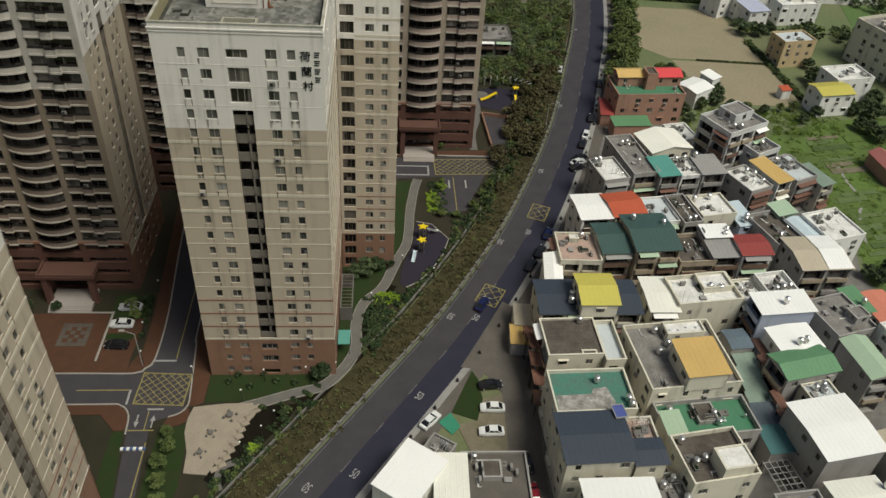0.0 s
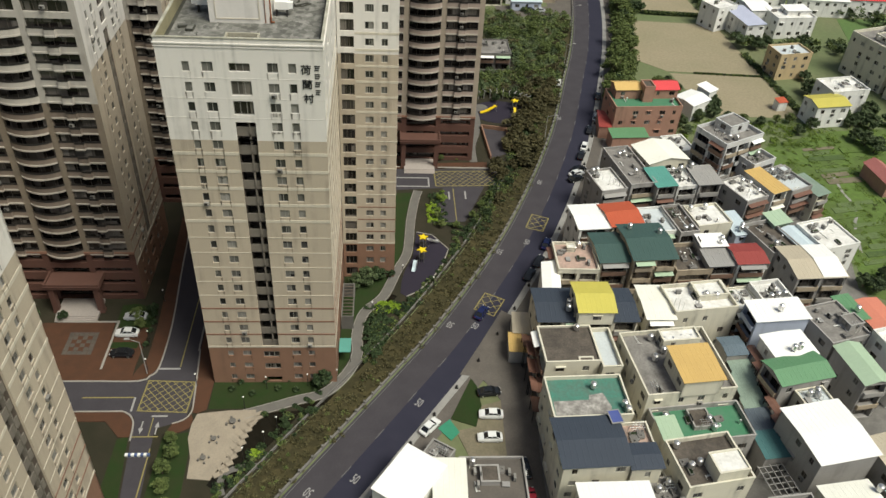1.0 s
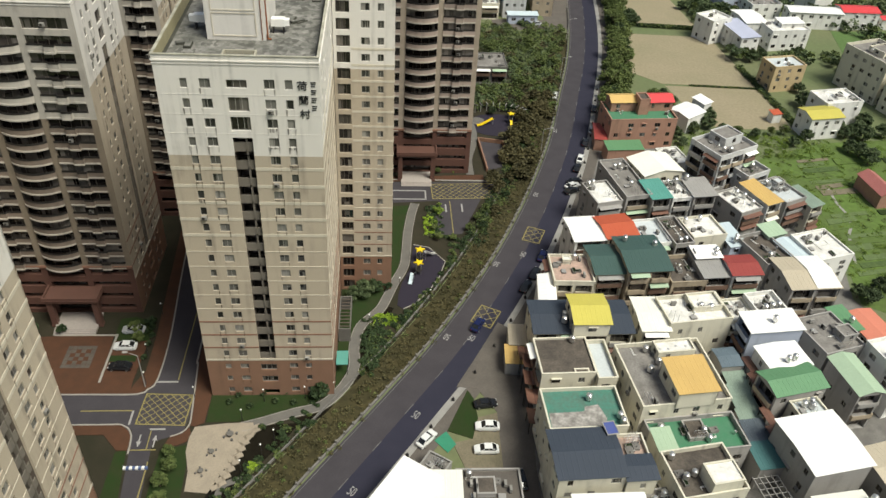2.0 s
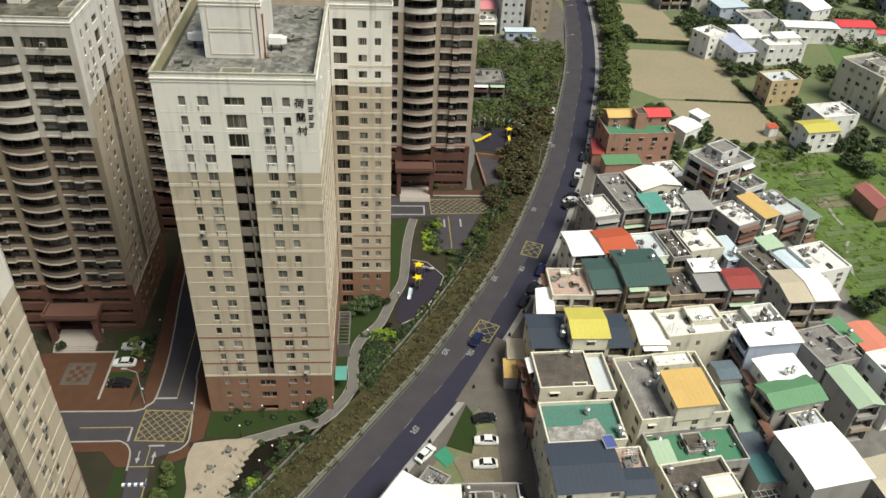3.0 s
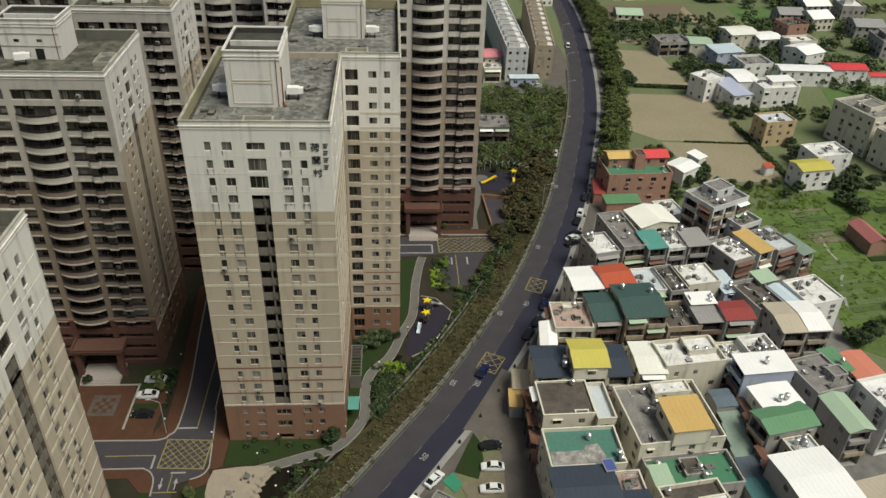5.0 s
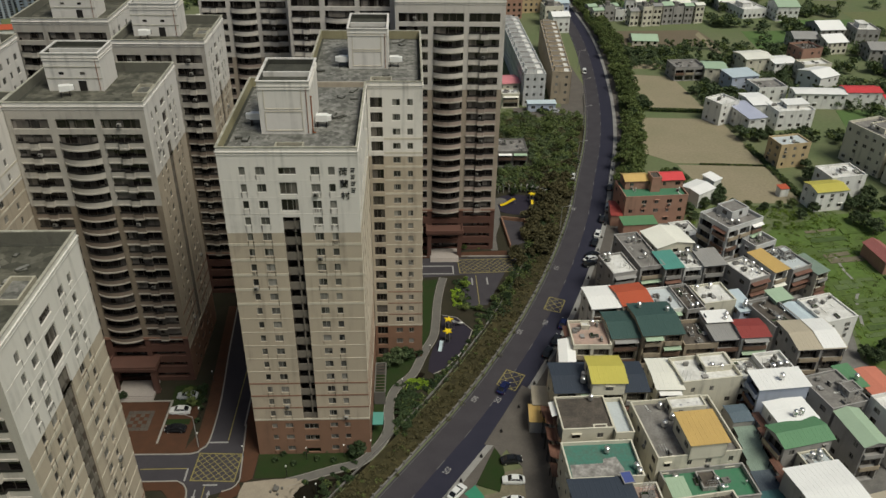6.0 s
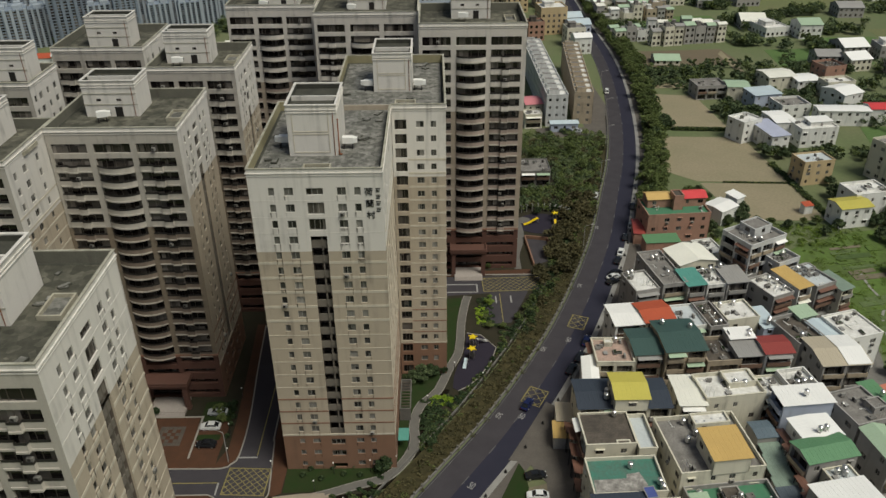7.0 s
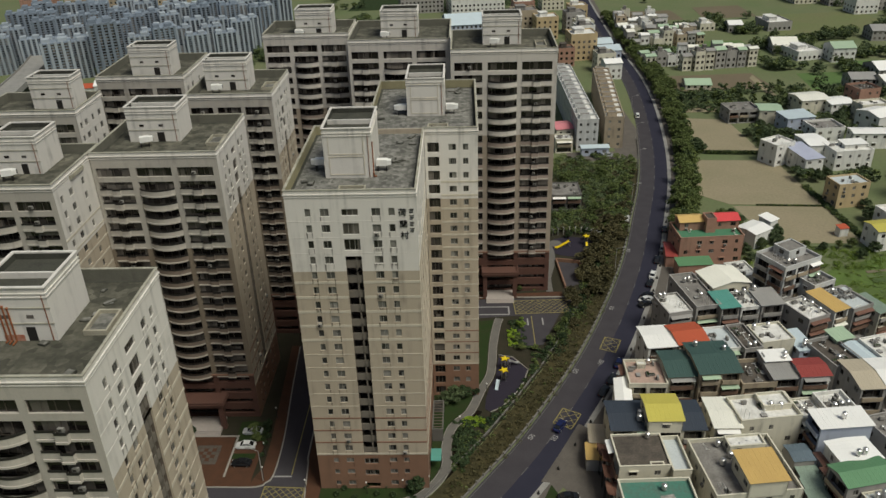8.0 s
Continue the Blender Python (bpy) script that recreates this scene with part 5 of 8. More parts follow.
# trees by the fields and the village
for x, y, k, s in ((123.9, 187.3, 1, 1.2), (125.6, 183.3, 1, 1.0), (129.0, 108.1, 1, 1.1), (115.6, 97.5, 1, 0.9), (113.2, 150.0, 1, 1.0), (166.3, 128.5, 1, 0.9), (163.3, 118.9, 1, 1.3),
                   (168.9, 115.8, 1, 1.2), (165.7, 111.3, 2, 0.9), (158.9, 152.3, 1, 1.1), (163.2, 154.4, 1, 1.0), (153.5, 160.4, 0, 0.6), (120.7, 118.3, 1, 0.8), (117.1, 115.5, 0, 0.8), (119.1, 123.3, 1, 0.8), (110.9, 106.5, 1, 0.7), (124.4, 112.6, 1, 0.8), (123.4, 105.7, 1, 0.8), (127.6, 103.4, 1, 0.9), (130.7, 101.0, 1, 0.8), (134.9, 99.6, 0, 0.7), (140.2, 99.1, 1, 0.7)) + ((145.5, 100.3, 0, 0.6), (115.0, 120.5, 2, 0.6), (119.2, 113.9, 0, 0.7), (149.8, 93.7, 1, 0.8), (155.1, 97.5, 1, 0.9), (149.8, 100.6, 0, 0.7), (173.4, 102.2, 1, 1.0), (179.9, 100.0, 1, 1.1),
                   (176.6, 105.9, 1, 1.2), (150.3, 32.6, 1, 0.9), (154.5, 38.1, 1, 1.0), (158.9, 34.7, 1, 0.9), (115.0, 109.4, 1, 0.7), (116.4, 93.2, 1, 0.7), (122.4, 100.5, 0, 0.6), (188.6, 105.0, 1, 1.1), (157.4, 210.3, 1, 1.0), (159.5, 204.6, 1, 1.0), (164.9, 200.0, 1, 1.0), (149.0, 200.9, 1, 0.9), (154.3, 193.0, 1, 1.0), (187.4, 213.5, 1, 1.1)) + ((193.8, 218.6, 1, 1.1), (202.6, 215.2, 1, 1.2), (180.8, 219.7, 0, 1.0), (208.2, 211.5, 1, 1.1), (143.4, 242.6, 1, 1.0), (148.7, 237.3, 0, 1.0), (159.2, 240.2, 1, 1.1), (136.2, 239.2, 1, 1.0)):
    plant(k, x, y, s, rt.uniform(0, 360))
woods = []


def thicket(x0, x1, y0, y1, n, low=1.0, high=2.3):
    for i in range(n):
        x, y = rt.uniform(x0, x1), rt.uniform(y0, y1)
        if abs(x - road_frame(y)[0].x) < 9:
            continue
        for k in range(6):
            s = rt.uniform(low, high)
            woods.append((x + rt.uniform(-2.5, 2.5), y + rt.uniform(-2.5, 2.5), rt.uniform(1.2, 4.0), s, s, s))


for a_ in ((200.9, 235.9, 344.2, 355.2, 26), (129.9, 165.5, 246.4, 255.7, 26, 0.8, 1.7), (200.4, 213.4, 380.3, 393.7, 14), (247.9, 273.8, 369.7, 379.1, 14), (190.6, 210.1, 299.9, 311.7, 16), (125.3, 148.0, 322.5, 345.5, 14), (164.9, 201.2, 316.0, 322.7, 8), (230.2, 236.8, 282.1, 309.6, 10), (240.9, 270.2, 321.4, 330.0, 16), (147.5, 200.2, 394.6, 402.9, 10), (231.3, 269.4, 362.0, 367.1, 12), (278.2, 312.8, 366.6, 405.6, 14), (184.0, 200.0, 407.8, 429.4, 8),
           (127.1, 347.5, 242.3, 561.0, 36), (-87.2, -5.8, 369.7, 445.1, 90, 1.6, 3.2), (-6.0, 59.7, 371.2, 437.4, 40, 1.4, 2.8)) + ((-106.9, -55.0, 314.7, 363.7, 16), (-184.4, -147.9, 262.3, 297.7, 12), (23.7, 57.8, 409.0, 432.4, 16, 1.6, 3.0), (-77.4, 72.3, 461.5, 536.9, 20), (206.5, 256.3, 328.2, 341.9, 10), (214.8, 236.9, 289.6, 296.5, 6), (246.0, 315.2, 281.1, 296.9, 12), (184.8, 230.8, 251.2, 258.0, 12), (151.5, 166.0, 186.2, 202.1, 9, 0.8, 1.6), (183.2, 238.4, 197.8, 206.5, 14, 0.9, 1.8), (201.0, 245.7, 162.2, 185.1, 16), (151.5, 203.4, 146.0, 156.4, 12, 0.7, 1.5), (210.4, 248.7, 102.4, 156.6, 16), (161.4, 202.3, 236.1, 244.6, 10), (220.1, 247.0, 222.9, 236.9, 9)) + ((148.5, 185.7, 259.8, 266.6, 9, 0.6, 1.4), (125.1, 147.6, 378.3, 388.1, 6), (198.1, 215.7, 222.6, 230.4, 6), (233.1, 280.8, 250.1, 262.4, 10)):
    thicket(*a_)
village = []
for x0, x1, y0, y1, n in ((150, 160, 185, 208, 60), (126, 158, 230, 246, 90), (186, 198, 212, 222, 34), (160, 170, 193, 203, 26), (171, 180, 150, 158, 26), (215, 240, 204, 216, 40), (122, 126, 180, 188, 14), (186, 196, 140, 160, 26)):
    for i in range(n):
        s = rt.uniform(1.0, 2.0)
        village.append((rt.uniform(x0, x1), rt.uniform(y0, y1), rt.uniform(0.6, 2.6), s, s, s * 0.85))
# garden trees of the estate
for x, y, k, s in ((27.1, 27.5, 1, 1.0), (24.9, 26.6, 1, 0.8), (29.1, 28.8, 3, 0.8), (32.0, 29.5, 3, 0.6), (19.6, -0.9, 3, 1.0), (-17.7, 17.0, 0, 0.55), (-16.4, 14.2, 0, 0.5), (-14.8, 18.3, 3, 0.7), (-5.0, -13.3, 0, 0.5), (-4.1, -16.2, 0, 0.6), (-5.1, -19.5, 0, 0.65), (-4.5, -22.8, 0, 0.6), (-3.8, -27.0, 0, 0.7),
                   (-31.5, 16.5, 3, 0.6), (-37.1, 16.3, 3, 0.7), (28.5, 6.1, 3, 0.5), (17.7, -7.6, 3, 0.5), (13.3, -9.4, 3, 0.45), (8.9, -18.8, 3, 0.45), 
                   (44.4, 58.5, 5, 0.55), (43.4, 54.2, 5, 0.5), (43.0, 51.3, 0, 0.4)) + ((44.9, 61.8, 5, 0.45), (43.9, 47.5, 0, 0.45), (47.3, 47.4, 0, 0.4), (51.3, 51.3, 0, 0.45), (53.8, 55.6, 0, 0.45), (56.1, 59.9, 0, 0.45), (41.5, 76.3, 5, 0.35), (45.4, 76.9, 0, 0.35), (49.4, 77.2, 5, 0.35), (63.3, 109.9, 3, 0.7), (56.3, 112.7, 1, 1.0), (59.3, 115.4, 1, 1.0), (70.3, 98.6, 4, 1.0), (69.3, 112.0, 3, 0.8)):
    plant(k, x, y, s, rt.uniform(0, 360))


def scrub(name, label, clumps, per, size, mats, seed, split):
    return tagged(new(name, leaf_mesh(name, clumps, per, size, mats, seed, split)), label, "shrubs", kind="stuff")


scrub("far_woods", "scattered dark green trees and thickets far off", woods, 45, 0.5, [LEAF_FAR, LEAF], 18, 0.35)
scrub("village_thicket", "dense green thickets between the village houses and fields", village, 60, 0.36, [LEAF_FAR, LEAF], 28, 0.4)
# planted bank between the road and the garden
DRY_GRASS = material("dry_grass", (0.072, 0.059, 0.024), 0.95, second=(0.040, 0.037, 0.015), scale=0.35, fine=3.0, amount=0.9, bump=0.6, cells=0.9)
bb = Build()
ribbon([p for p in ROAD if -44 < p.y < 174], -12.0, -6.4, 0.07, bb, 0, 0.2)
tagged(new("verge", bb.mesh("verge", [DRY_GRASS])), "dry brownish grass verge along the road", "verge", kind="structure")
bank_a, bank_b, bank_c = [], [], []
bank_line = [p for p in ROAD if -40.5 < p.y < 119]
lines = {o: offset(bank_line, o) for o in (-14.6, -14.0, -13.4, -13.0, -12.0, -11.0, -10.0, -9.0, -8.0, -7.0)}
for i in range(len(bank_line)):
    far = bank_line[i].y > 39
    for k in range(17):
        p = lines[rt.choice((-12.0, -11.0, -10.0, -9.0, -8.0, -7.0))][i] + Vector((rt.uniform(-1.3, 1.3), rt.uniform(-1.3, 1.3)))
        s = rt.uniform(0.25, 0.6) if rt.random() < 0.75 else rt.uniform(0.6, 1.1)
        bank_a.append((p.x, p.y, s * 0.35, s, s, s * 0.7))
    for k in range(9 if far else 7):
        p = lines[rt.choice((-14.6, -14.0, -13.4, -13.0) if not far else (-14.0, -13.0, -12.0, -11.0))][i] + Vector((rt.uniform(-0.7, 0.7), rt.uniform(-1.3, 1.3)))
        s = rt.uniform(0.6, 1.4) if far else rt.uniform(0.35, 0.7)
        bank_b.append((p.x, p.y, s * 0.5, s, s, s * 0.85))


def off_path(c):
    return min((c[0] - p.x) ** 2 + (c[1] - p.y) ** 2 for p in PATH_LINE) > 7.5 and not (34 < c[0] < 45.3 and 23.4 < c[1] < 45.4 and (c[0] - 35.2) * 16 < (c[1] - 23.0) * 9.8 + 16)


bank_a, bank_b = [c for c in bank_a if off_path(c)], [c for c in bank_b if off_path(c)]
scrub("bank_shrubs", "dry brownish shrubs and weeds on the roadside bank", bank_a, 30, 0.16, [LEAF_DRY, LEAF], 11, 0.06)
scrub("bank_shrubs", "dense dark green hedge along the garden side of the bank", bank_b, 36, 0.2, [LEAF_DARK, LEAF], 12, 0.3)
for i in range(0, len(bank_line), 1):
    if bank_line[i].y > 60 and i % 3:
        for k in range(2 if bank_line[i].y > 75 else 1):
            p = offset(bank_line, rt.uniform(-16.5, -8.2))[i]
            plant(4, p.x, p.y + rt.uniform(-1, 1), rt.uniform(0.75, 1.2), rt.uniform(0, 360))
    elif bank_line[i].y > 41 and i % 3 == 0:
        p = offset(bank_line, rt.uniform(-13, -9.5))[i]
        plant(4 if rt.random() < 0.75 else 3, p.x, p.y, rt.uniform(0.55, 0.85), rt.uniform(0, 360))
# dark grove below the yellow-roofed house
for i, (x, y) in enumerate(((167.7, 98.9), (171.9, 101.0), (173.0, 97.6), (165.1, 90.8), (166.9, 88.2), (167.8, 84.4), (168.0, 104.5))):
    plant(1, x, y, 1.0 + 0.12 * (i % 3), 50 * i)
for i, (x, y) in enumerate(((136.4, 27.2), (138.0, 25.3), (141.9, 28.3), (121.9, 101.0), (126.0, 105.2), (121.5, 105.1))):
    plant(1, x, y, 0.9 + 0.1 * (i % 3), 70 * i)
# overgrown plot beyond the round playground
for i in range(520):
    x, y = rt.uniform(57, 98), rt.uniform(112, 181)
    c = road_frame(y)[0].x - 7.5
    if x < c and not (58 < x < 72.5 and 129 < y < 147):
        s = rt.uniform(0.9, 2.2)
        bank_c.append((x, y, s * 0.6, s, s, s * rt.uniform(0.6, 1.0)))
scrub("overgrown_plot", "dense overgrown green bushes on an empty plot", bank_c, 90, 0.27, [LEAF, LEAF_FAR], 13, 0.4)
bank_d = []
for i in range(150):
    y = rt.uniform(112, 179)
    x = rt.uniform(59, road_frame(y)[0].x - 7.5)
    if not (57.5 < x < 73 and 128 < y < 148):
        s = rt.uniform(0.8, 2.0)
        bank_d.append((x, y, s * 0.8, s, s, s * 0.7))
scrub("overgrown_plot", "paler olive and dry bushes among the green", bank_d, 60, 0.34, [LEAF, LEAF_DRY], 23, 0.5)
for i in range(14):
    y = rt.uniform(112, 174)
    plant(rt.choice((0, 2, 4)), rt.uniform(59, road_frame(y)[0].x - 10), y, rt.uniform(0.5, 0.8), rt.uniform(0, 360))
# hedges: field edge, ditch, weeds along the village
h1 = []
for i in range(150):
    t = i / 149
    h1.append((126.5 + 21.6 * t, 181.7 - 1.7 * t, 0.7, 0.8, 0.9, 0.9))
for i in range(170):
    t = i / 169
    h1.append((153.0 + 3.0 * t + rt.uniform(-0.8, 0.8), 147.5 - 41.5 * t, 0.4, 0.9, 0.9, 0.7))
for i in range(60):
    t = i / 59
    h1.append((131.0 + 22.8 * t, 132.2 - 1.5 * t, 0.2, 0.4, 0.4, 0.35))
scrub("field_hedge", "low green hedges edging the fallow fields", h1, 40, 0.26, [LEAF_DARK, LEAF], 14, 0.4)
h2 = []
for i in range(900):
    x, y = rt.uniform(138.5, 199), rt.uniform(27, 102)
    s = rt.uniform(0.4, 1.6)
    h2.append((x, y, 0.05, s, s, rt.uniform(0.12, 0.55)))
for i in range(150):
    x, y = rt.uniform(114.5, 160.5), rt.uniform(86.5, 101)
    s = rt.uniform(0.5, 1.2)
    h2.append((x, y, s * 0.4, s, s, s * 0.7))
scrub("farm_growth", "mixed green crops and weeds beyond the houses", h2, 90, 0.13, [LEAF_BRIGHT, LEAF], 15, 0.15)
h3 = []
for i in range(1300):
    y = rt.uniform(106, 437)
    p = road_frame(y)[0]
    s = rt.uniform(1.0, 2.2)
    h3.append((p.x + rt.uniform(8.4, 16), y, rt.uniform(0.6, 3.4), s, s, s * 0.9))
scrub("roadside_undergrowth", "thick green undergrowth beneath the roadside trees", h3, 46, 0.36, [LEAF, LEAF_DARK], 16, 0.15)
h4 = []
for i in range(150):
    x, y = rt.uniform(26.8, 31.3), rt.uniform(4, 20.5)
    if x < 28.6 + 0.28 * (y - 2):
        s = rt.uniform(0.3, 0.7)
        h4.append((x, y, s * 0.5, s, s, s * 0.7))
gl = [p for p in bank_line if -37 < p.y < -9.4]
for i in range(60):
    k = rt.randrange(len(gl))
    p = offset(gl, rt.uniform(-15.6, -14.2))[k]
    s = rt.uniform(0.25, 0.5)
    h4.append((p.x, p.y, s * 0.5, s, s, s * 0.7))
for i in range(60):
    x, y = rt.uniform(41.5, 45.3), rt.uniform(48.5, 62)
    s = rt.uniform(0.3, 0.6)
    h4.append((x, y, s * 0.5, s, s, s * 0.7))
scrub("garden_shrubs", "planted green shrubs beside the garden path", h4, 40, 0.2, [LEAF_DARK, LEAF], 17, 0.12)
# dark thicket between the path and the bank, a low kerb wall and a patch of lime-green cover
def path_x(y):
    return min(PATH_LINE, key=lambda p: abs(p.y - y)).x


h5, h6 = [], []
for i in range(1500):
    k = rt.randrange(len(bank_line))
    p = offset(bank_line, rt.uniform(-21, -13.3))[k]
    if not -35 < p.y < 65 or (p.y > -7.8 and p.x < path_x(p.y) + 3.3) or (33.5 < p.x < 45.8 and 22.5 < p.y < 47.5) or (p.y <= -7.8 and p.x < 16.8 + (p.y + 7.8) * 0.7):
        continue
    if 40.5 < p.x and p.y > 49 and p.x < 56.5:
        continue
    s = rt.uniform(0.25, 0.75)
    h5.append((p.x, p.y, s * 0.45, s, s, s * 0.8))
scrub("garden_thicket", "dense dark green thicket between path and bank", h5, 46, 0.19, [LEAF_DARK, LEAF], 19, 0.12)
for i in range(90):
    a, q = rt.uniform(0, 6.283), math.sqrt(rt.random())
    h6.append((31.4 + 2.6 * q * math.cos(a), 20.1 + 1.7 * q * math.sin(a), 0.2, 0.35, 0.35, 0.3))
for i in range(50):
    h6.append((41.6 + rt.uniform(-0.8, 1.4), rt.uniform(49.5, 57), 0.25, 0.4, 0.4, 0.35))
for i in range(36):
    a, q = rt.uniform(0, 6.283), math.sqrt(rt.random())
    h6.append((9.2 + 1.1 * q * math.cos(a), -15.9 + 0.9 * q * math.sin(a), 0.12, 0.3, 0.3, 0.2))
scrub("lime_ground_cover", "low lime-green ground cover beside the path", h6, 46, 0.16, [LEAF_LIME], 20, 0.0)
bb = Build()
ribbon([p for p in bank_line if p.y < 65], -12.95, -12.7, 0.5, bb, 0, 0.5)
tagged(new("bank_kerb", bb.mesh("bank_kerb", [CONCRETE_DARK])), "low concrete kerb wall at the foot of the bank", "kerb", kind="structure")
lawn_b = thing("clipped_bush", (3.3, -1.8, 0), 0, "small dark clipped bush on the lawn", "bush", "clipped bushes")
part("crown", leaf_mesh("crown", [(0, 0, 0.45, 0.7, 0.7, 0.5)], 160, 0.16, [LEAF_DARK], 21), lawn_b)
for x, y in ((7.1, -2.9), (11.5, -1.7), (14.8, -2.1), (17.8, -0.5), (20.7, 2.3), (4.7, -0.2), (9.1, 0.2), (13.4, 0.5), (-14.4, 13.1), (-14.6, 17.6), (-14.2, 15.4), (-15.0, 19.6), (-14.4, 9.4), (-15.6, 16.5)):
    copy_thing(lawn_b, pose(x, y, 0.05))

# ---- house materials ----
W_CREAM = material("cream_render_wall", (0.62, 0.585, 0.475), 0.85, streak=0.8, scale=0.3, amount=0.25)
W_WHITE = material("white_render_wall", (0.72, 0.71, 0.67), 0.8, streak=0.8, scale=0.3, amount=0.2)
W_GREY = material("grey_render_wall", (0.34, 0.325, 0.305), 0.9, streak=0.65, scale=0.3, amount=0.4)
W_PALEGREY = material("pale_concrete_wall", (0.55, 0.55, 0.54), 0.9, streak=0.75, scale=0.3, amount=0.4)
W_TAN = material("tan_tile_wall", (0.40, 0.33, 0.24), 0.8, streak=0.6, scale=0.3, amount=0.35)
W_BLUE = material("pale_blue_wall", (0.42, 0.46, 0.55), 0.8, streak=0.35, scale=0.3, amount=0.2)
W_BRICK = material("brick_wall", (0.38, 0.22, 0.16), 0.85, streak=0.6, scale=0.5, fine=8.0, amount=0.4)
W_ORANGE = material("ochre_tile_wall", (0.50, 0.385, 0.225), 0.8, streak=0.4, scale=0.3, amount=0.25)
W_BROWN = material("brown_tile_wall", (0.20, 0.125, 0.09), 0.8, streak=0.4, scale=0.4, amount=0.4)


def sheet_metal(name, c, amount=0.25, rough=0.5):
    return material(name, c, rough, 0.0, scale=0.25, fine=3.0, amount=amount, spec=0.4, streak=0.0, vary=0.04)


M_NAVY = sheet_metal("navy_sheet", (0.042, 0.052, 0.07))
M_YELLOW = sheet_metal("yellow_sheet", (0.50, 0.44, 0.09))
M_ORANGE = sheet_metal("orange_sheet", (0.56, 0.375, 0.13))
M_CREAM = sheet_metal("cream_sheet", (0.76, 0.745, 0.66))
M_WHITE = sheet_metal("white_sheet", (0.80, 0.79, 0.76), 0.14)
M_GREEN = sheet_metal("green_sheet", (0.11, 0.24, 0.12))
M_LTGREEN = sheet_metal("light_green_sheet", (0.36, 0.47, 0.33))
M_DKGREEN = sheet_metal("dark_green_sheet", (0.045, 0.085, 0.075))
M_RED = sheet_metal("red_sheet", (0.60, 0.055, 0.06))
M_ORRED = sheet_metal("orange_red_sheet", (0.44, 0.09, 0.04))
M_MAROON = sheet_metal("maroon_sheet", (0.27, 0.05, 0.042))
M_TEAL = sheet_metal("teal_sheet", (0.10, 0.30, 0.25), 0.4)
M_BEIGE = sheet_metal("beige_sheet", (0.46, 0.40, 0.30))
M_PALEBLUE = sheet_metal("pale_blue_sheet", (0.50, 0.58, 0.62))
M_SALMON = sheet_metal("salmon_sheet", (0.58, 0.20, 0.13))
M_PINK = sheet_metal("pink_sheet", (0.60, 0.22, 0.24))
M_SHEET_GREY = sheet_metal("grey_sheet", (0.30, 0.29, 0.275), 0.4)
M_TRANSLUCENT = sheet_metal("weathered_green_sheet", (0.24, 0.31, 0.25), 0.7)
M_BROWN = sheet_metal("brown_awning_sheet", (0.17, 0.085, 0.06), 0.6)
F_WHITE = material("white_roof_coating", (0.78, 0.77, 0.74), 0.7, second=(0.40, 0.38, 0.33), scale=0.35, fine=2.0, amount=0.55)
F_BROWN = material("old_brown_roof", (0.13, 0.11, 0.09), 0.95, second=(0.06, 0.052, 0.045), scale=0.45, fine=3.0, amount=0.9, bump=0.3)
F_GREY = material("grey_roof_concrete", (0.27, 0.255, 0.235), 0.95, second=(0.13, 0.12, 0.11), scale=0.4, fine=3.0, amount=0.8)
F_TEAL = material("teal_roof_coating", (0.06, 0.20, 0.15), 0.75, second=(0.10, 0.16, 0.13), scale=0.5, fine=2.0, amount=0.8)
F_GREEN = material("green_roof_coating", (0.05, 0.185, 0.095), 0.75, second=(0.10, 0.19, 0.13), scale=0.4, fine=3.0, amount=0.5)
F_PINK = material("faded_pink_roof", (0.48, 0.33, 0.27), 0.9, second=(0.30, 0.24, 0.20), scale=0.6, fine=2.5, amount=0.8)
F_PALE = material("pale_blue_roof", (0.52, 0.56, 0.57), 0.8, second=(0.38, 0.40, 0.40), scale=0.3, fine=3.0, amount=0.4)
F_WORN = material("worn_grey_patch", (0.42, 0.40, 0.37), 0.95, second=(0.15, 0.14, 0.13), scale=0.7, fine=2.2, amount=0.95)
STEEL = material("stainless_steel", (0.72, 0.71, 0.69), 0.28, 0.85, scale=2.0, amount=0.15)


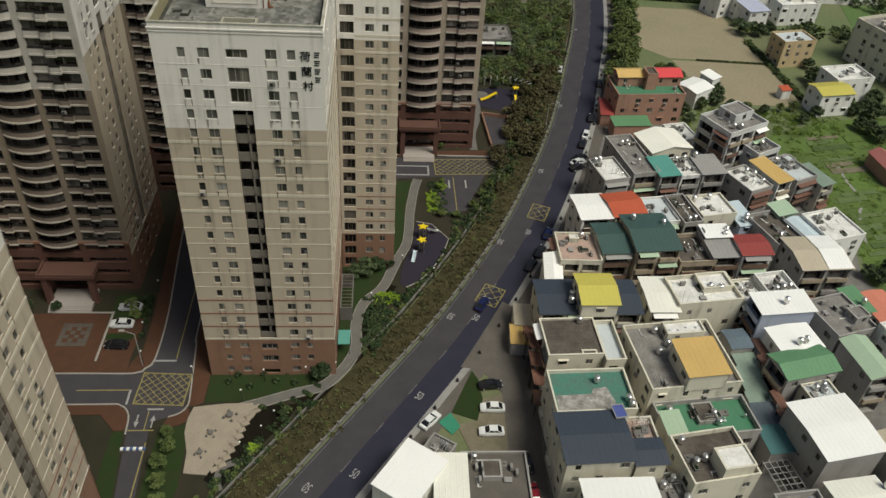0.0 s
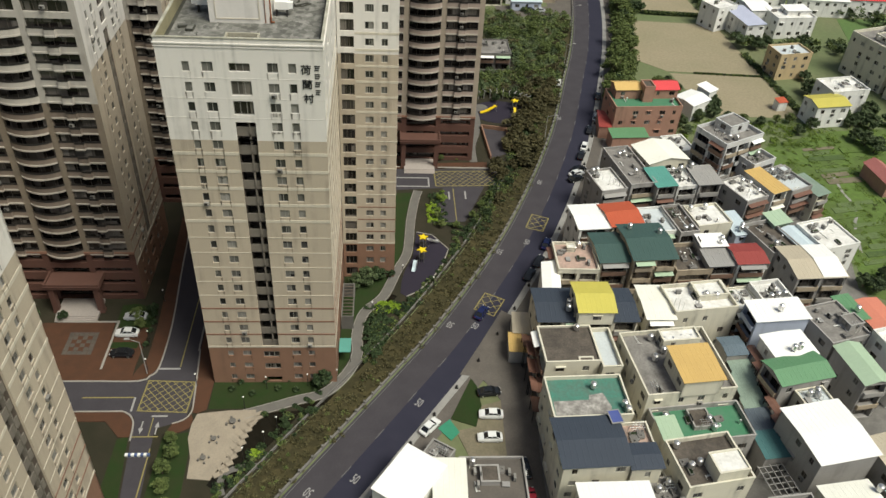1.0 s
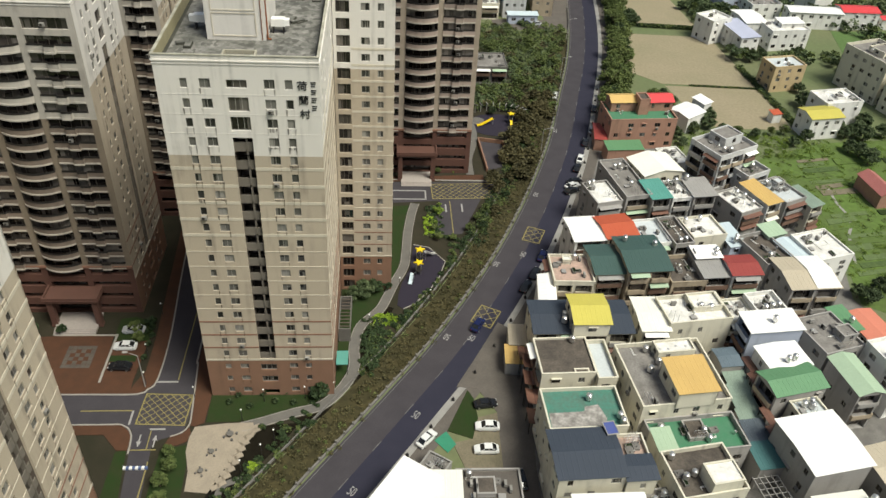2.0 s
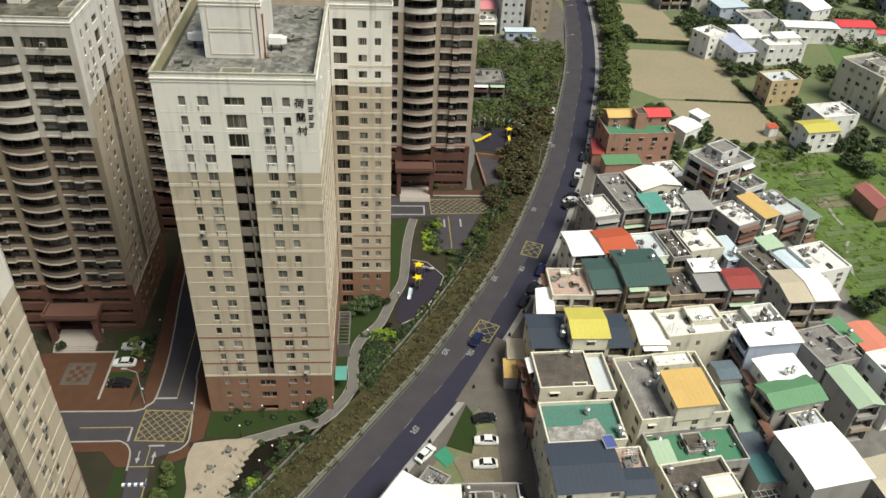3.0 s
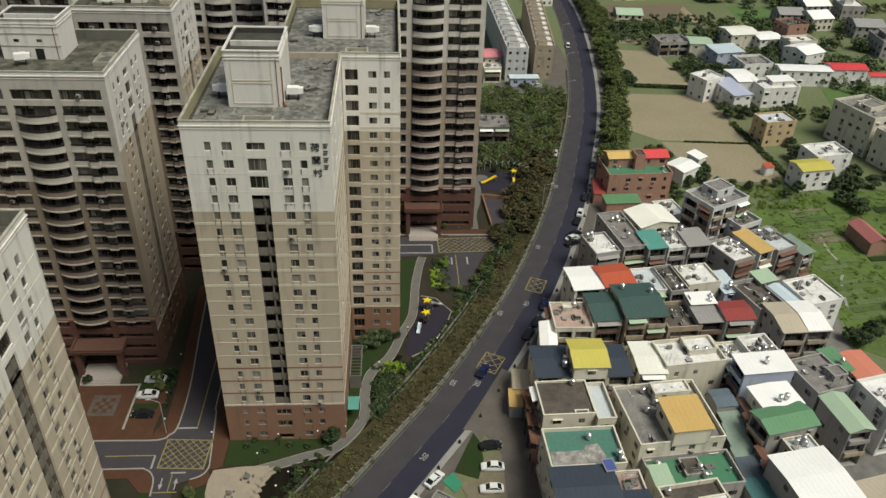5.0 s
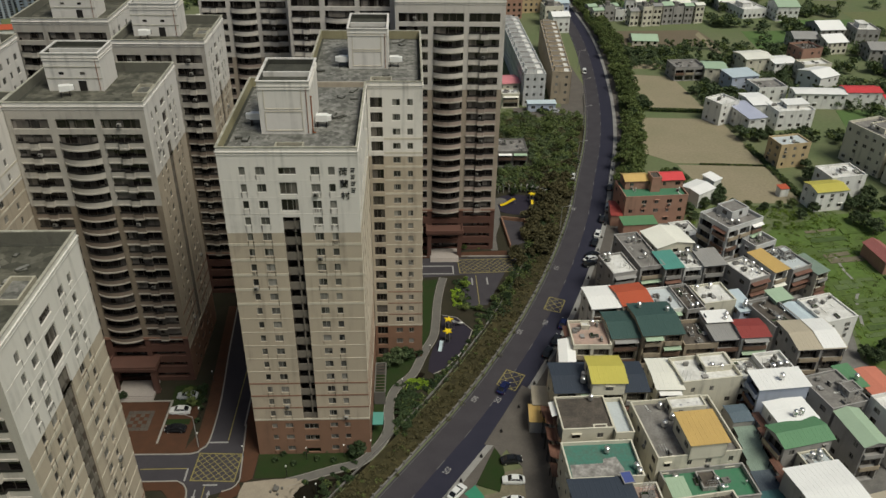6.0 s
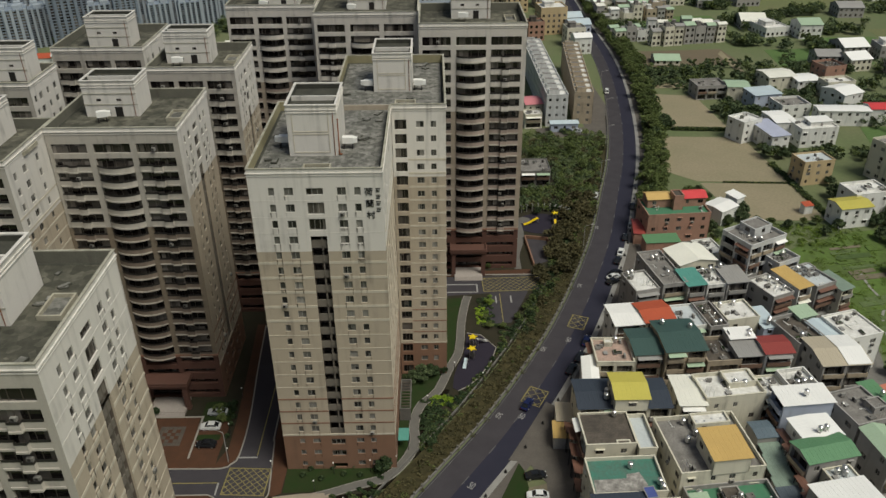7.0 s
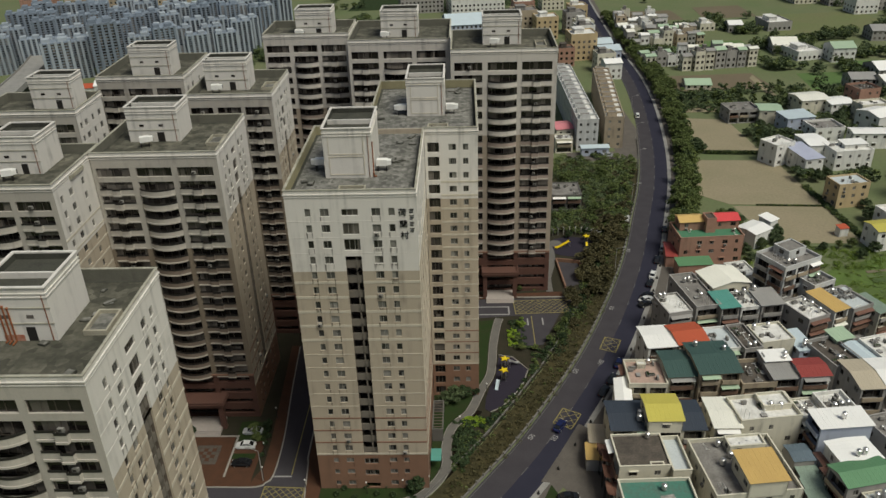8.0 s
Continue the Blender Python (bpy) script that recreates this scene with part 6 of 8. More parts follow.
def metal_roof(w, d, kind, rise, mt, over=0.35):
    """A ribbed sheet roof; gx: ridge along x, gy: ridge along y, mono: falling to the south."""
    b = Build()
    w2, d2, t = w / 2 + over, d / 2 + over, 0.07
    if kind == "gy":
        sides = [((-w2, 0.0), (0.0, rise)), ((0.0, rise), (w2, 0.0))]
    elif kind == "gx":
        sides = [((-d2, 0.0), (0.0, rise)), ((0.0, rise), (d2, 0.0))]
    else:
        sides = [((-d2, 0.0), (d2, rise))]
    run = w2 if kind != "gy" else d2
    n = max(3, int(2 * run / 0.9))
    prof = [(-run, 0.0)]
    for i in range(1, n):
        u = -run + 2 * run * i / n
        prof += [(u - 0.07, 0.0), (u - 0.04, 0.02), (u + 0.04, 0.02), (u + 0.07, 0.0)]
    prof.append((run, 0.0))
    for (a, za), (c, zc) in sides:
        for (u0, e0), (u1, e1) in zip(prof, prof[1:]):
            q = [(u0, a, za + e0), (u1, a, za + e1), (u1, c, zc + e1), (u0, c, zc + e0)]
            if kind == "gy":
                q = [(y, x, z) for x, y, z in reversed(q)]
            b.face(q)
            b.face([(x, y, z - t) for x, y, z in reversed(q)])
    ends = [sides[0][0], sides[-1][1]]
    for v, z in ends:
        for (u0, e0), (u1, e1) in zip(prof, prof[1:]):
            q = [(u0, v, z + e0 - t), (u1, v, z + e1 - t), (u1, v, z + e1), (u0, v, z + e0)]
            b.face(q if kind != "gy" else [(y, x, zz) for x, y, zz in q])
    for u in (-run, run):
        for (a, za), (c, zc) in sides:
            q = [(u, a, za - t), (u, c, zc - t), (u, c, zc), (u, a, za)]
            b.face(q if kind != "gy" else [(y, x, zz) for x, y, zz in q])
    return b.mesh("metal_roof", [mt])


def gable_fill(w, d, kind, rise, mt):
    b = Build()
    w2, d2 = w / 2, d / 2
    if kind == "gy":
        for y in (-d2, d2):
            b.face([(-w2, y, 0), (w2, y, 0), (0, y, rise * 0.97)])
    elif kind == "gx":
        for x in (-w2, w2):
            b.face([(x, -d2, 0), (x, d2, 0), (x, 0, rise * 0.97)])
    else:
        for x in (-w2, w2):
            b.face([(x, -d2, 0), (x, d2, 0), (x, d2, rise * 0.97)])
        b.face([(-w2, d2, 0), (w2, d2, 0), (w2, d2, rise * 0.97), (-w2, d2, rise * 0.97)])
    return b.mesh("gable", [mt])


def facade(parent, org, rz, width, h, storeys, style, wall, rnd, base=0.0):
    """One street or side wall of a house with openings storey by storey."""
    holes, wins = [], []
    sh = h / storeys
    if style == "balcony":
        n = max(1, int(width / 4.2))
        for s in range(storeys):
            for i in range(n):
                a, c = (i + 0.08) * width / n, (i + 0.92) * width / n
                holes.append((a, c, s * sh + (0.15 if s == 0 else 0.25), (s + 1) * sh - 0.5))
        part("wall", wall_mesh("wall", width, 0, h, holes, [wall], 1.1), parent, (*org, base), rz)
        for s in range(storeys):
            for i in range(n):
                a, c = (i + 0.08) * width / n, (i + 0.92) * width / n
                add_window(parent, round(c - a, 1), round(sh - 0.75, 1), local(org, rz, (a + c) / 2, 1.0, base + s * sh + 0.25), rz, 3, True)
                if s:
                    b = Build()
                    b.box(0, c - a, -0.5, -0.38, -0.25, 0.85)
                    b.box(0, c - a, -0.5, 1.1, -0.25, -0.1)
                    b.box(0, 0.1, -0.38, 0.0, -0.1, 0.85)
                    b.box(c - a - 0.1, c - a, -0.38, 0.0, -0.1, 0.85)
                    part("balcony", b.mesh("balcony", [rnd.choice((wall, W_BROWN, W_TAN, W_GREY))]), parent, local(org, rz, a, 0, base + s * sh + 0.25), rz)
                if rnd.random() < 0.38:
                    b = Build()
                    b.face([(-0.1, -1.1, -0.3), (c - a + 0.1, -1.1, -0.3), (c - a + 0.1, 0, 0), (-0.1, 0, 0)])
                    b.face([(-0.1, 0, -0.05), (c - a + 0.1, 0, -0.05), (c - a + 0.1, -1.1, -0.35), (-0.1, -1.1, -0.35)])
                    b.face([(-0.1, -1.1, -0.35), (c - a + 0.1, -1.1, -0.35), (c - a + 0.1, -1.1, -0.3), (-0.1, -1.1, -0.3)])
                    part("awning", b.mesh("awning", [rnd.choice((M_WHITE, M_BROWN, M_LTGREEN, M_SHEET_GREY, M_CREAM, M_BROWN))]), parent, local(org, rz, a, -0.02, base + (s + 1) * sh - 0.45), rz)
        return
    if style == "far":
        n = max(2, int(width / 2.8))
        for s in range(storeys):
            for i in range(n):
                u = (i + 0.5) * width / n
                holes.append((u - 0.55, u + 0.55, s * sh + sh * 0.35, s * sh + sh * 0.35 + 1.15))
        part("wall", wall_mesh("wall", width, 0, h, holes, [wall], 0.2), parent, (*org, base), rz)
        b = Build()
        b.face([(0.1, 0.16, 0.1), (width - 0.1, 0.16, 0.1), (width - 0.1, 0.16, h - 0.1), (0.1, 0.16, h - 0.1)])
        part("glazing", b.mesh("glazing", [GLASS]), parent, (*org, base), rz)
        return
    if style == "windows":
        n = max(1, int(width / 3.4))
        for s in range(storeys):
            for i in range(n):
                if rnd.random() < 0.85:
                    w = rnd.choice((0.9, 1.2, 1.6))
                    u = (i + 0.5) * width / n + rnd.uniform(-0.3, 0.3)
                    if w / 2 + 0.2 < u < width - w / 2 - 0.2:
                        z = s * sh + sh * 0.36
                        holes.append((u - w / 2, u + w / 2, z, z + 1.2))
                        wins.append((u, z, w))
    part("wall", wall_mesh("wall", width, 0, h, holes, [wall], 0.2), parent, (*org, base), rz)
    for u, z, w in wins:
        add_window(parent, w, 1.2, local(org, rz, u, 0.12, base + z), rz, 2, rnd.random() < 0.5)
        if rnd.random() < 0.16:
            b = Build()
            b.box(-w / 2 - 0.15, w / 2 + 0.15, -0.4, 0.0, 0, 0.08)
            part("window_hood", b.mesh("window_hood", [wall]), parent, local(org, rz, u, 0, base + z + 1.3), rz)
        elif rnd.random() < 0.16:
            part("air_conditioner", ac_mesh(), parent, local(org, rz, u, -0.22, base + z - 0.65), rz)


def shell(t, cx, cy, w, d, h, base, storeys, south, west, wall, roof, rnd, east="plain"):
    """Walls and roof of a rectangular block, about a local centre."""
    x0, y0 = cx - w / 2, cy - d / 2
    flat = roof[0] == "flat"
    hw = h - 0.85 if flat else h
    facade(t, (x0, y0), 0, w, hw, storeys, south, wall, rnd, base)
    facade(t, (x0, y0 + d), -90, d, hw, storeys, west, wall, rnd, base)
    b = Build()
    b.prism([(x0 + w - 0.15, y0), (x0 + w, y0), (x0 + w, y0 + d), (x0, y0 + d), (x0, y0 + d - 0.15), (x0 + w - 0.15, y0 + d - 0.15)], 0, hw)
    part("rear_wall", b.mesh("rear_wall", [wall]), t, (0, 0, base))
    z = base + hw
    if flat:
        b = Build()
        b.box(x0 + 0.02, x0 + w - 0.02, y0 + 0.02, y0 + d - 0.02, -0.15, 0.0)
        part("roof", b.mesh("roof", [roof[1]]), t, (0, 0, z))
        b = Build()
        q, ph = 0.2, (roof[2] if len(roof) > 2 else 0.85)
        b.ring(x0, x0 + w, y0, y0 + d, q, 0.0, ph)
        part("parapet", b.mesh("parapet", [wall]), t, (0, 0, z))
        b = Build()
        b.ring(x0 - 0.06, x0 + w + 0.06, y0 - 0.06, y0 + d + 0.06, q + 0.1, ph, ph + 0.07)
        part("coping", b.mesh("coping", [wall]), t, (0, 0, z))
    else:
        kind, mt = roof[0], roof[1]
        rise = roof[2] if len(roof) > 2 else 0.7
        part("metal_roof", metal_roof(w, d, kind, rise, mt), t, (cx, cy, z + 0.05))
        part("gable", gable_fill(w, d, kind, rise, wall), t, (cx, cy, z))
        b = Build()
        b.box(x0 + 0.1, x0 + w - 0.1, y0 + 0.1, y0 + d - 0.1, -0.1, 0.0)
        part("ceiling_slab", b.mesh("ceiling_slab", [wall]), t, (0, 0, z - 0.02))
    return z


def tank_thing():
    t = thing("water_tank", (0, 0, 0), 0, "round stainless steel water tank on a roof", "water tank", "rooftop water tanks")
    b = Build()
    b.tube(0, 0, 0.5, 1.75, 0.62, 0.62, 16, cap=False)
    b.tube(0, 0, 1.75, 2.0, 0.62, 0.3, 16, cap=True)
    for z in (0.8, 1.15, 1.5):
        b.tube(0, 0, z, z + 0.06, 0.65, 0.65, 16, cap=False)
    part("drum", b.mesh("drum", [STEEL]), t)
    b = Build()
    b.tube(0, 0, 2.0, 2.1, 0.28, 0.25, 12)
    part("lid", b.mesh("lid", [STEEL]), t)
    b = Build()
    b.rod((0, 0, 0), (0, 0, 0.55), 0.05, 0.05, 5)
    leg = b.mesh("leg", [DARK_METAL])
    for a in range(4):
        part("leg", leg, t, (0.5 * math.cos(a * 1.571 + 0.785), 0.5 * math.sin(a * 1.571 + 0.785), 0))
    return t


TANK = tank_thing()
tank_first = [True]


def put_tank(x, y, z, s=1.0):
    m = pose(x, y, z, 0, 0, (x * 37 + y * 11) % 90) @ Matrix.Scale(s, 4)
    if tank_first[0]:
        tank_first[0] = False
        TANK.matrix_basis = m
    else:
        copy_thing(TANK, m)


def roof_fittings():
    """Small fittings on flat roofs: condensers, vent cowls, hatches, pipe runs, basins and frames."""
    if "fittings" in MESHES:
        return MESHES["fittings"]
    out = []
    b = Build()
    b.box(-0.5, 0.5, -0.22, 0.22, 0.2, 0.95)
    b.box(-0.45, 0.45, -0.2, 0.2, 0.0, 0.2, 1)
    b.box(-0.42, 0.12, -0.24, -0.22, 0.28, 0.88, 1)
    out.append(("condenser", b.mesh("condenser", [AC_GREY, DARK_METAL])))
    b = Build()
    b.tube(0, 0, 0, 0.8, 0.12, 0.12, 10)
    b.tube(0, 0, 0.8, 1.0, 0.26, 0.2, 10)
    b.tube(0, 0, 1.0, 1.12, 0.2, 0.05, 10)
    out.append(("vent_cowl", b.mesh("vent_cowl", [STEEL])))
    b = Build()
    b.ring(-0.6, 0.6, -0.45, 0.45, 0.1, 0, 0.3)
    b.box(-0.62, 0.62, -0.47, 0.47, 0.3, 0.36, 1)
    out.append(("roof_hatch", b.mesh("roof_hatch", [CONCRETE_DARK, M_SHEET_GREY])))
    b = Build()
    for y in (0.0, 0.18):
        b.rod((-1.0, y, 0.12), (0.8, y, 0.12), 0.05, 0.05, 6)
        b.rod((0.8, y, 0.12), (0.8, y + 0.5, 0.12), 0.05, 0.05, 6)
    for x in (-0.8, 0.4):
        b.box(x - 0.06, x + 0.06, -0.1, 0.28, 0, 0.08, 1)
    out.append(("pipe_run", b.mesh("pipe_run", [WHITE_METAL, CONCRETE_DARK])))
    b = Build()
    b.ring(-0.8, 0.8, -0.35, 0.35, 0.12, 0, 0.45)
    b.box(-0.68, 0.68, -0.23, 0.23, 0, 0.36, 1)
    for i in range(26):
        a, q = i * 2.4, 0.2 + 0.02 * (i % 7)
        x, y = (i / 26 - 0.5) * 1.2, 0.14 * math.sin(a)
        b.face([(x - q, y, 0.38), (x, y - q * 0.6, 0.5 + 0.02 * (i % 9)), (x + q, y, 0.42), (x, y + q * 0.6, 0.46)], 2)
    out.append(("plant_bed", b.mesh("plant_bed", [CONCRETE_DARK, SOIL, LEAF_DARK])))
    b = Build()
    for x, y in ((-0.8, -0.5), (0.8, -0.5), (-0.8, 0.5), (0.8, 0.5)):
        b.box(x - 0.03, x + 0.03, y - 0.03, y + 0.03, 0, 1.6)
    for y in (-0.5, 0.0, 0.5):
        b.rod((-0.9, y, 1.6), (0.9, y, 1.6), 0.03, 0.03, 5)
    out.append(("drying_rack", b.mesh("drying_rack", [STEEL])))
    b = Build()
    b.box(-0.7, 0.7, -0.5, 0.5, 0, 0.5)
    b.box(-0.78, 0.78, -0.58, 0.58, 0.5, 0.58, 1)
    b.tube(0.35, 0, 0.58, 0.9, 0.1, 0.1, 8, 1)
    out.append(("plinth", b.mesh("plinth", [W_GREY, CONCRETE_DARK])))
    MESHES["fittings"] = out
    return out


house_seed = [100]


def house(x, y, w, d, h, rz, label, wall, roof, south="windows", west="windows", rooms=(), tanks=(), storeys=0, category="house", group="town houses", bare=False):
    """A town house about (x, y); rooms: (dx, dy, w, d, h, roof, south) on the roof; tanks: (dx, dy) on the roof."""
    house_seed[0] += 1
    rnd = random.Random(house_seed[0])
    t = thing("house", (x, y, 0), rz, label, category, group)
    z = shell(t, 0, 0, w, d, h, 0.0, storeys or max(1, round(h / 3.2)), south, west, wall, roof, rnd)
    for dx, dy, rw, rd, rh, rroof, rs in rooms:
        shell(t, dx, dy, rw, rd, rh, z, 1, rs, "windows", wall, rroof, rnd)
    if roof[0] == "flat" and w > 4 and not bare:
        for i in range(rnd.randint(5, 11)):
            u, v = rnd.uniform(-w / 2 + 1.1, w / 2 - 1.1), rnd.uniform(-d / 2 + 1.1, d / 2 - 1.1)
            nm, me = rnd.choice(roof_fittings())
            part(nm, me, t, (u, v, z + 0.002), rnd.choice((0, 90, 180, 270)) + rnd.uniform(-4, 4))
    for dx, dy in tanks:
        a = radians(rz)
        put_tank(x + dx * math.cos(a) - dy * math.sin(a), y + dx * math.sin(a) + dy * math.cos(a), z + (0.3 if roof[0] != "flat" else 0), 0.9)
    return t


def shed(x, y, w, d, h, rz, label, mt, wall=None, kind="gx", rise=0.4):
    """A light sheet roof on posts or thin walls."""
    t = thing("shed", (x, y, 0), rz, label, "shed", "sheds")
    part("metal_roof", metal_roof(w, d, kind, rise, mt, 0.1), t, (0, 0, h))
    if wall:
        b = Build()
        b.box(-w / 2 + 0.1, w / 2 - 0.1, -d / 2 + 0.1, d / 2 - 0.1, 0, h - 0.1)
        part("wall", b.mesh("wall", [wall]), t)
    else:
        for sx in (-1, 1):
            for sy in (-1, 1):
                b = Build()
                b.box(-0.06, 0.06, -0.06, 0.06, 0, h)
                part("post", b.mesh("post", [DARK_METAL]), t, (sx * (w / 2 - 0.15), sy * (d / 2 - 0.15), 0))
    return t


# ---- the row houses by the side street ----
house(68.6, 10.1, 18.9, 9.0, 10.1, 0.1, "house under a navy sheet roof with a yellow roof room", W_CREAM, ("gx", M_NAVY, 0.6), "balcony", "windows", [(0.9, -1.4, 6.7, 8.1, 3.2, ("gx", M_YELLOW, 0.9), "windows")], [(-3.6, -2.2), (-3.2, -0.5)])
house(63.6, -0.3, 9.9, 9.0, 10.8, 2.0, "old house with a stained brown concrete roof", W_CREAM, ("flat", F_BROWN, 0.35), "windows", "balcony", [(2.4, -3.9, 2.6, 1.1, 1.0, ("flat", F_BROWN, 0.1), "plain")], [(2.2, 3.5)], bare=True)
house(70.4, -0.9, 3.6, 9.6, 10.0, 3.0, "narrow cream house with a white walled terrace", W_CREAM, ("flat", F_PALE), "windows", "plain", bare=True)
house(64.5, -13.0, 13.3, 8.8, 11.0, 2.3, "cream house with a teal coated roof worn to grey", W_CREAM, ("flat", F_TEAL, 0.7), "windows", "windows", [], [(1.4, 2.0), (5.7, -2.2), (5.9, -3.4)], bare=True)
pt = thing("worn_roof_patch", (63.8, -14.6, 10.12), 1.5, "peeling grey patch on the teal roof", "roof patch", kind="structure")
b = Build()
b.prism([(-5.3, -2.9), (3.6, -3.0), (4.4, -0.4), (3.6, 2.6), (1.2, 2.2), (0.9, 1.2), (-5.2, 1.0)], 0, 0.05)
part("patch", b.mesh("patch", [F_WORN]), pt)
house(62.8, -23.0, 10.6, 9.2, 11.6, 2.5, "cream house under a wide navy sheet roof", W_CREAM, ("gx", M_NAVY, 0.5), "windows", "windows")
house(70.8, -25.4, 4.8, 4.4, 10.9, 2.5, "lower block under navy roof sheets", W_CREAM, ("gx", M_NAVY, 0.3), "windows", "windows")
bt = thing("tarpaulin", (67.6, -18.6, 11.75), 8, "deep blue tarpaulin laid over a roof corner", "tarpaulin")
b = Build()
b.box(-0.95, 0.95, -1.25, 1.25, 0.35, 0.42)
b.ring(-1.05, 1.05, -1.35, 1.35, 0.16, 0.3, 0.5, 1)
part("cloth", b.mesh("cloth", [material("faded_blue_cloth", (0.06, 0.085, 0.27), 0.7, second=(0.10, 0.12, 0.28), scale=0.8), M_SHEET_GREY]), bt)
house(70.9, -20.7, 4.6, 4.6, 10.6, 3.0, "small house with a tan walled terrace", W_CREAM, ("flat", F_PINK, 0.7), "windows", "windows", [], [])
house(65.1, -33.1, 10.8, 6.9, 10.0, 0.6, "house under two white roof sheets with a red seam", W_CREAM, ("gx", M_WHITE, 0.4), "windows", "windows")
house(74.2, -30.7, 5.2, 7.7, 7.8, 5.7, "low house with a dark grey roof and steel tanks", W_GREY, ("flat", F_GREY, 0.5), "windows", "windows", [], [(-1.2, 1.7), (0.8, 2.6), (1.6, -0.9)])
house(81.8, -5.3, 16.1, 14.9, 11.3, 6.0, "large cream house with an orange roof room", W_CREAM, ("flat", F_GREY), "windows", "windows", [(1.2, -3.9, 7.0, 7.6, 3.7, ("mono", M_ORANGE, 0.5), "plain"), (2.2, 4.8, 7.1, 3.1, 2.6, ("flat", F_WHITE, 0.4), "windows")], [(-1.4, 2.5), (0.6, 2.0), (2.6, 2.2), (4.3, 1.9), (5.3, 2.5), (-2.6, 5.8)])
house(83.7, -16.4, 16.1, 7.5, 7.8, 5.9, "lower house with a green coated courtyard roof", W_GREY, ("flat", F_GREEN, 1.0), "windows", "windows", [(0.2, 1.0, 3.5, 3.9, 1.5, ("flat", F_BROWN, 0.2), "plain")], [(1.6, 0.7), (1.8, -1.2), (-5.7, 2.1)])
for x, y in ((80.7, -0.8), (82.3, -0.8), (83.9, -0.1), (85.7, -0.1), (78.1, -4.9)):
    put_tank(x, y, 10.45, 0.95)
shed(77.1, -19.0, 3.4, 5.1, 9.2, 5.8, "light green sheet lean-to over a terrace", M_LTGREEN, W_CREAM, "mono")
house(81.0, -26.1, 10.9, 8.9, 11.0, 8.8, "cream house with a brown flat roof and stair tower", W_CREAM, ("flat", F_BROWN), "windows", "windows", [(1.7, -2.2, 5.1, 3.9, 3.5, ("flat", F_WHITE, 0.2), "plain")], [(-4.0, 3.4), (-3.4, -0.7), (-1.8, -0.3)])
house(82.7, 11.0, 5.3, 9.4, 10.0, 0.1, "narrow house under cream roof sheets", W_CREAM, ("gx", M_CREAM, 0.4), "balcony", "windows")
house(91.4, 11.8, 12.9, 7.8, 11.0, 7.3, "white house with bright roof terraces", W_CREAM, ("flat", F_WHITE), "windows", "windows", [(2.7, 1.4, 6.1, 4.3, 1.7, ("flat", F_WHITE, 0.5), "plain")], [(3.5, -0.3), (1.6, 0.3)])
house(100.5, 12.5, 5.6, 6.3, 10.3, 7.3, "small cream house with a pale flat roof", W_CREAM, ("flat", F_WHITE, 0.4), "balcony", "windows")
house(106.5, 13.5, 6.4, 5.7, 11.1, 9.4, "white house with a stepped white roof", W_WHITE, ("flat", F_WHITE), "balcony", "windows", [], [(0.6, -1.5), (-1.0, -1.7), (2.1, -1.4)])
house(105.0, 7.0, 10.6, 5.3, 11.7, 5.2, "pale blue walled house under a white roof", W_BLUE, ("mono", M_WHITE, 0.25), "plain", "balcony", [], [(0.2, -0.5)])
house(104.4, -0.9, 8.1, 5.7, 10.5, 9.2, "house under white ribbed roof sheets", W_WHITE, ("gy", M_WHITE, 0.3), "windows", "windows", [], [(-0.4, -1.9), (1.0, -1.7)])
house(103.6, -7.0, 10.4, 5.8, 10.6, 12.2, "house under a green sheet roof", W_GREY, ("gx", M_GREEN, 0.9), "windows", "balcony")
house(105.2, -12.0, 5.6, 4.2, 9.3, 11.1, "terrace house with a pale blue roof and twin tanks", W_CREAM, ("flat", F_PALE, 0.4), "windows", "windows", [], [(-0.8, 0.7), (0.4, 0.0), (0.9, 1.0)])
house(103.0, -20.9, 10.6, 11.2, 10.8, 10.0, "grey house under a huge white sheet roof", W_GREY, ("gx", M_WHITE, 0.4), "plain", "windows")
house(116.8, -5.0, 5.0, 9.4, 9.6, 8.2, "grey house under light green roof sheets", W_GREY, ("gy", M_LTGREEN, 0.9), "balcony", "windows", [], [])
house(116.4, 5.7, 9.0, 9.9, 10.4, 15.4, "bare concrete house with a dirty roof", W_GREY, ("flat", F_GREY, 0.5), "windows", "windows", [(2.5, -1.4, 3.3, 3.0, 2.3, ("flat", F_GREY, 0.2), "windows")], [])
house(126.7, -1.7, 7.9, 9.6, 11.3, 13.4, "white house with rooftop tanks", W_WHITE, ("flat", F_WHITE), "balcony", "windows", [], [(-1.9, 0.9), (-1.1, -2.3)])
house(127.5, 9.3, 6.3, 8.7, 8.2, 11.4, "house under a salmon sheet roof", W_CREAM, ("gy", M_SALMON, 0.5), "windows", "windows")
house(122.6, 11.0, 3.6, 6.6, 8.5, 13.4, "narrow house under a green roof with a tank", W_GREY, ("mono", M_GREEN, 0.4), "windows", "windows", [], [(0.2, -1.4)])
house(101.7, -33.2, 8.3, 6.1, 9.6, 6.8, "house under cream roof sheets", W_CREAM, ("gx", M_CREAM, 0.4), "windows", "windows", [], [(4.5, 0.9)])
house(114.9, -23.8, 8.3, 8.8, 7.9, 13.0, "house under a brownish weathered sheet roof", W_GREY, ("gx", M_BEIGE, 0.7), "windows", "windows")
house(113.2, -34.1, 9.4, 7.0, 9.4, 10.8, "house under a pale teal sheet roof", W_GREY, ("gx", M_PALEBLUE, 0.5), "windows", "windows", [], [(-1.0, 1.7)])
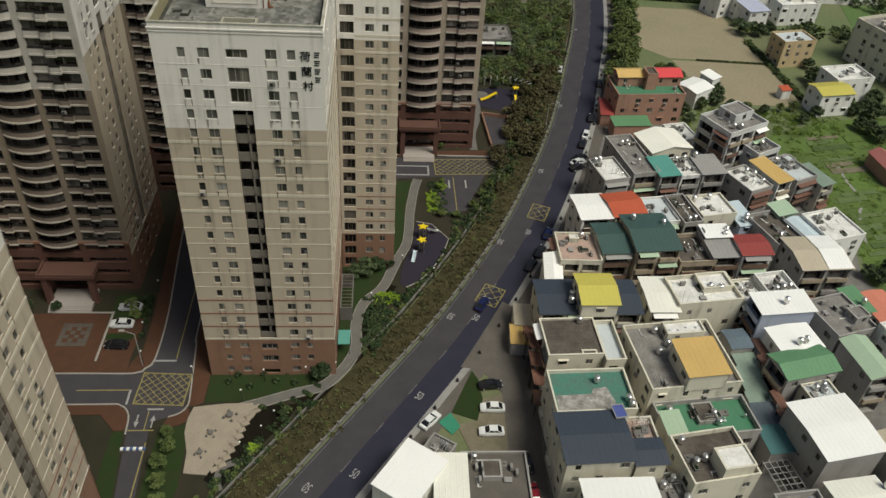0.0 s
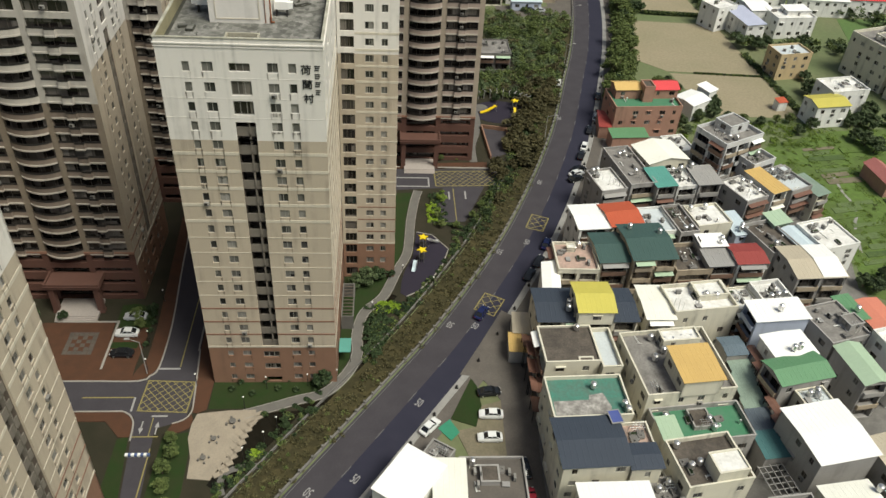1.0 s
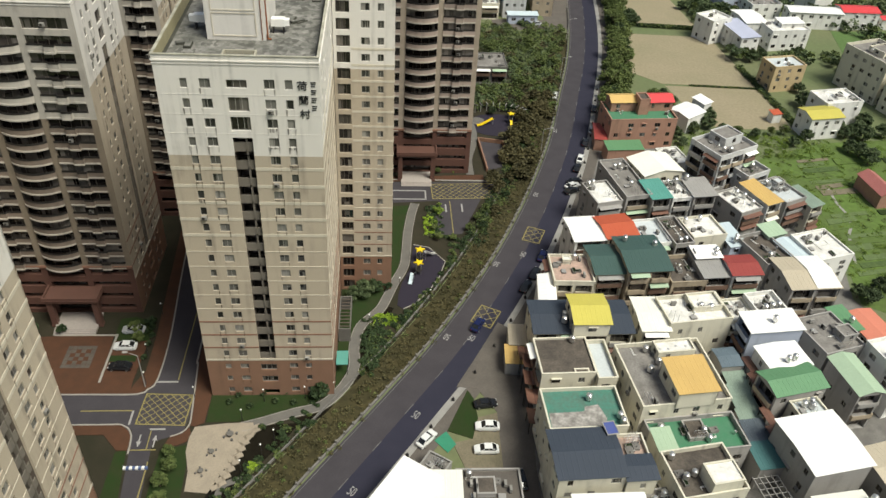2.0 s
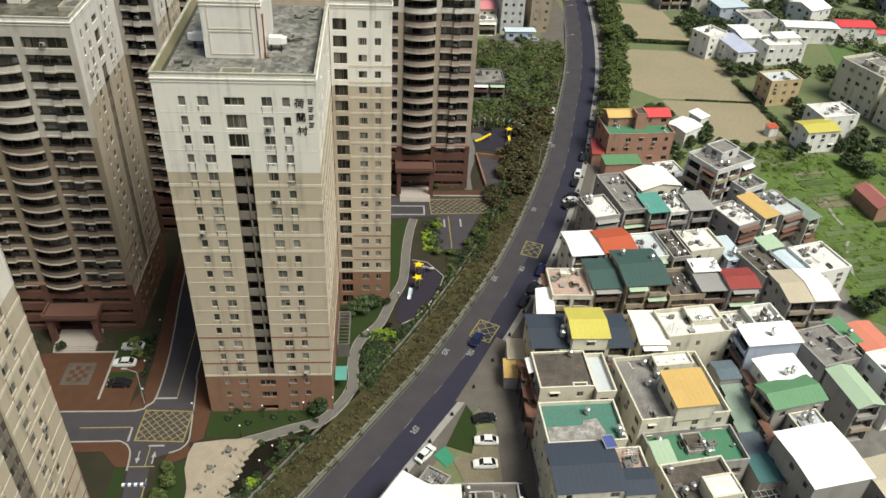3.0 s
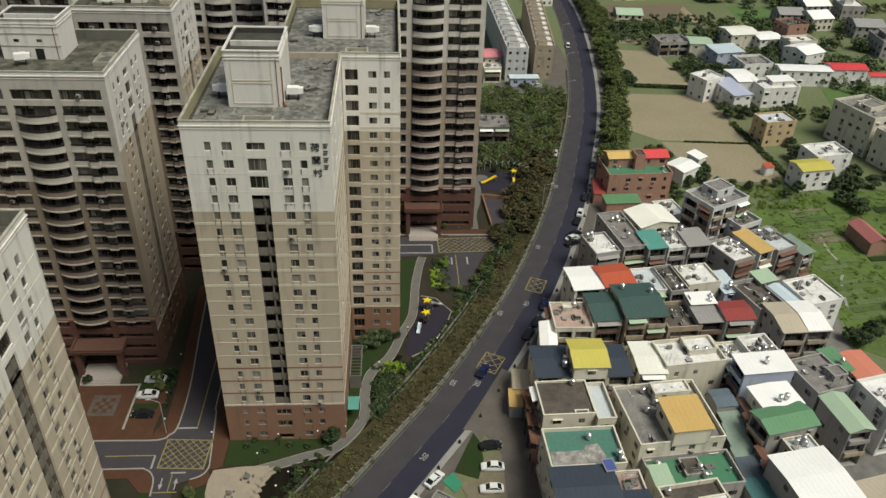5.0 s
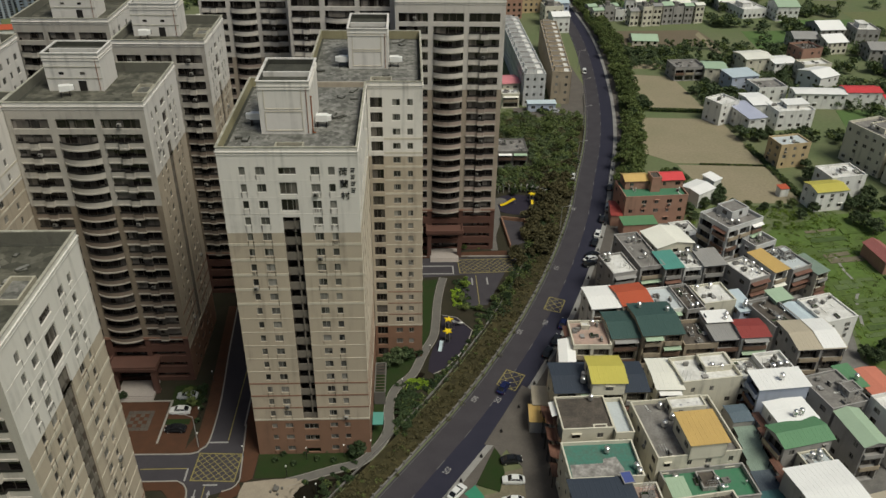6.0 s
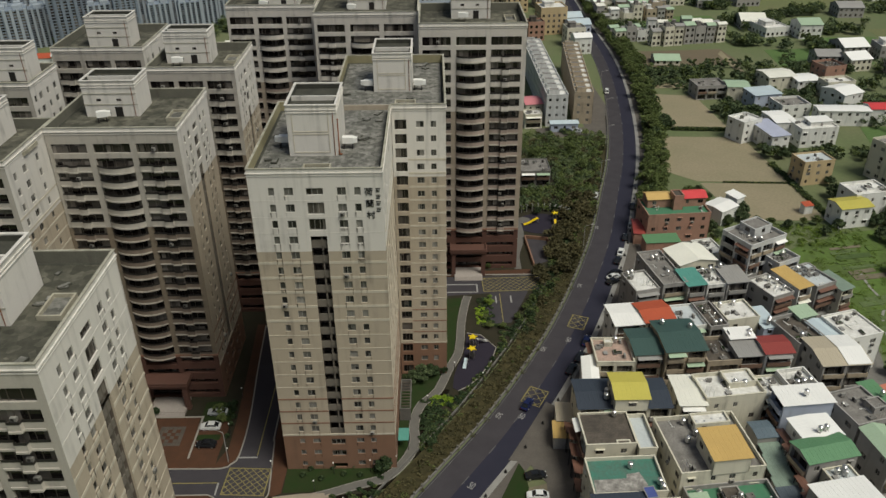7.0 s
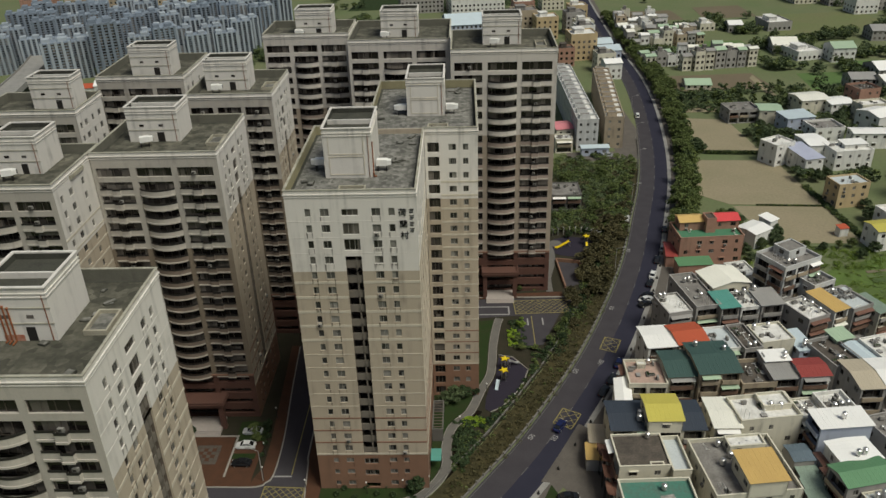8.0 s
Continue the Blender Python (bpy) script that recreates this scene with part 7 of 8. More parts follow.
house(92.9, -34.8, 7.2, 6.9, 8.7, 5.7, "house with a grey walled roof", W_GREY, ("flat", F_GREY), "windows", "windows", [], [(-1.5, 0.9), (1.2, 1.7)])
# alley roofs
shed(95.6, 1.8, 4.3, 4.8, 7.4, 6.0, "weathered blue-grey sheet roof over an alley", sheet_metal("weathered_blue_sheet", (0.12, 0.16, 0.19), 0.6), W_GREY)
for i in range(4):
    shed(96.2 - 0.12 * i, -2.0 - 2.75 * i, 4.2, 2.6, 5.9 - 0.25 * i, 6, "faded green sheet awning over the alley", M_TRANSLUCENT, W_GREY if i % 2 else None, "mono", 0.3)
shed(95.5, -19.4, 5.0, 5.4, 5.6, 6.0, "teal sheet roof over an alley yard", sheet_metal("alley_teal_sheet", (0.06, 0.15, 0.15), 0.5), W_GREY, "mono", 0.3)
shed(95.6, -14.2, 4.4, 4.6, 5.6, 6.0, "grey glazed sheet roof over an alley yard", sheet_metal("grey_blue_glazing", (0.10, 0.12, 0.14), 0.7, 0.3), None, "mono", 0.3)
pg = thing("pergola", (94.6, -25.5, 0), 8, "open white steel grid pergola over an alley yard", "pergola")
for i in range(6):
    b = Build()
    b.box(-2.3, 2.3, -0.06, 0.06, 0, 0.1)
    part("beam", b.mesh("beam", [M_SHEET_GREY]), pg, (0, -2.8 + i * 1.1, 4.2))
for i in range(5):
    b = Build()
    b.box(-0.06, 0.06, -3.0, 3.0, 0, 0.1)
    part("rafter", b.mesh("rafter", [M_SHEET_GREY]), pg, (-2.2 + i * 1.1, 0, 4.31))
for x, y in ((-2.2, -2.9), (2.2, -2.9), (-2.2, 2.9), (2.2, 2.9)):
    b = Build()
    b.box(-0.07, 0.07, -0.07, 0.07, 0, 4.2)
    part("post", b.mesh("post", [DARK_METAL]), pg, (x, y, 0))
for i in range(5):
    shed(99.3 - 0.34 * i, -0.1 - 4.0 * i, 1.5, 3.8, 7.4 - 0.15 * i, 8, "long brown tiled awning along a house wall", M_BROWN, None, "gy", 0.15)
# brown awnings facing the side street
for i in range(5):
    shed(57.9 + 0.15 * (i % 2), 5.2 - 3.4 * i, 2.6, 3.3, (5.6, 7.2, 6.2, 5.0, 3.6)[i], 0, "rusty brown wavy sheet awning over the side street", M_BROWN, None, "gy", -0.5)
shed(56.2, 6.8, 3.6, 4.8, 3.3, -4.1, "roadside stall under an orange sheet roof", M_ORANGE, W_GREY, "mono", 0.3)
shed(57.3, 11.5, 3.4, 5.4, 3.9, -4.1, "roadside stall under a pale sheet roof", M_BEIGE, W_CREAM, "mono", 0.4)

# ---- low roofs by the main road ----
shed(34.6, -25.0, 7.5, 9.9, 5.8, -35.5, "low building under a white sheet roof by the road", M_WHITE, W_WHITE, "mono", 0.3)
shed(40.9, -25.6, 5.3, 8.8, 5.1, -1.5, "low building under cream roof sheets", M_CREAM, W_CREAM, "mono", 0.3)
house(48.0, -25.1, 10.5, 9.7, 4.8, -0.5, "low workshop with a dark flat roof", W_GREY, ("flat", ASPHALT_OLD, 0.4), "windows", "plain", [(-0.6, 1.2, 3.0, 3.2, 1.8, ("flat", F_BROWN, 0.1), "plain")], [(-3.2, 3.6)], 1)
house(39.7, -18.0, 4.3, 3.6, 3.4, -33.4, "small bare concrete block with a dirty roof", CONCRETE, ("flat", F_GREY, 0.4), "plain", "plain", [], [], 1)

# ---- second row ----
house(69.9, 25.6, 8.4, 9.0, 9.9, -0.7, "house with a faded pink roof terrace", W_CREAM, ("flat", F_PINK, 0.6), "balcony", "balcony", [(-0.6, 2.5, 1.8, 1.5, 1.9, ("flat", F_WHITE, 0.1), "plain")], [(1.2, 3.4)])
shed(64.2, 20.8, 3.6, 8.5, 8.1, -6.9, "tall pale green sheet lean-to on a house end", M_WHITE, W_WHITE, "gy", 0.5)
house(77.3, 27.6, 6.2, 9.6, 10.3, 3.4, "row house under a dark green sheet roof", W_CREAM, ("gx", M_DKGREEN, 0.9), "balcony", "windows")
house(85.1, 27.9, 9.1, 11.8, 11.7, 4.4, "taller row house under dark green sheet roofs", W_TAN, ("gx", M_DKGREEN, 1.0), "balcony", "windows", [], [(-2.6, 3.9), (3.2, 1.7)])
house(94.1, 26.6, 7.8, 9.0, 8.8, 4.4, "row house with an overgrown brownish roof", W_TAN, ("flat", F_BROWN), "balcony", "windows", [], [])
house(100.2, 27.4, 6.0, 9.4, 9.6, 4.4, "row house with white and grey roof sheets", W_GREY, ("mono", M_SHEET_GREY, 0.5), "balcony", "windows", [(0.0, 2.6, 5.6, 3.8, 0.9, ("mono", M_WHITE, 0.2), "plain")], [(1.6, 1.4), (2.5, 2.9)])
house(106.5, 25.9, 6.4, 6.3, 10.2, 3.4, "row house under a maroon sheet roof", W_WHITE, ("gx", M_MAROON, 0.6), "balcony", "windows")
house(119.5, 23.6, 10.7, 10.2, 10.1, 3.4, "grey-tiled house under a beige and white sheet roof", W_GREY, ("gx", M_BEIGE, 0.8), "balcony", "windows")
shed(122.2, 23.8, 5.2, 10.5, 10.3, 3.4, "white half of a sheet roof", M_WHITE, None, "gx", 0.85)
house(114.9, 33.2, 7.5, 10.7, 9.5, 17.8, "grey house with a dark overgrown roof", W_GREY, ("flat", F_BROWN), "windows", "windows", [], [(-1.0, -2.6)])
house(127.6, 33.4, 9.2, 9.7, 10.7, 15.8, "white house with a bright flat roof", W_WHITE, ("flat", F_WHITE, 0.4), "windows", "windows", [(0.4, 0.7, 3.4, 1.6, 0.8, ("flat", ROOF_DARK, 0.1), "plain")], [])
house(121.2, 32.1, 4.0, 8.7, 9.3, 17.8, "house under pale blue-grey roof sheets", W_GREY, ("gy", M_PALEBLUE, 0.5), "windows", "windows", [], [])
house(118.6, 39.4, 4.6, 4.0, 9.7, 17.9, "small house with a faded green top", sheet_metal("faded_green_wall", (0.30, 0.38, 0.30)), ("mono", M_LTGREEN, 0.4), "windows", "windows")
plant(1, 120.6, 29.6, 0.5)

# ---- third row ----
house(75.4, 38.8, 6.8, 8.7, 10.0, 5.5, "row house under white roof sheets", W_WHITE, ("gx", M_WHITE, 0.4), "balcony", "windows", [], [])
house(82.6, 39.6, 7.3, 8.1, 10.2, 10.6, "row house under an orange-red sheet roof", W_CREAM, ("gx", M_ORRED, 0.9), "balcony", "windows")
house(90.1, 38.6, 6.7, 9.1, 10.0, 7.6, "row house with a pale blue-grey roof", W_WHITE, ("flat", F_PALE, 0.5), "balcony", "windows")
house(95.8, 38.5, 4.5, 10.2, 10.4, 9.7, "row house with a dark brown roof", W_GREY, ("flat", F_BROWN, 0.6), "balcony", "windows", [], [(0.6, -3.9), (-0.8, -4.1)])
house(102.4, 39.6, 8.2, 7.6, 10.8, 10.7, "cream row house with a white roof", W_CREAM, ("flat", F_WHITE, 0.5), "windows", "windows", [], [(-3.1, 2.4), (0.6, 2.5)])
house(108.9, 38.8, 3.9, 7.9, 8.5, 11.7, "low house with pale blue sheets", W_BLUE, ("mono", M_PALEBLUE, 0.4), "windows", "windows", [], [(0.2, -2.2), (-0.6, -3.1)])

# ---- fourth row ----
house(82.9, 54.5, 6.5, 9.1, 9.9, 12.9, "grey house with a white roof", W_GREY, ("flat", F_WHITE, 0.5), "balcony", "windows", [], [(-2.0, 3.5), (-0.8, 3.7)])
house(89.9, 60.7, 6.7, 16.8, 10.1, 10.9, "long grey house with a concrete roof", W_GREY, ("flat", F_GREY, 0.6), "balcony", "windows", [], [(-0.8, 4.5), (0.6, 4.9), (0.0, -3.4)])
house(98.8, 65.8, 10.7, 8.9, 10.4, 14.1, "house under a broad cream sheet roof", W_CREAM, ("gy", M_CREAM, 1.2), "windows", "windows")
house(96.2, 55.5, 4.9, 7.6, 9.7, 9.9, "house under teal roof sheets", W_GREY, ("mono", M_TEAL, 0.3), "balcony", "windows")
house(101.4, 56.1, 5.2, 7.8, 9.9, 9.9, "house with a plain white roof", W_WHITE, ("flat", F_WHITE, 0.4), "balcony", "windows", [], [(-1.0, 2.7), (1.4, 3.0)])
house(107.1, 56.2, 5.8, 7.3, 9.9, 7.9, "house under grey roof sheets", W_GREY, ("mono", M_SHEET_GREY, 0.4), "balcony", "windows", [], [(-2.1, 3.1)])
house(107.5, 76.8, 6.2, 8.1, 7.1, 12.1, "small white house behind the cream roof", W_WHITE, ("flat", F_WHITE, 0.4), "windows", "windows", [], [])
house(115.6, 67.2, 12.9, 10.0, 16.4, 27.5, "five-storey bare concrete house with open terraces", W_PALEGREY, ("flat", F_GREY), "balcony", "balcony", [(1.6, 1.4, 6.2, 5.2, 3.0, ("flat", F_GREY, 0.3), "windows")], [(-3.1, -2.6), (-1.6, -3.5)], 5)
house(122.1, 62.2, 7.6, 4.9, 11.8, 27.3, "bare concrete annex with roof terraces", W_PALEGREY, ("flat", F_GREY), "balcony", "windows", [], [(1.0, 1.0)])
house(115.2, 51.3, 6.6, 9.5, 10.1, 23.1, "grey house with a white roof terrace", W_GREY, ("flat", F_WHITE, 0.5), "balcony", "windows", [], [(1.9, -2.6), (2.3, 0.5), (1.4, 2.2)])
house(121.4, 53.5, 4.4, 9.5, 10.4, 23.1, "house under an orange roof strip", W_WHITE, ("mono", M_ORANGE, 0.4), "balcony", "windows")
house(127.7, 56.1, 6.7, 10.1, 10.0, 24.2, "pale blue-roofed house with rooftop plumbing", W_GREY, ("flat", F_PALE, 0.6), "balcony", "windows", [(1.5, 2.6, 2.5, 2.3, 2.0, ("flat", F_PALE, 0.2), "windows")], [(-1.5, 3.7)])
house(133.8, 55.2, 4.0, 8.2, 8.2, 24.2, "house under dull green roof sheets", W_CREAM, ("mono", M_TRANSLUCENT, 0.4), "balcony", "windows")

# ---- brick house and the houses beyond the fields ----
house(102.8, 96.6, 19.1, 11.0, 9.7, 4.2, "red brick house with green terraces and bright roof rooms", W_BRICK, ("flat", F_GREEN, 0.6), "windows", "windows", [(5.8, 2.9, 8.2, 5.4, 2.8, ("gx", M_RED, 1.2), "windows"), (-4.5, 2.9, 7.2, 5.1, 2.8, ("gx", M_ORANGE, 1.0), "windows"), (0.6, 0.3, 2.9, 4.2, 5.3, ("flat", F_BROWN, 0.3), "plain")], [(0.6, 4.2)])
shed(96.9, 85.8, 10.3, 4.6, 4.1, 4.0, "low shed under a dark green roof", M_GREEN, W_BRICK, "mono")
shed(92.1, 94.3, 3.4, 9.5, 3.7, -8.1, "small red shed beside the road", M_MAROON, W_BRICK, "gx")
house(120.7, 105.4, 7.7, 7.0, 5.1, 34.8, "white sheet shed beside the field", W_WHITE, ("gx", M_WHITE, 0.6), "plain", "plain", [], [], 1)
house(126.6, 110.1, 3.7, 4.4, 6.1, 34.9, "small white shed beside dark trees", W_WHITE, ("mono", M_WHITE, 0.5), "plain", "plain", [], [], 1)
house(150.8, 172.4, 9.6, 8.5, 9.0, 27.8, "plain white three-storey farmhouse", W_WHITE, ("flat", F_WHITE, 0.6), "windows", "windows", [], [(1.1, 1.7)], 3)
house(158.5, 166.1, 7.5, 15.2, 6.4, 13.3, "farm shed under a pale violet-blue roof", W_WHITE, ("mono", sheet_metal("violet_blue_sheet", (0.42, 0.44, 0.55)), 0.8), "windows", "windows")
house(165.6, 176.0, 8.0, 12.8, 7.4, 5.3, "white house under grey-white sheets", W_WHITE, ("gx", M_WHITE, 0.6), "windows", "windows")
house(175.8, 168.1, 15.0, 10.6, 8.0, 7.3, "broad white two-storey house", W_WHITE, ("flat", F_WHITE, 0.5), "windows", "windows", [(2.2, 0.9, 8.7, 5.1, 1.6, ("mono", M_WHITE, 0.3), "plain")])
house(178.6, 197.0, 12.7, 10.7, 6.4, 8.0, "white house with a dark flat roof", W_WHITE, ("flat", F_GREY), "windows", "windows")
house(196.0, 187.5, 20.7, 7.0, 6.4, -2.8, "long pale workshop with green trim", W_WHITE, ("gx", M_WHITE, 0.6), "windows", "windows")
house(161.1, 133.6, 11.5, 7.8, 9.2, 11.0, "ochre tiled house with a pale roof", W_ORANGE, ("flat", F_PALE, 0.5), "windows", "windows")
house(168.8, 111.4, 12.6, 9.0, 8.0, 10.7, "white two-storey house with a flat roof", W_WHITE, ("flat", F_WHITE, 0.6), "windows", "windows", [(0.7, 0.0, 2.6, 2.9, 1.4, ("flat", F_GREY, 0.2), "plain")])
house(159.9, 102.1, 10.6, 7.2, 6.9, 9.5, "white house under a yellow sheet roof", W_WHITE, ("gx", M_YELLOW, 0.9), "windows", "windows")
house(191.7, 131.5, 14.4, 17.4, 14.0, 19.4, "cream five-storey apartment house with a roof room", W_CREAM, ("flat", F_GREY), "windows", "windows", [(0.0, 0.0, 6.6, 6.1, 2.4, ("flat", F_GREY, 0.3), "plain")], [(-3.3, 1.7)], 4)
house(196.6, 113.3, 13.3, 15.8, 12.0, 19.2, "cream four-storey apartment house beside dark trees", W_CREAM, ("flat", F_GREY), "windows", "windows", [], [(-2.2, 2.6)], 4)
house(160.9, 67.7, 5.0, 10.5, 4.0, 6.0, "red arched shed beside the vegetable plots", W_BRICK, ("gy", sheet_metal("dusty_red_sheet", (0.36, 0.13, 0.115), 0.5), 1.4), "plain", "plain", [], [], 1)
shed(150.0, 109.1, 3.2, 2.6, 3.0, 12.5, "small orange-red garden shed", M_ORRED, W_WHITE, "mono")
house(152.1, 222.4, 13.4, 10.1, 6.3, 5.7, "grey village house with a flat roof", W_GREY, ("flat", F_GREY), "balcony", "windows")
house(163.8, 220.0, 9.5, 9.5, 6.3, -4.5, "pale green roofed village house", W_CREAM, ("gx", M_LTGREEN, 0.7), "windows", "windows")
house(171.8, 209.8, 12.6, 9.3, 6.2, 11.8, "pale blue village house", W_BLUE, ("mono", M_PALEBLUE, 0.5), "windows", "windows")
house(186.6, 233.8, 13.2, 11.8, 6.5, 10.0, "cream village house under a pale arched roof", W_CREAM, ("gx", M_CREAM, 1.0), "windows", "windows")
house(197.6, 229.9, 11.1, 10.2, 5.6, 10.0, "white village workshop with ribbed roof", W_WHITE, ("gx", M_WHITE, 0.8), "windows", "windows")
house(211.7, 237.3, 10.8, 10.2, 9.9, 14.4, "red brick village house", W_BRICK, ("flat", F_BROWN), "windows", "windows")
house(214.0, 188.5, 14.5, 7.9, 6.8, -0.5, "white house under a red roof", W_WHITE, ("gx", M_RED, 1.0), "windows", "windows")
house(227.0, 187.5, 6.7, 4.4, 4.0, -0.6, "small hut under a red roof", W_WHITE, ("gx", M_RED, 0.6), "windows", "windows", [], [], 1)
house(208.6, 221.0, 13.4, 7.7, 7.6, 10.0, "cream house with a white roof", W_CREAM, ("flat", F_WHITE), "windows", "windows")
house(205.5, 208.5, 11.1, 12.1, 7.0, 24.3, "white barn with an arched roof", W_WHITE, ("gx", M_WHITE, 1.6), "windows", "windows")
house(64.9, 136.0, 10.3, 10.8, 6.4, 0.5, "abandoned bare concrete house in the bushes", CONCRETE_DARK, ("flat", F_GREY, 0.3), "balcony", "windows")

# ---- terrace rows beyond the estate ----
def terrace_unit(w, d, h, label, wall, seed):
    rnd = random.Random(seed)
    t = thing("terrace_house", (0, 0, 0), 0, label, "terrace house", "terrace rows")
    shell(t, 0, 0, w, d, h, 0.0, 4, "far", "far", wall, ("flat", F_WHITE, 0.7), rnd)
    shell(t, -w * 0.12, d * 0.1, w * 0.5, d * 0.45, 2.4, h - 0.85, 1, "plain", "plain", wall, ("flat", F_GREY, 0.2), rnd)
    return t


unit_a = terrace_unit(8.6, 6.8, 13.6, "grey-white four-storey terrace house with a roof room", W_PALEGREY, 7)
unit_a.matrix_basis = pose(79.8, 190.4, 0, 0, 0, 1)
for i in range(1, 12):
    copy_thing(unit_a, pose(79.8 - 0.13 * i, 190.4 + 6.9 * i, 0, 0, 0, 1))
unit_b = terrace_unit(7.6, 6.5, 13.6, "tan four-storey terrace house with a roof room", W_TAN, 8)
unit_b.matrix_basis = pose(91.2, 193.0, 0, 0, 0, -4)
for i in range(1, 11):
    copy_thing(unit_b, pose(91.2 + 0.5 * i, 193.0 + 6.65 * i, 0, 0, 0, -4))
house(70.2, 188.0, 7.0, 6.4, 6.4, 3.0, "cream yellow house beside the terrace row", W_CREAM, ("flat", F_WHITE, 0.5), "balcony", "windows")
house(70.9, 198.4, 7.0, 9.8, 7.2, 7.3, "cream house under a pink roof", W_CREAM, ("gx", M_PINK, 0.8), "windows", "windows")
house(82.4, 182.6, 11.0, 3.0, 3.4, 2.0, "low blue-grey shop front below the terrace", W_BLUE, ("mono", M_PALEBLUE, 0.3), "windows", "windows", [], [], 1)
sheet("parking", [(71.3, 174.6), (100.4, 177.4), (105.5, 198.9), (103.3, 258.4), (92.2, 257.0), (91.3, 185.7), (71.3, 185.4)], 0.04, ASPHALT_OLD, "asphalt yard before the terrace rows", "parking")
rf = random.Random(31)


def far_house(x, y, w, d, h, rz, label, wall, roof):
    """A house far off: walls, rows of windows, a flat roof with parapet and stair room or a low sheet gable."""
    t = thing("house", (x, y, 0), rz, label, "house", "far village houses")
    b = Build()
    b.box(0, w, 0, d, 0, h)
    if roof[0] == "flat":
        b.ring(0, w, 0, d, 0.25, h, h + 0.8)
    else:
        for u in (0.0, w):
            b.face([(u, 0, h), (u, d, h), (u, d / 2, h + 0.16 * d)])
    part("wall", b.mesh("wall", [wall]), t)
    b = Build()
    if roof[0] == "flat":
        b.box(0.25, w - 0.25, 0.25, d - 0.25, h, h + 0.06)
        if w > 5.2:
            b.box(w * 0.2, w * 0.55, d * 0.35, d * 0.8, h + 0.06, h + 2.5)
            b.box(w * 0.17, w * 0.58, d * 0.32, d * 0.83, h + 2.5, h + 2.65)
    else:
        for s in (0, 1):
            y0, z0, y1, z1 = (-0.4, h - 0.1, d / 2, h + 0.18 * d) if s == 0 else (d + 0.4, h - 0.1, d / 2, h + 0.18 * d)
            b.face([(-0.3, y0, z0), (w + 0.3, y0, z0), (w + 0.3, y1, z1), (-0.3, y1, z1)])
            b.face([(-0.3, y0, z0 - 0.15), (w + 0.3, y0, z0 - 0.15), (w + 0.3, y0, z0), (-0.3, y0, z0)])
    part("roof", b.mesh("roof", [roof[1]]), t)
    b = Build()
    n, m = max(2, int(w / 2.8)), max(2, int(d / 3.2))
    for k in range(max(1, int(h / 3.0))):
        z = 0.9 + 3.0 * k
        if z + 1.4 > h:
            break
        for i in range(n):
            u = w * (i + 0.5) / n
            b.box(u - 0.65, u + 0.65, -0.05, 0.05, z, z + 1.4)
        for i in range(m):
            v = d * (i + 0.5) / m
            b.box(-0.05, 0.05, v - 0.6, v + 0.6, z, z + 1.4)
    tagged(part("window_grid", b.mesh("window_grid", [GLASS_DARK]), t), kind="stuff")
    return t



FAR = [(237.2, 275.6, 13.6, 6.0), (253.1, 270.7, 11.5, 7.0), (217.4, 261.0, 12.3, 6.0), (230.8, 254.0, 11.3, 6.0), (246.7, 243.7, 13.7, 6.0), (260.6, 232.9, 11.5, 6.0), (244.9, 217.1, 13.7, 7.0), (271.8, 246.6, 11.6, 6.0), (140.1, 268.1, 12.6, 2.6), (205.4, 334.5, 14.3, 4.9), (213.3, 317.0, 14.4, 4.4), (229.9, 312.6, 12.4, 7.9), (221.0, 387.8, 15.6, 4.9), (271.8, 358.5, 15.0, 6.0), (180.0, 392.4, 9.7, 3.9), (196.1, 386.9, 8.7, 4.9),
       (312.6, 399.9, 16.7, 8.0), (323.6, 429.7, 16.9, 9.0), (306.9, 440.5, 16.7, 11.9), (332.3, 457.4, 17.1, 12.0), (352.8, 450.7, 17.3, 10.0), (288.0, 460.2, 16.4, 9.9)] + [(267.4, 468.9, 16.1, 8.9), (357.7, 486.7, 19.9, 14.0), (316.2, 491.4, 16.9, 13.9), (339.3, 504.7, 17.1, 12.0), (236.9, 496.4, 18.0, 7.8), (370.3, 471.6, 20.2, 16.1), (209.6, 503.0, 17.6, 7.7), (293.2, 431.1, 16.5, 8.9)]
for i in range(7):
    for j in range(8):
        x, y = 128 + 6.8 * i + rf.uniform(-1, 1), 349 + 9.4 * j + 1.1 * i + rf.uniform(-1.7, 1.7)
        if x < 123 + 68 * (1 - j / 10) and rf.random() < 0.82:
            FAR.append((x, y, rf.uniform(4.4, 6.6), rf.uniform(4.5, 10)))
for i in range(10):
    for j in range(2):
        if rf.random() < 0.9:
            FAR.append((128.6 + 6.0 * i + rf.uniform(-0.6, 0.6), 298 + 10.8 * j + 0.9 * i + rf.uniform(-1.7, 1.7) + (10 if i < 3 else 0), rf.uniform(4.4, 5.8), rf.uniform(7, 13) if i > 2 else rf.uniform(4, 8)))
WALLS = ((W_CREAM, "cream"), (W_WHITE, "white"), (W_GREY, "grey"), (W_WHITE, "white"), (W_CREAM, "cream"), (W_GREY, "grey"), (W_TAN, "tan"))
ROOFS = ((("gx", M_WHITE, 0.7), "under white roof sheets"), (("flat", F_WHITE), "with a pale flat roof"), (("gx", M_LTGREEN, 0.7), "under light green sheets"), (("flat", F_GREY), "with a grey flat roof"), (("gx", M_SHEET_GREY, 0.7), "under grey sheets"), (("gx", M_CREAM, 0.7), "under cream sheets"))
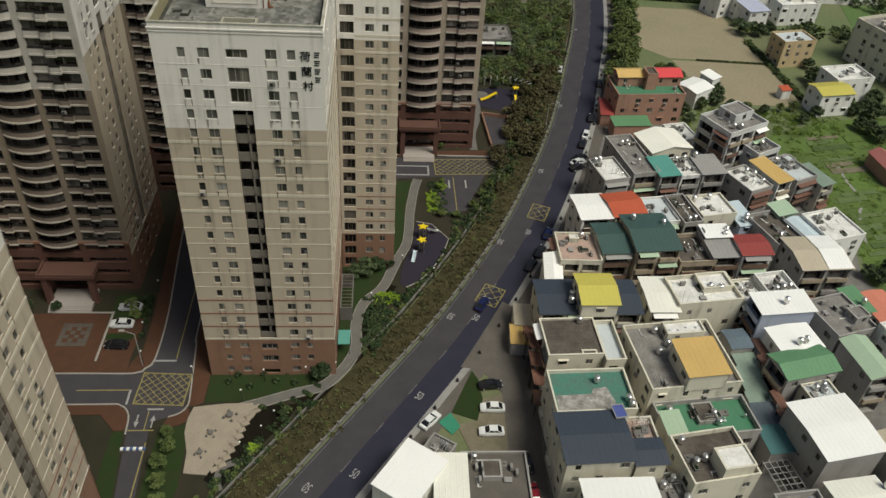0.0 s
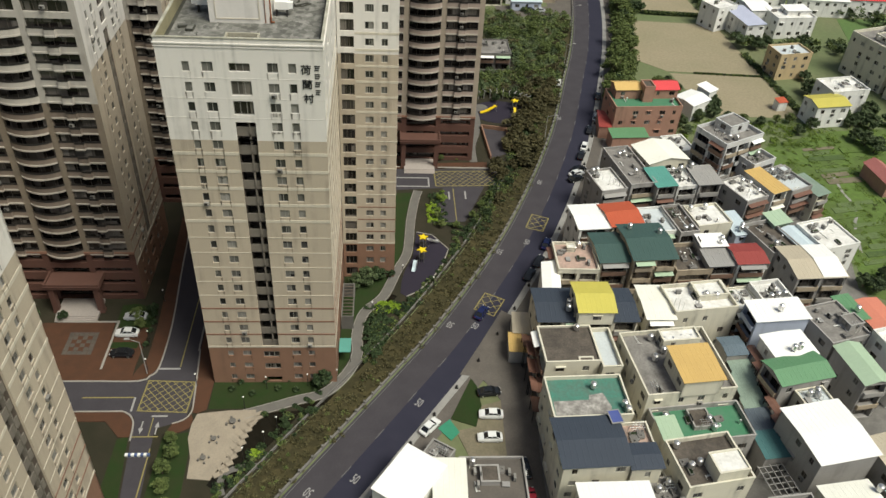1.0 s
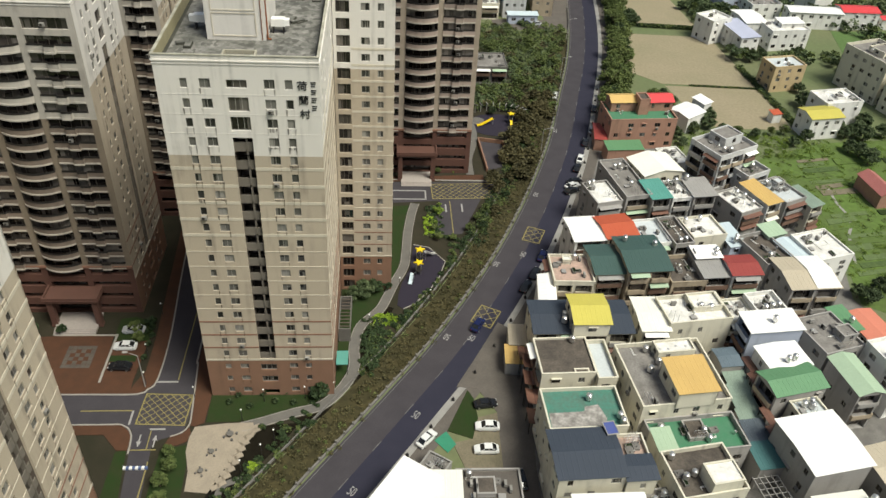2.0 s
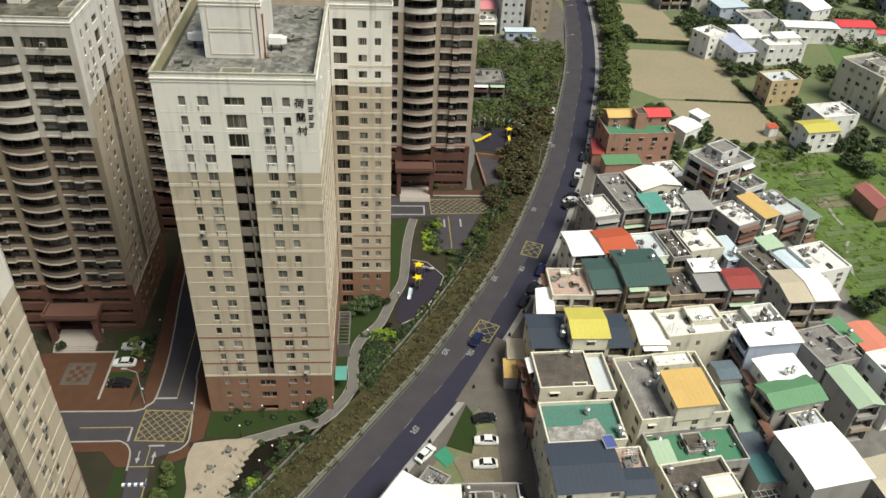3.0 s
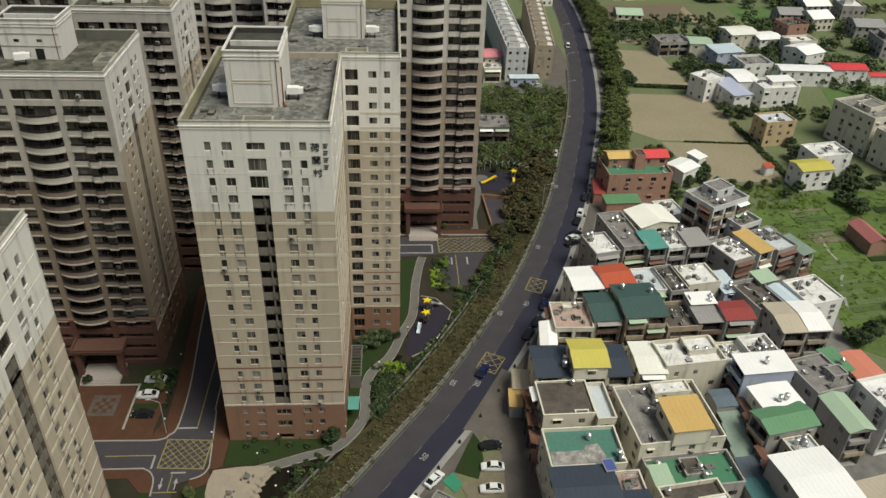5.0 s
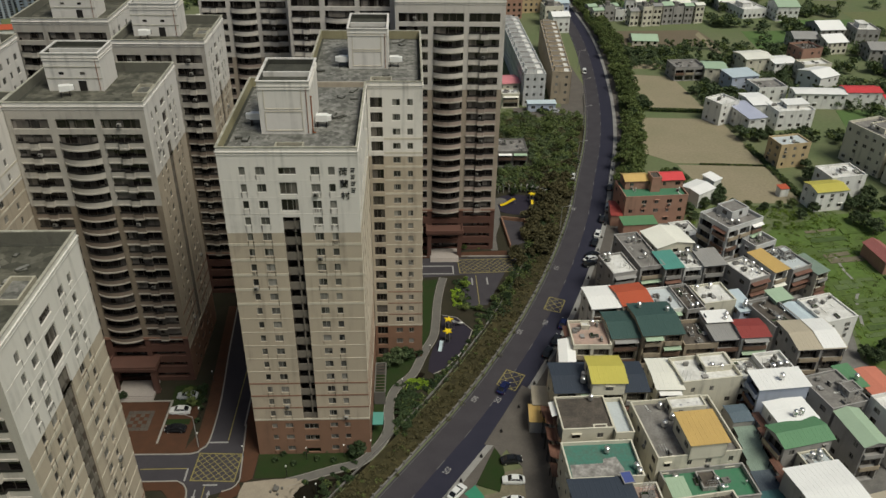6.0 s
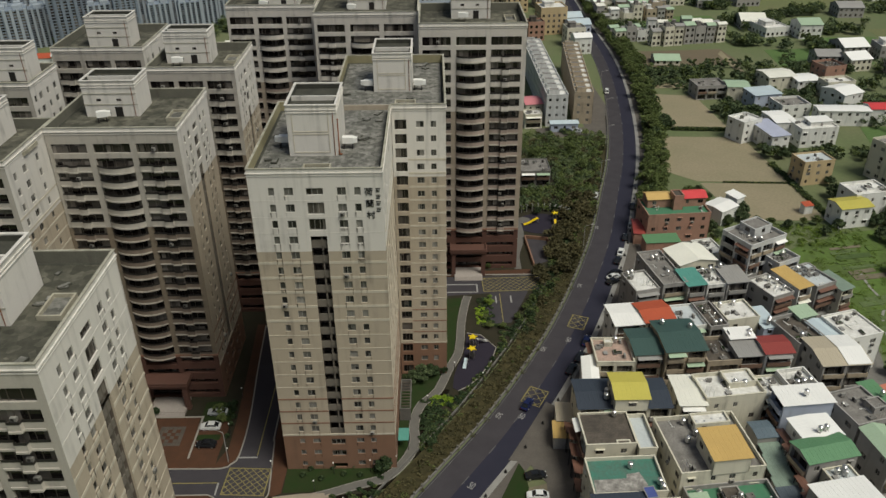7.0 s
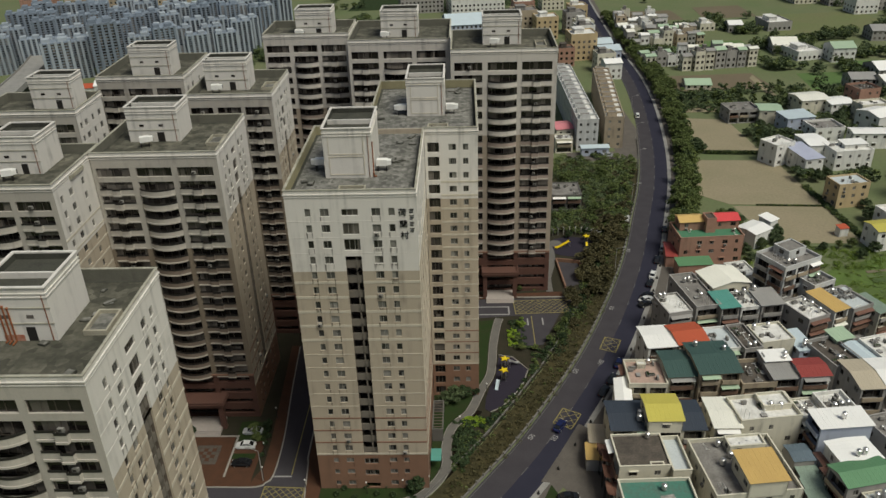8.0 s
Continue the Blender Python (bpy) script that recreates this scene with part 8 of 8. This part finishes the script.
for x, y, w, h in FAR:
    (wl, wn_), (rf_, rn_) = rf.choice(WALLS), rf.choice(ROOFS)
    far_house(x, y, w, w * rf.uniform(0.8, 1.2), h, rf.uniform(-6, 14), f"far {wn_} village house {rn_}", wl, rf_)
for x, y, w, h, wl, rf_, lab in ((90.1, 326.0, 15.0, 14.3, W_ORANGE, ("flat", F_WHITE), "far ochre block with a pale roof"), (75.2, 377.4, 13.8, 13.2, W_ORANGE, ("flat", F_WHITE), "far yellow walled apartment block"), (82.1, 314.3, 9.0, 9.5, W_BRICK, ("flat", F_BROWN), "far red brick village house"), (101.1, 300.8, 10.1, 9.6, W_CREAM, ("flat", F_GREY), "far cream house by the road"), (103.2, 288.0, 9.1, 8.7, W_WHITE, ("gx", M_WHITE, 0.6), "far white house by the road"),
                                 (105.1, 317.7, 12.2, 7.7, W_BLUE, ("gx", M_PALEBLUE, 0.7), "far hall under a pale blue roof"), (103.0, 333.7, 12.2, 7.7, W_WHITE, ("gx", M_PALEBLUE, 0.7), "far white hall by the road"), (57.7, 333.0, 13.6, 11.3, W_BRICK, ("flat", F_GREY), "far brick block behind the towers"), (40.4, 346.1, 13.4, 9.3, W_WHITE, ("flat", F_WHITE), "far white block behind the towers"), (19.8, 381.8, 28.3, 9.2, W_BLUE, ("gx", M_PALEBLUE, 0.8), "far long pale blue hall"), (61.6, 389.3, 15.6, 14.9, W_TAN, ("flat", F_GREY), "far tan apartment block behind towers"),
                                 (-54.2, 261.5, 12.3, 14.6, W_CREAM, ("flat", F_WHITE), "cream house behind the estate"), (-64.8, 264.6, 8.7, 12.7, W_WHITE, ("flat", F_GREY), "white house behind the estate"), (-71.8, 270.6, 10.5, 10.8, W_CREAM, ("gx", M_CREAM, 0.6), "cream shed behind the estate"), (-282.8, 450.1, 20.8, 17.0, W_BRICK, ("flat", F_BROWN), "far brick apartment block behind the viaduct"), (-257.8, 464.0, 19.7, 20.4, W_TAN, ("flat", F_GREY), "far tan apartment block behind the viaduct"), (-296.2, 473.6, 20.0, 22.9, W_BRICK, ("flat", F_WHITE), "far red block behind the viaduct"), (-233.1, 473.8, 21.8, 19.1, W_TAN, ("flat", F_WHITE), "far tan block with a pale roof"), (-271.1, 432.5, 14.5, 9.4, W_CREAM, ("flat", F_WHITE), "far cream block behind the viaduct"), (-243.7, 493.1, 21.1, 23.6, W_BRICK, ("flat", F_BROWN), "far brown brick apartment block")) + ((-205.9, 505.8, 22.0, 24.1, W_TAN, ("flat", F_GREY), "far tan apartment slab in the haze"), (-275.8, 511.9, 22.8, 26.1, W_GREY, ("flat", F_GREY), "far grey apartment slab"),
                                 (-14.5, 463.2, 30.9, 12.5, W_GREY, ("gx", M_SHEET_GREY, 0.6), "far long grey hall behind the trees"), (22.0, 448.8, 37.7, 10.9, W_WHITE, ("flat", F_GREY), "far pale hall behind the rear towers"), (63.6, 413.3, 13.6, 15.8, W_BRICK, ("flat", F_WHITE), "far brick apartment house by the road"), (86.9, 465.2, 15.9, 16.7, W_CREAM, ("flat", F_WHITE), "far cream apartment house by the road"), (100.8, 420.4, 12.1, 11.3, W_ORANGE, ("flat", F_WHITE), "far ochre house at the road's bend"), (97.0, 355.4, 11.1, 12.4, W_WHITE, ("flat", F_GREY), "far white house beside the road"), (98.9, 371.9, 11.1, 11.4, W_CREAM, ("flat", F_WHITE), "far cream house beside the road"), (94.9, 388.9, 12.0, 13.2, W_GREY, ("flat", F_GREY), "far grey house beside the road"),
                                 (-152.5, 259.2, 9.7, 10.3, W_WHITE, ("gx", M_WHITE, 0.6), "white house by the viaduct"), (-161.4, 261.6, 8.1, 8.6, W_WHITE, ("gx", M_ORRED, 0.6), "white house under a red roof by the viaduct"),
                                 (-140.0, 264.7, 11.6, 5.2, W_GREY, ("gx", M_WHITE, 0.6), "low sheds by the viaduct"), (-127.4, 273.9, 11.7, 5.3, W_GREY, ("gx", M_SHEET_GREY, 0.6), "low grey sheds by the viaduct")):
    far_house(x, y, w, w * 0.9, h, 8, lab, wl, rf_)

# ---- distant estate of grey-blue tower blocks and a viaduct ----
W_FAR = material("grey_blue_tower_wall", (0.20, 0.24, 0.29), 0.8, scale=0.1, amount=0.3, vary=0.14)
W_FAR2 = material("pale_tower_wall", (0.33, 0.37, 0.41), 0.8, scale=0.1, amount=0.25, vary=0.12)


def far_block(wall, pale, h, label):
    """A slab block: recessed dark bays between pale piers, floor bands and a stepped roof."""
    t = thing("tower_block", (0, 0, 0), 0, label, "tower block", "distant tower blocks")
    b = Build()
    b.box(-9, 9, -5.5, 6, 0, h)
    part("wall", b.mesh("wall", [wall]), t)
    b = Build()
    for x in (-9.2, -4.6, -0.6, 3.4, 7.6):
        b.box(x, x + 1.6, -6.4, -5.5, 0, h + 0.6)
    part("pier", b.mesh("pier", [pale]), t)
    b = Build()
    for x in (-7.6, -3.0, 1.0, 5.0):
        for k in range(int(h / 1.9)):
            b.box(x + 0.15, x + 2.3, -5.62, -5.45, 0.6 + 1.9 * k, 1.6 + 1.9 * k)
    for y in (-4, 0, 3.5):
        for k in range(int(h / 1.9)):
            b.box(9.0, 9.08, y, y + 1.3, 0.6 + 1.9 * k, 1.5 + 1.9 * k)
    tagged(part("window_grid", b.mesh("window_grid", [GLASS_DARK]), t), kind="stuff")
    b = Build()
    for x0, x1 in ((-8, -3), (1.5, 7)):
        b.box(x0, x1, -3, 4, h, h + 2.2)
    part("roof_house", b.mesh("roof_house", [pale]), t)
    return t


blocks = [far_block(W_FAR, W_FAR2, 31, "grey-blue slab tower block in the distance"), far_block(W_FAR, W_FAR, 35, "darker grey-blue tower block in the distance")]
seen_b = [False, False]
rb = random.Random(9)
spots = []
for j in range(8):
    for i in range(17):
        x, y = -300 + 20.5 * i + rb.uniform(-3, 3), 402 + 27 * j + 0.04 * i * i + rb.uniform(-3, 3)
        if (-205 + j * 8 < x and y < 425) or x > -112 + j * 2 or (x < -232 and y < 440):
            continue
        spots.append((0.81 * x + 0.016 * y - 15.3, 0.148 * x + 0.728 * y + 35))
for x, y in spots:
    k = 0 if rb.random() < 0.6 else 1
    m = pose(x, y, 0, 0, 0, 24 + rb.uniform(-2, 2)) @ Matrix.Diagonal((0.82, 0.82, 0.82 * rb.uniform(0.92, 1.08), 1))
    if not seen_b[k]:
        seen_b[k] = True
        blocks[k].matrix_basis = m
    else:
        copy_thing(blocks[k], m)
vd = thing("viaduct", (0, 0, 0), 0, "grey concrete road viaduct curving past the tower blocks", "viaduct")
VL = spline([(-188.2, 221.2), (-196.6, 263.9), (-204.2, 302.4), (-212.0, 333.2), (-213.9, 375.3), (-216.2, 458.5)], 6)
bb = Build()
ribbon(VL, -6, 6, 9.0, bb, 0, 1.6)
part("deck", bb.mesh("deck", [CONCRETE]), vd)
bb = Build()
ribbon(VL, -5.4, 5.4, 9.03, bb)
part("roadway", bb.mesh("roadway", [CONCRETE]), vd)
for o in (-5.9, 5.6):
    bb = Build()
    ribbon(VL, o, o + 0.3, 10.0, bb, 0, 1.0)
    part("parapet", bb.mesh("parapet", [CONCRETE]), vd)
pier_b = Build()
pier_b.box(-1.2, 1.2, -1.2, 1.2, 0, 7.6)
pier_me = pier_b.mesh("pier", [CONCRETE])
for i in range(0, len(VL), 4):
    part("pier", pier_me, vd, (VL[i].x, VL[i].y, 0))


# ---- cars ----
CAR_PAINT = {}


def car_paint(name, c):
    if name not in CAR_PAINT:
        mt = material(name + "_car_paint", c, 0.25, 0.1, scale=0.8, amount=0.08, spec=0.5)
        CAR_PAINT[name] = mt
    return CAR_PAINT[name]


CAR_GLASS = material("car_glass", (0.012, 0.013, 0.015), 0.06, spec=0.6, amount=0.1)
TYRE = material("tyre_rubber", (0.02, 0.02, 0.02), 0.9)
LAMP_RED = material("rear_lamp", (0.35, 0.02, 0.02), 0.3)
LAMP_CLEAR = material("head_lamp", (0.6, 0.6, 0.58), 0.15)


def loft(b, sections, mi=0, closed=True):
    """Skins a row of equal rings."""
    n, k0 = len(sections[0]), len(b.v)
    for s in sections:
        b.v.extend(s)
    for i in range(len(sections) - 1):
        for j in range(n if closed else n - 1):
            q = (j + 1) % n
            b.f.append((k0 + i * n + j, k0 + i * n + q, k0 + (i + 1) * n + q, k0 + (i + 1) * n + j))
            b.m.append(mi)
    for i in (0, len(sections) - 1):
        r = [k0 + i * n + j for j in range(n)]
        b.f.append(tuple(reversed(r)) if i == 0 else tuple(r))
        b.m.append(mi)


def car(x, y, rz, colour, rgb, label, van=False, z=0.1):
    t = thing("car", (x, y, z), rz, label, "car", "parked cars")
    paint = car_paint(colour, rgb)

    def ring(yy, hw, zb, zt):
        return [(-hw, yy, zb), (hw, yy, zb), (hw * 1.02, yy, (zb + zt) / 2), (hw * 0.9, yy, zt), (-hw * 0.9, yy, zt), (-hw * 1.02, yy, (zb + zt) / 2)]

    b = Build()
    loft(b, [ring(-2.2, 0.72, 0.4, 0.72), ring(-2.05, 0.82, 0.25, 0.86), ring(-1.0, 0.88, 0.22, 0.95), ring(0.9, 0.88, 0.22, 0.94), ring(1.7, 0.84, 0.22, 0.84), ring(2.15, 0.74, 0.3, 0.66)])
    part("body", b.mesh("body", [paint]), t)
    b = Build()
    ht = 1.85 if van else 1.42
    ys = (-2.0, -1.8, 0.9, 1.7) if van else (-1.75, -0.95, 0.35, 1.1)
    loft(b, [ring(ys[0], 0.74, 0.85, 0.93), ring(ys[1], 0.68, 0.9, ht - 0.03), ring(ys[2], 0.67, 0.9, ht), ring(ys[3], 0.76, 0.85, 0.93)])
    part("glasshouse", b.mesh("glasshouse", [CAR_GLASS]), t)
    b = Build()
    b.prism([(-0.62, ys[1] - 0.06), (0.62, ys[1] - 0.06), (0.61, ys[2] + 0.06), (-0.61, ys[2] + 0.06)], ht - 0.05, ht + 0.03)
    part("roof", b.mesh("roof", [paint]), t)
    b = Build()
    for sx in (-1, 1):
        b.rod((sx * 0.66, ys[2], ht - 0.02), (sx * 0.76, ys[3], 0.92), 0.05, 0.05, 4)
        b.rod((sx * 0.66, ys[1], ht - 0.02), (sx * 0.74, ys[0], 0.92), 0.06, 0.06, 4)
        b.rod((sx * 0.68, -0.3, ht - 0.02), (sx * 0.8, -0.3, 0.92), 0.05, 0.05, 4)
    tagged(part("pillar_frame", b.mesh("pillar_frame", [paint]), t), kind="stuff")
    if "wheel" not in MESHES:
        w = Build()
        w.rod((-0.1, 0, 0), (0.1, 0, 0), 0.32, 0.32, 14)
        h = Build()
        h.rod((-0.11, 0, 0), (0.115, 0, 0), 0.19, 0.19, 10)
        MESHES["wheel"] = (w.mesh("tyre", [TYRE]), h.mesh("rim", [STEEL]))
    for sx in (-0.8, 0.8):
        for sy in (-1.35, 1.35):
            wh = part("wheel", MESHES["wheel"][0], t, (sx, sy, 0.32))
            part("rim", MESHES["wheel"][1], wh)
    for nm, yy, mt in (("headlight", 2.08, LAMP_CLEAR), ("tail_light", -2.14, LAMP_RED)):
        for sx in (-0.55, 0.55):
            b = Build()
            b.box(sx - 0.16, sx + 0.16, yy - 0.06, yy + 0.06, 0.58, 0.72)
            part(nm, b.mesh(nm, [mt]), t)
    return t


WH, BK, BL, SV, RD = ("white", (0.72, 0.72, 0.70)), ("black", (0.015, 0.016, 0.018)), ("blue", (0.012, 0.017, 0.065)), ("silver", (0.42, 0.43, 0.44)), ("red", (0.25, 0.02, 0.03))
for x, y, rz, c, lab in ((38.6, -11.0, -42, WH, "white saloon car parked at the road's edge"), (49.8, -3.1, -83, BK, "black saloon car parked by the grass corner"), (49.6, -8.3, 88, WH, "white saloon car in the gravel court"), (48.9, -13.4, 90, WH, "white saloon car beside the workshop"),
                         (54.1, -19.9, 5, BK, "dark car parked along the side street"), (54.4, -25.8, 3, RD, "dark red car parked along the side street"), (-18.5, 12.3, -270, WH, "white car parked on the brick forecourt"), (-18.1, 6.9, 88, BK, "black car parked on the brick forecourt"),
                         (79.5, 68.3, -63, BK, "black car parked by the houses"), (80.2, 70.6, -63, WH, "white car parked by the houses"), (81.1, 72.8, -63, BK, "dark car parked nose to the houses"), (67.5, 41.0, -23, BL, "dark blue car parked on the roadside strip"), (64.8, 34.7, -27, BK, "dark car parked on the roadside strip"),
                         (83.2, 79.6, -23, BK, "black car parked on the roadside strip"), (85.0, 84.4, -21, WH, "white car parked on the roadside strip"), (62.1, 30.1, -30, BK, "black car parked beside the hatched box"), (91.5, 100.5, -17, SV, "silver car on the roadside strip"), (84.3, 122.5, -16, WH, "white car standing at the planted verge"), (88.2, 93.3, -16, BK, "dark car on the roadside strip"), (95.0, 113.9, -14, BK, "dark car parked by the red shed"), (121.4, -28.4, 15, BL, "blue car parked behind the cream roof"), (-9.6, 52.3, 4, SV, "silver car on the inner lane"), (-18.0, 16.9, -270, SV, "silver car beside the tower"),
                         (50.4, 18.0, -31, BL, "dark blue saloon car on the dark lane"), (83.3, 180.8, 87, BL, "blue car before the terrace"), (87.3, 180.3, 89, SV, "silver car before the terrace"), (108.4, 227.5, -7, WH, "white van far along the road")):
    car(x, y, rz, c[0], c[1], lab, "van" in lab)

# ---- playground pieces, lamps and garden details ----
PLAY_YELLOW = material("yellow_plastic", (0.70, 0.52, 0.02), 0.45, scale=1.0, amount=0.15)


def star_canopy(x, y, rz):
    t = thing("play_tower", (x, y, 0.09), rz, "yellow star-topped playground tower on dark rubber", "playground tower", "playground towers")
    b = Build()
    pts = [((1.2 if i % 2 == 0 else 0.55) * math.cos(i * math.pi / 5), (1.2 if i % 2 == 0 else 0.55) * math.sin(i * math.pi / 5)) for i in range(10)]
    b.prism(pts, 2.9, 3.15)
    part("star_roof", b.mesh("star_roof", [PLAY_YELLOW]), t)
    for a in range(4):
        b = Build()
        b.rod((0.7 * math.cos(a * 1.571), 0.7 * math.sin(a * 1.571), 0), (0.7 * math.cos(a * 1.571), 0.7 * math.sin(a * 1.571), 2.9), 0.06, 0.06, 6)
        part("post", b.mesh("post", [STEEL]), t)
    b = Build()
    b.box(-0.8, 0.8, -0.8, 0.8, 1.1, 1.2)
    part("platform", b.mesh("platform", [DARK_METAL]), t)


def slide(x, y, rz, length, mt, label):
    t = thing("slide", (x, y, 0.09), rz, label, "slide", "playground slides")
    b = Build()
    pr = [(0.0, 1.6), (0.5, 1.5), (length * 0.6, 0.5), (length * 0.85, 0.2), (length, 0.18)]
    for (a, za), (c, zc) in zip(pr, pr[1:]):
        for s in (1,):
            b.face([(-0.4, a, za), (0.4, a, za), (0.4, c, zc), (-0.4, c, zc)])
            for e in (-0.4, 0.4):
                b.face([(e, a, za), (e, c, zc), (e, c, zc + 0.3), (e, a, za + 0.3)])
    part("chute", b.mesh("chute", [mt]), t)
    for e in (-0.35, 0.35):
        b = Build()
        b.rod((e, 0, 0), (e, 0, 1.7), 0.05, 0.05, 6)
        part("post", b.mesh("post", [STEEL]), t)


star_canopy(39.2, 39.9, 10)
star_canopy(38.8, 35.3, 40)
star_canopy(68.2, 104.9, 20)
slide(37.4, 33.4, 165, 2.2, M_PALEBLUE, "short grey playground slide beside yellow towers")
slide(40.4, 40.6, -60, 3.0, STEEL, "steel climbing slide beside yellow towers")
slide(62.9, 104.2, 110, 5.0, PLAY_YELLOW, "long yellow slide on the round playground")
slide(68.1, 103.5, 180, 4.0, PLAY_YELLOW, "yellow slide under a star roof")
pa = thing("garden_pergola", (63.8, 111.2, 0), 0, "curved grey garden pergola behind the round playground", "pergola")
for i in range(13):
    a = radians(20 + 140 * i / 12)
    x, y = 9.5 * math.cos(a), 5.5 * math.sin(a) - 4.5
    b = Build()
    b.box(-0.08, 0.08, -0.9, 0.9, 2.5, 2.65)
    b.box(-0.08, 0.08, -0.08, 0.08, 0, 2.5)
    part("rib", b.mesh("rib", [CONCRETE]), pa, (x, y, 0), math.degrees(a) - 90)


lampt = thing("lamp_post", (0, 0, 0), 0, "slim garden lamp post with a white globe", "lamp post", "garden lamp posts")
b = Build()
b.rod((0, 0, 0), (0, 0, 3.0), 0.07, 0.05, 6)
part("pole", b.mesh("pole", [DARK_METAL]), lampt)
b = Build()
for i in range(5):
    z0, z1 = 3.0 + 0.33 * i / 5, 3.0 + 0.33 * (i + 1) / 5
    r = lambda q: 0.17 * math.sqrt(max(0.04, 1 - (2 * q / 5 - 1) ** 2))
    b.tube(0, 0, z0, z1, r(i), r(i + 1), 10, cap=(i == 4))
part("globe", b.mesh("globe", [WHITE_METAL]), lampt)
lampt.matrix_basis = pose(6.2, -6.2, 0.06)
for x, y in ((9.5, -1.6), (16.8, -1.0), (22.0, 0.1), (28.2, 18.3), (12.3, -10.7), (10.5, -13.8), (7.5, -17.0), (34.5, 29.9), (-12.5, 2.9), (-13.8, 10.1), (-13.5, 21.7), (-3.0, -0.8), (40.9, 26.0)):
    copy_thing(lampt, pose(x, y, 0.06))
sl = thing("street_lamp", (-12.5, 2.2, 0.1), 0, "tall grey street lamp leaning over the inner crossing", "street lamp", "street lamps")
b = Build()
b.rod((0, 0, 0), (0, 0, 8.0), 0.11, 0.07, 8)
b.rod((0, 0, 8.0), (-1.8, 0.3, 8.6), 0.06, 0.05, 6)
part("pole", b.mesh("pole", [M_SHEET_GREY]), sl)
b = Build()
b.box(-2.6, -1.7, 0.1, 0.5, 8.55, 8.7)
part("head", b.mesh("head", [M_SHEET_GREY]), sl)
for y in (85.6, 131.5, 163.5, 196, 233):
    p = road_frame(y)
    q = p[0] + Vector((p[1].y, -p[1].x)) * -6.9
    copy_thing(sl, pose(q.x, q.y, 0.0, 0, 0, 180))
# green canopy and grille bay beside the lettered tower
cn = thing("entrance_canopy", (22.2, 4.7, 0), 0, "small turquoise glass canopy beside the tower base", "canopy")
b = Build()
b.box(0, 2.2, 0, 3.6, 2.9, 3.05)
part("sheet", b.mesh("sheet", [M_TEAL]), cn)
for y in (0.2, 3.3):
    b = Build()
    b.box(2.0, 2.12, y, y + 0.12, 0, 2.9)
    part("post", b.mesh("post", [DARK_METAL]), cn)
gr = thing("garden_trellis", (22.2, 13.9, 0), 0, "pale framed garden trellis with dark slats", "trellis")
for x0, x1, y0, y1, z0, z1 in ((0, 2.4, 0, 0.25, 0, 3.4), (0, 2.4, 9.6, 9.85, 0, 3.4), (2.2, 2.45, 0.25, 9.6, 3.15, 3.4), (0, 0.25, 0.25, 9.6, 3.15, 3.4)):
    b = Build()
    b.box(x0, x1, y0, y1, z0, z1)
    part("post", b.mesh("post", [PAVING_GREY]), gr)
for i in range(9):
    b = Build()
    b.box(0.25, 2.2, 0, 0.12, 0, 0.15)
    part("slat", b.mesh("slat", [CORE_WALL]), gr, (0, 0.9 + i, 3.2))
# shallow stone tables on the plaza
tb = thing("stone_table", (4.6, -9.4, 0.15), 20, "round grey stone table with stools on the plaza", "stone table", "stone tables")
b = Build()
b.tube(0, 0, 0, 0.6, 0.25, 0.25, 8)
b.tube(0, 0, 0.6, 0.72, 0.6, 0.6, 12)
part("table", b.mesh("table", [PAVING_GREY]), tb)
for a in range(4):
    b = Build()
    b.tube(1.1 * math.cos(a * 1.571), 1.1 * math.sin(a * 1.571), 0, 0.42, 0.22, 0.2, 8)
    part("stool", b.mesh("stool", [PAVING_GREY]), tb)
for x, y in ((2.0, -13.0), (0.9, -16.9)):
    copy_thing(tb, pose(x, y, 0.15, 0, 0, x * 20) @ Matrix.Scale(0.8, 4))
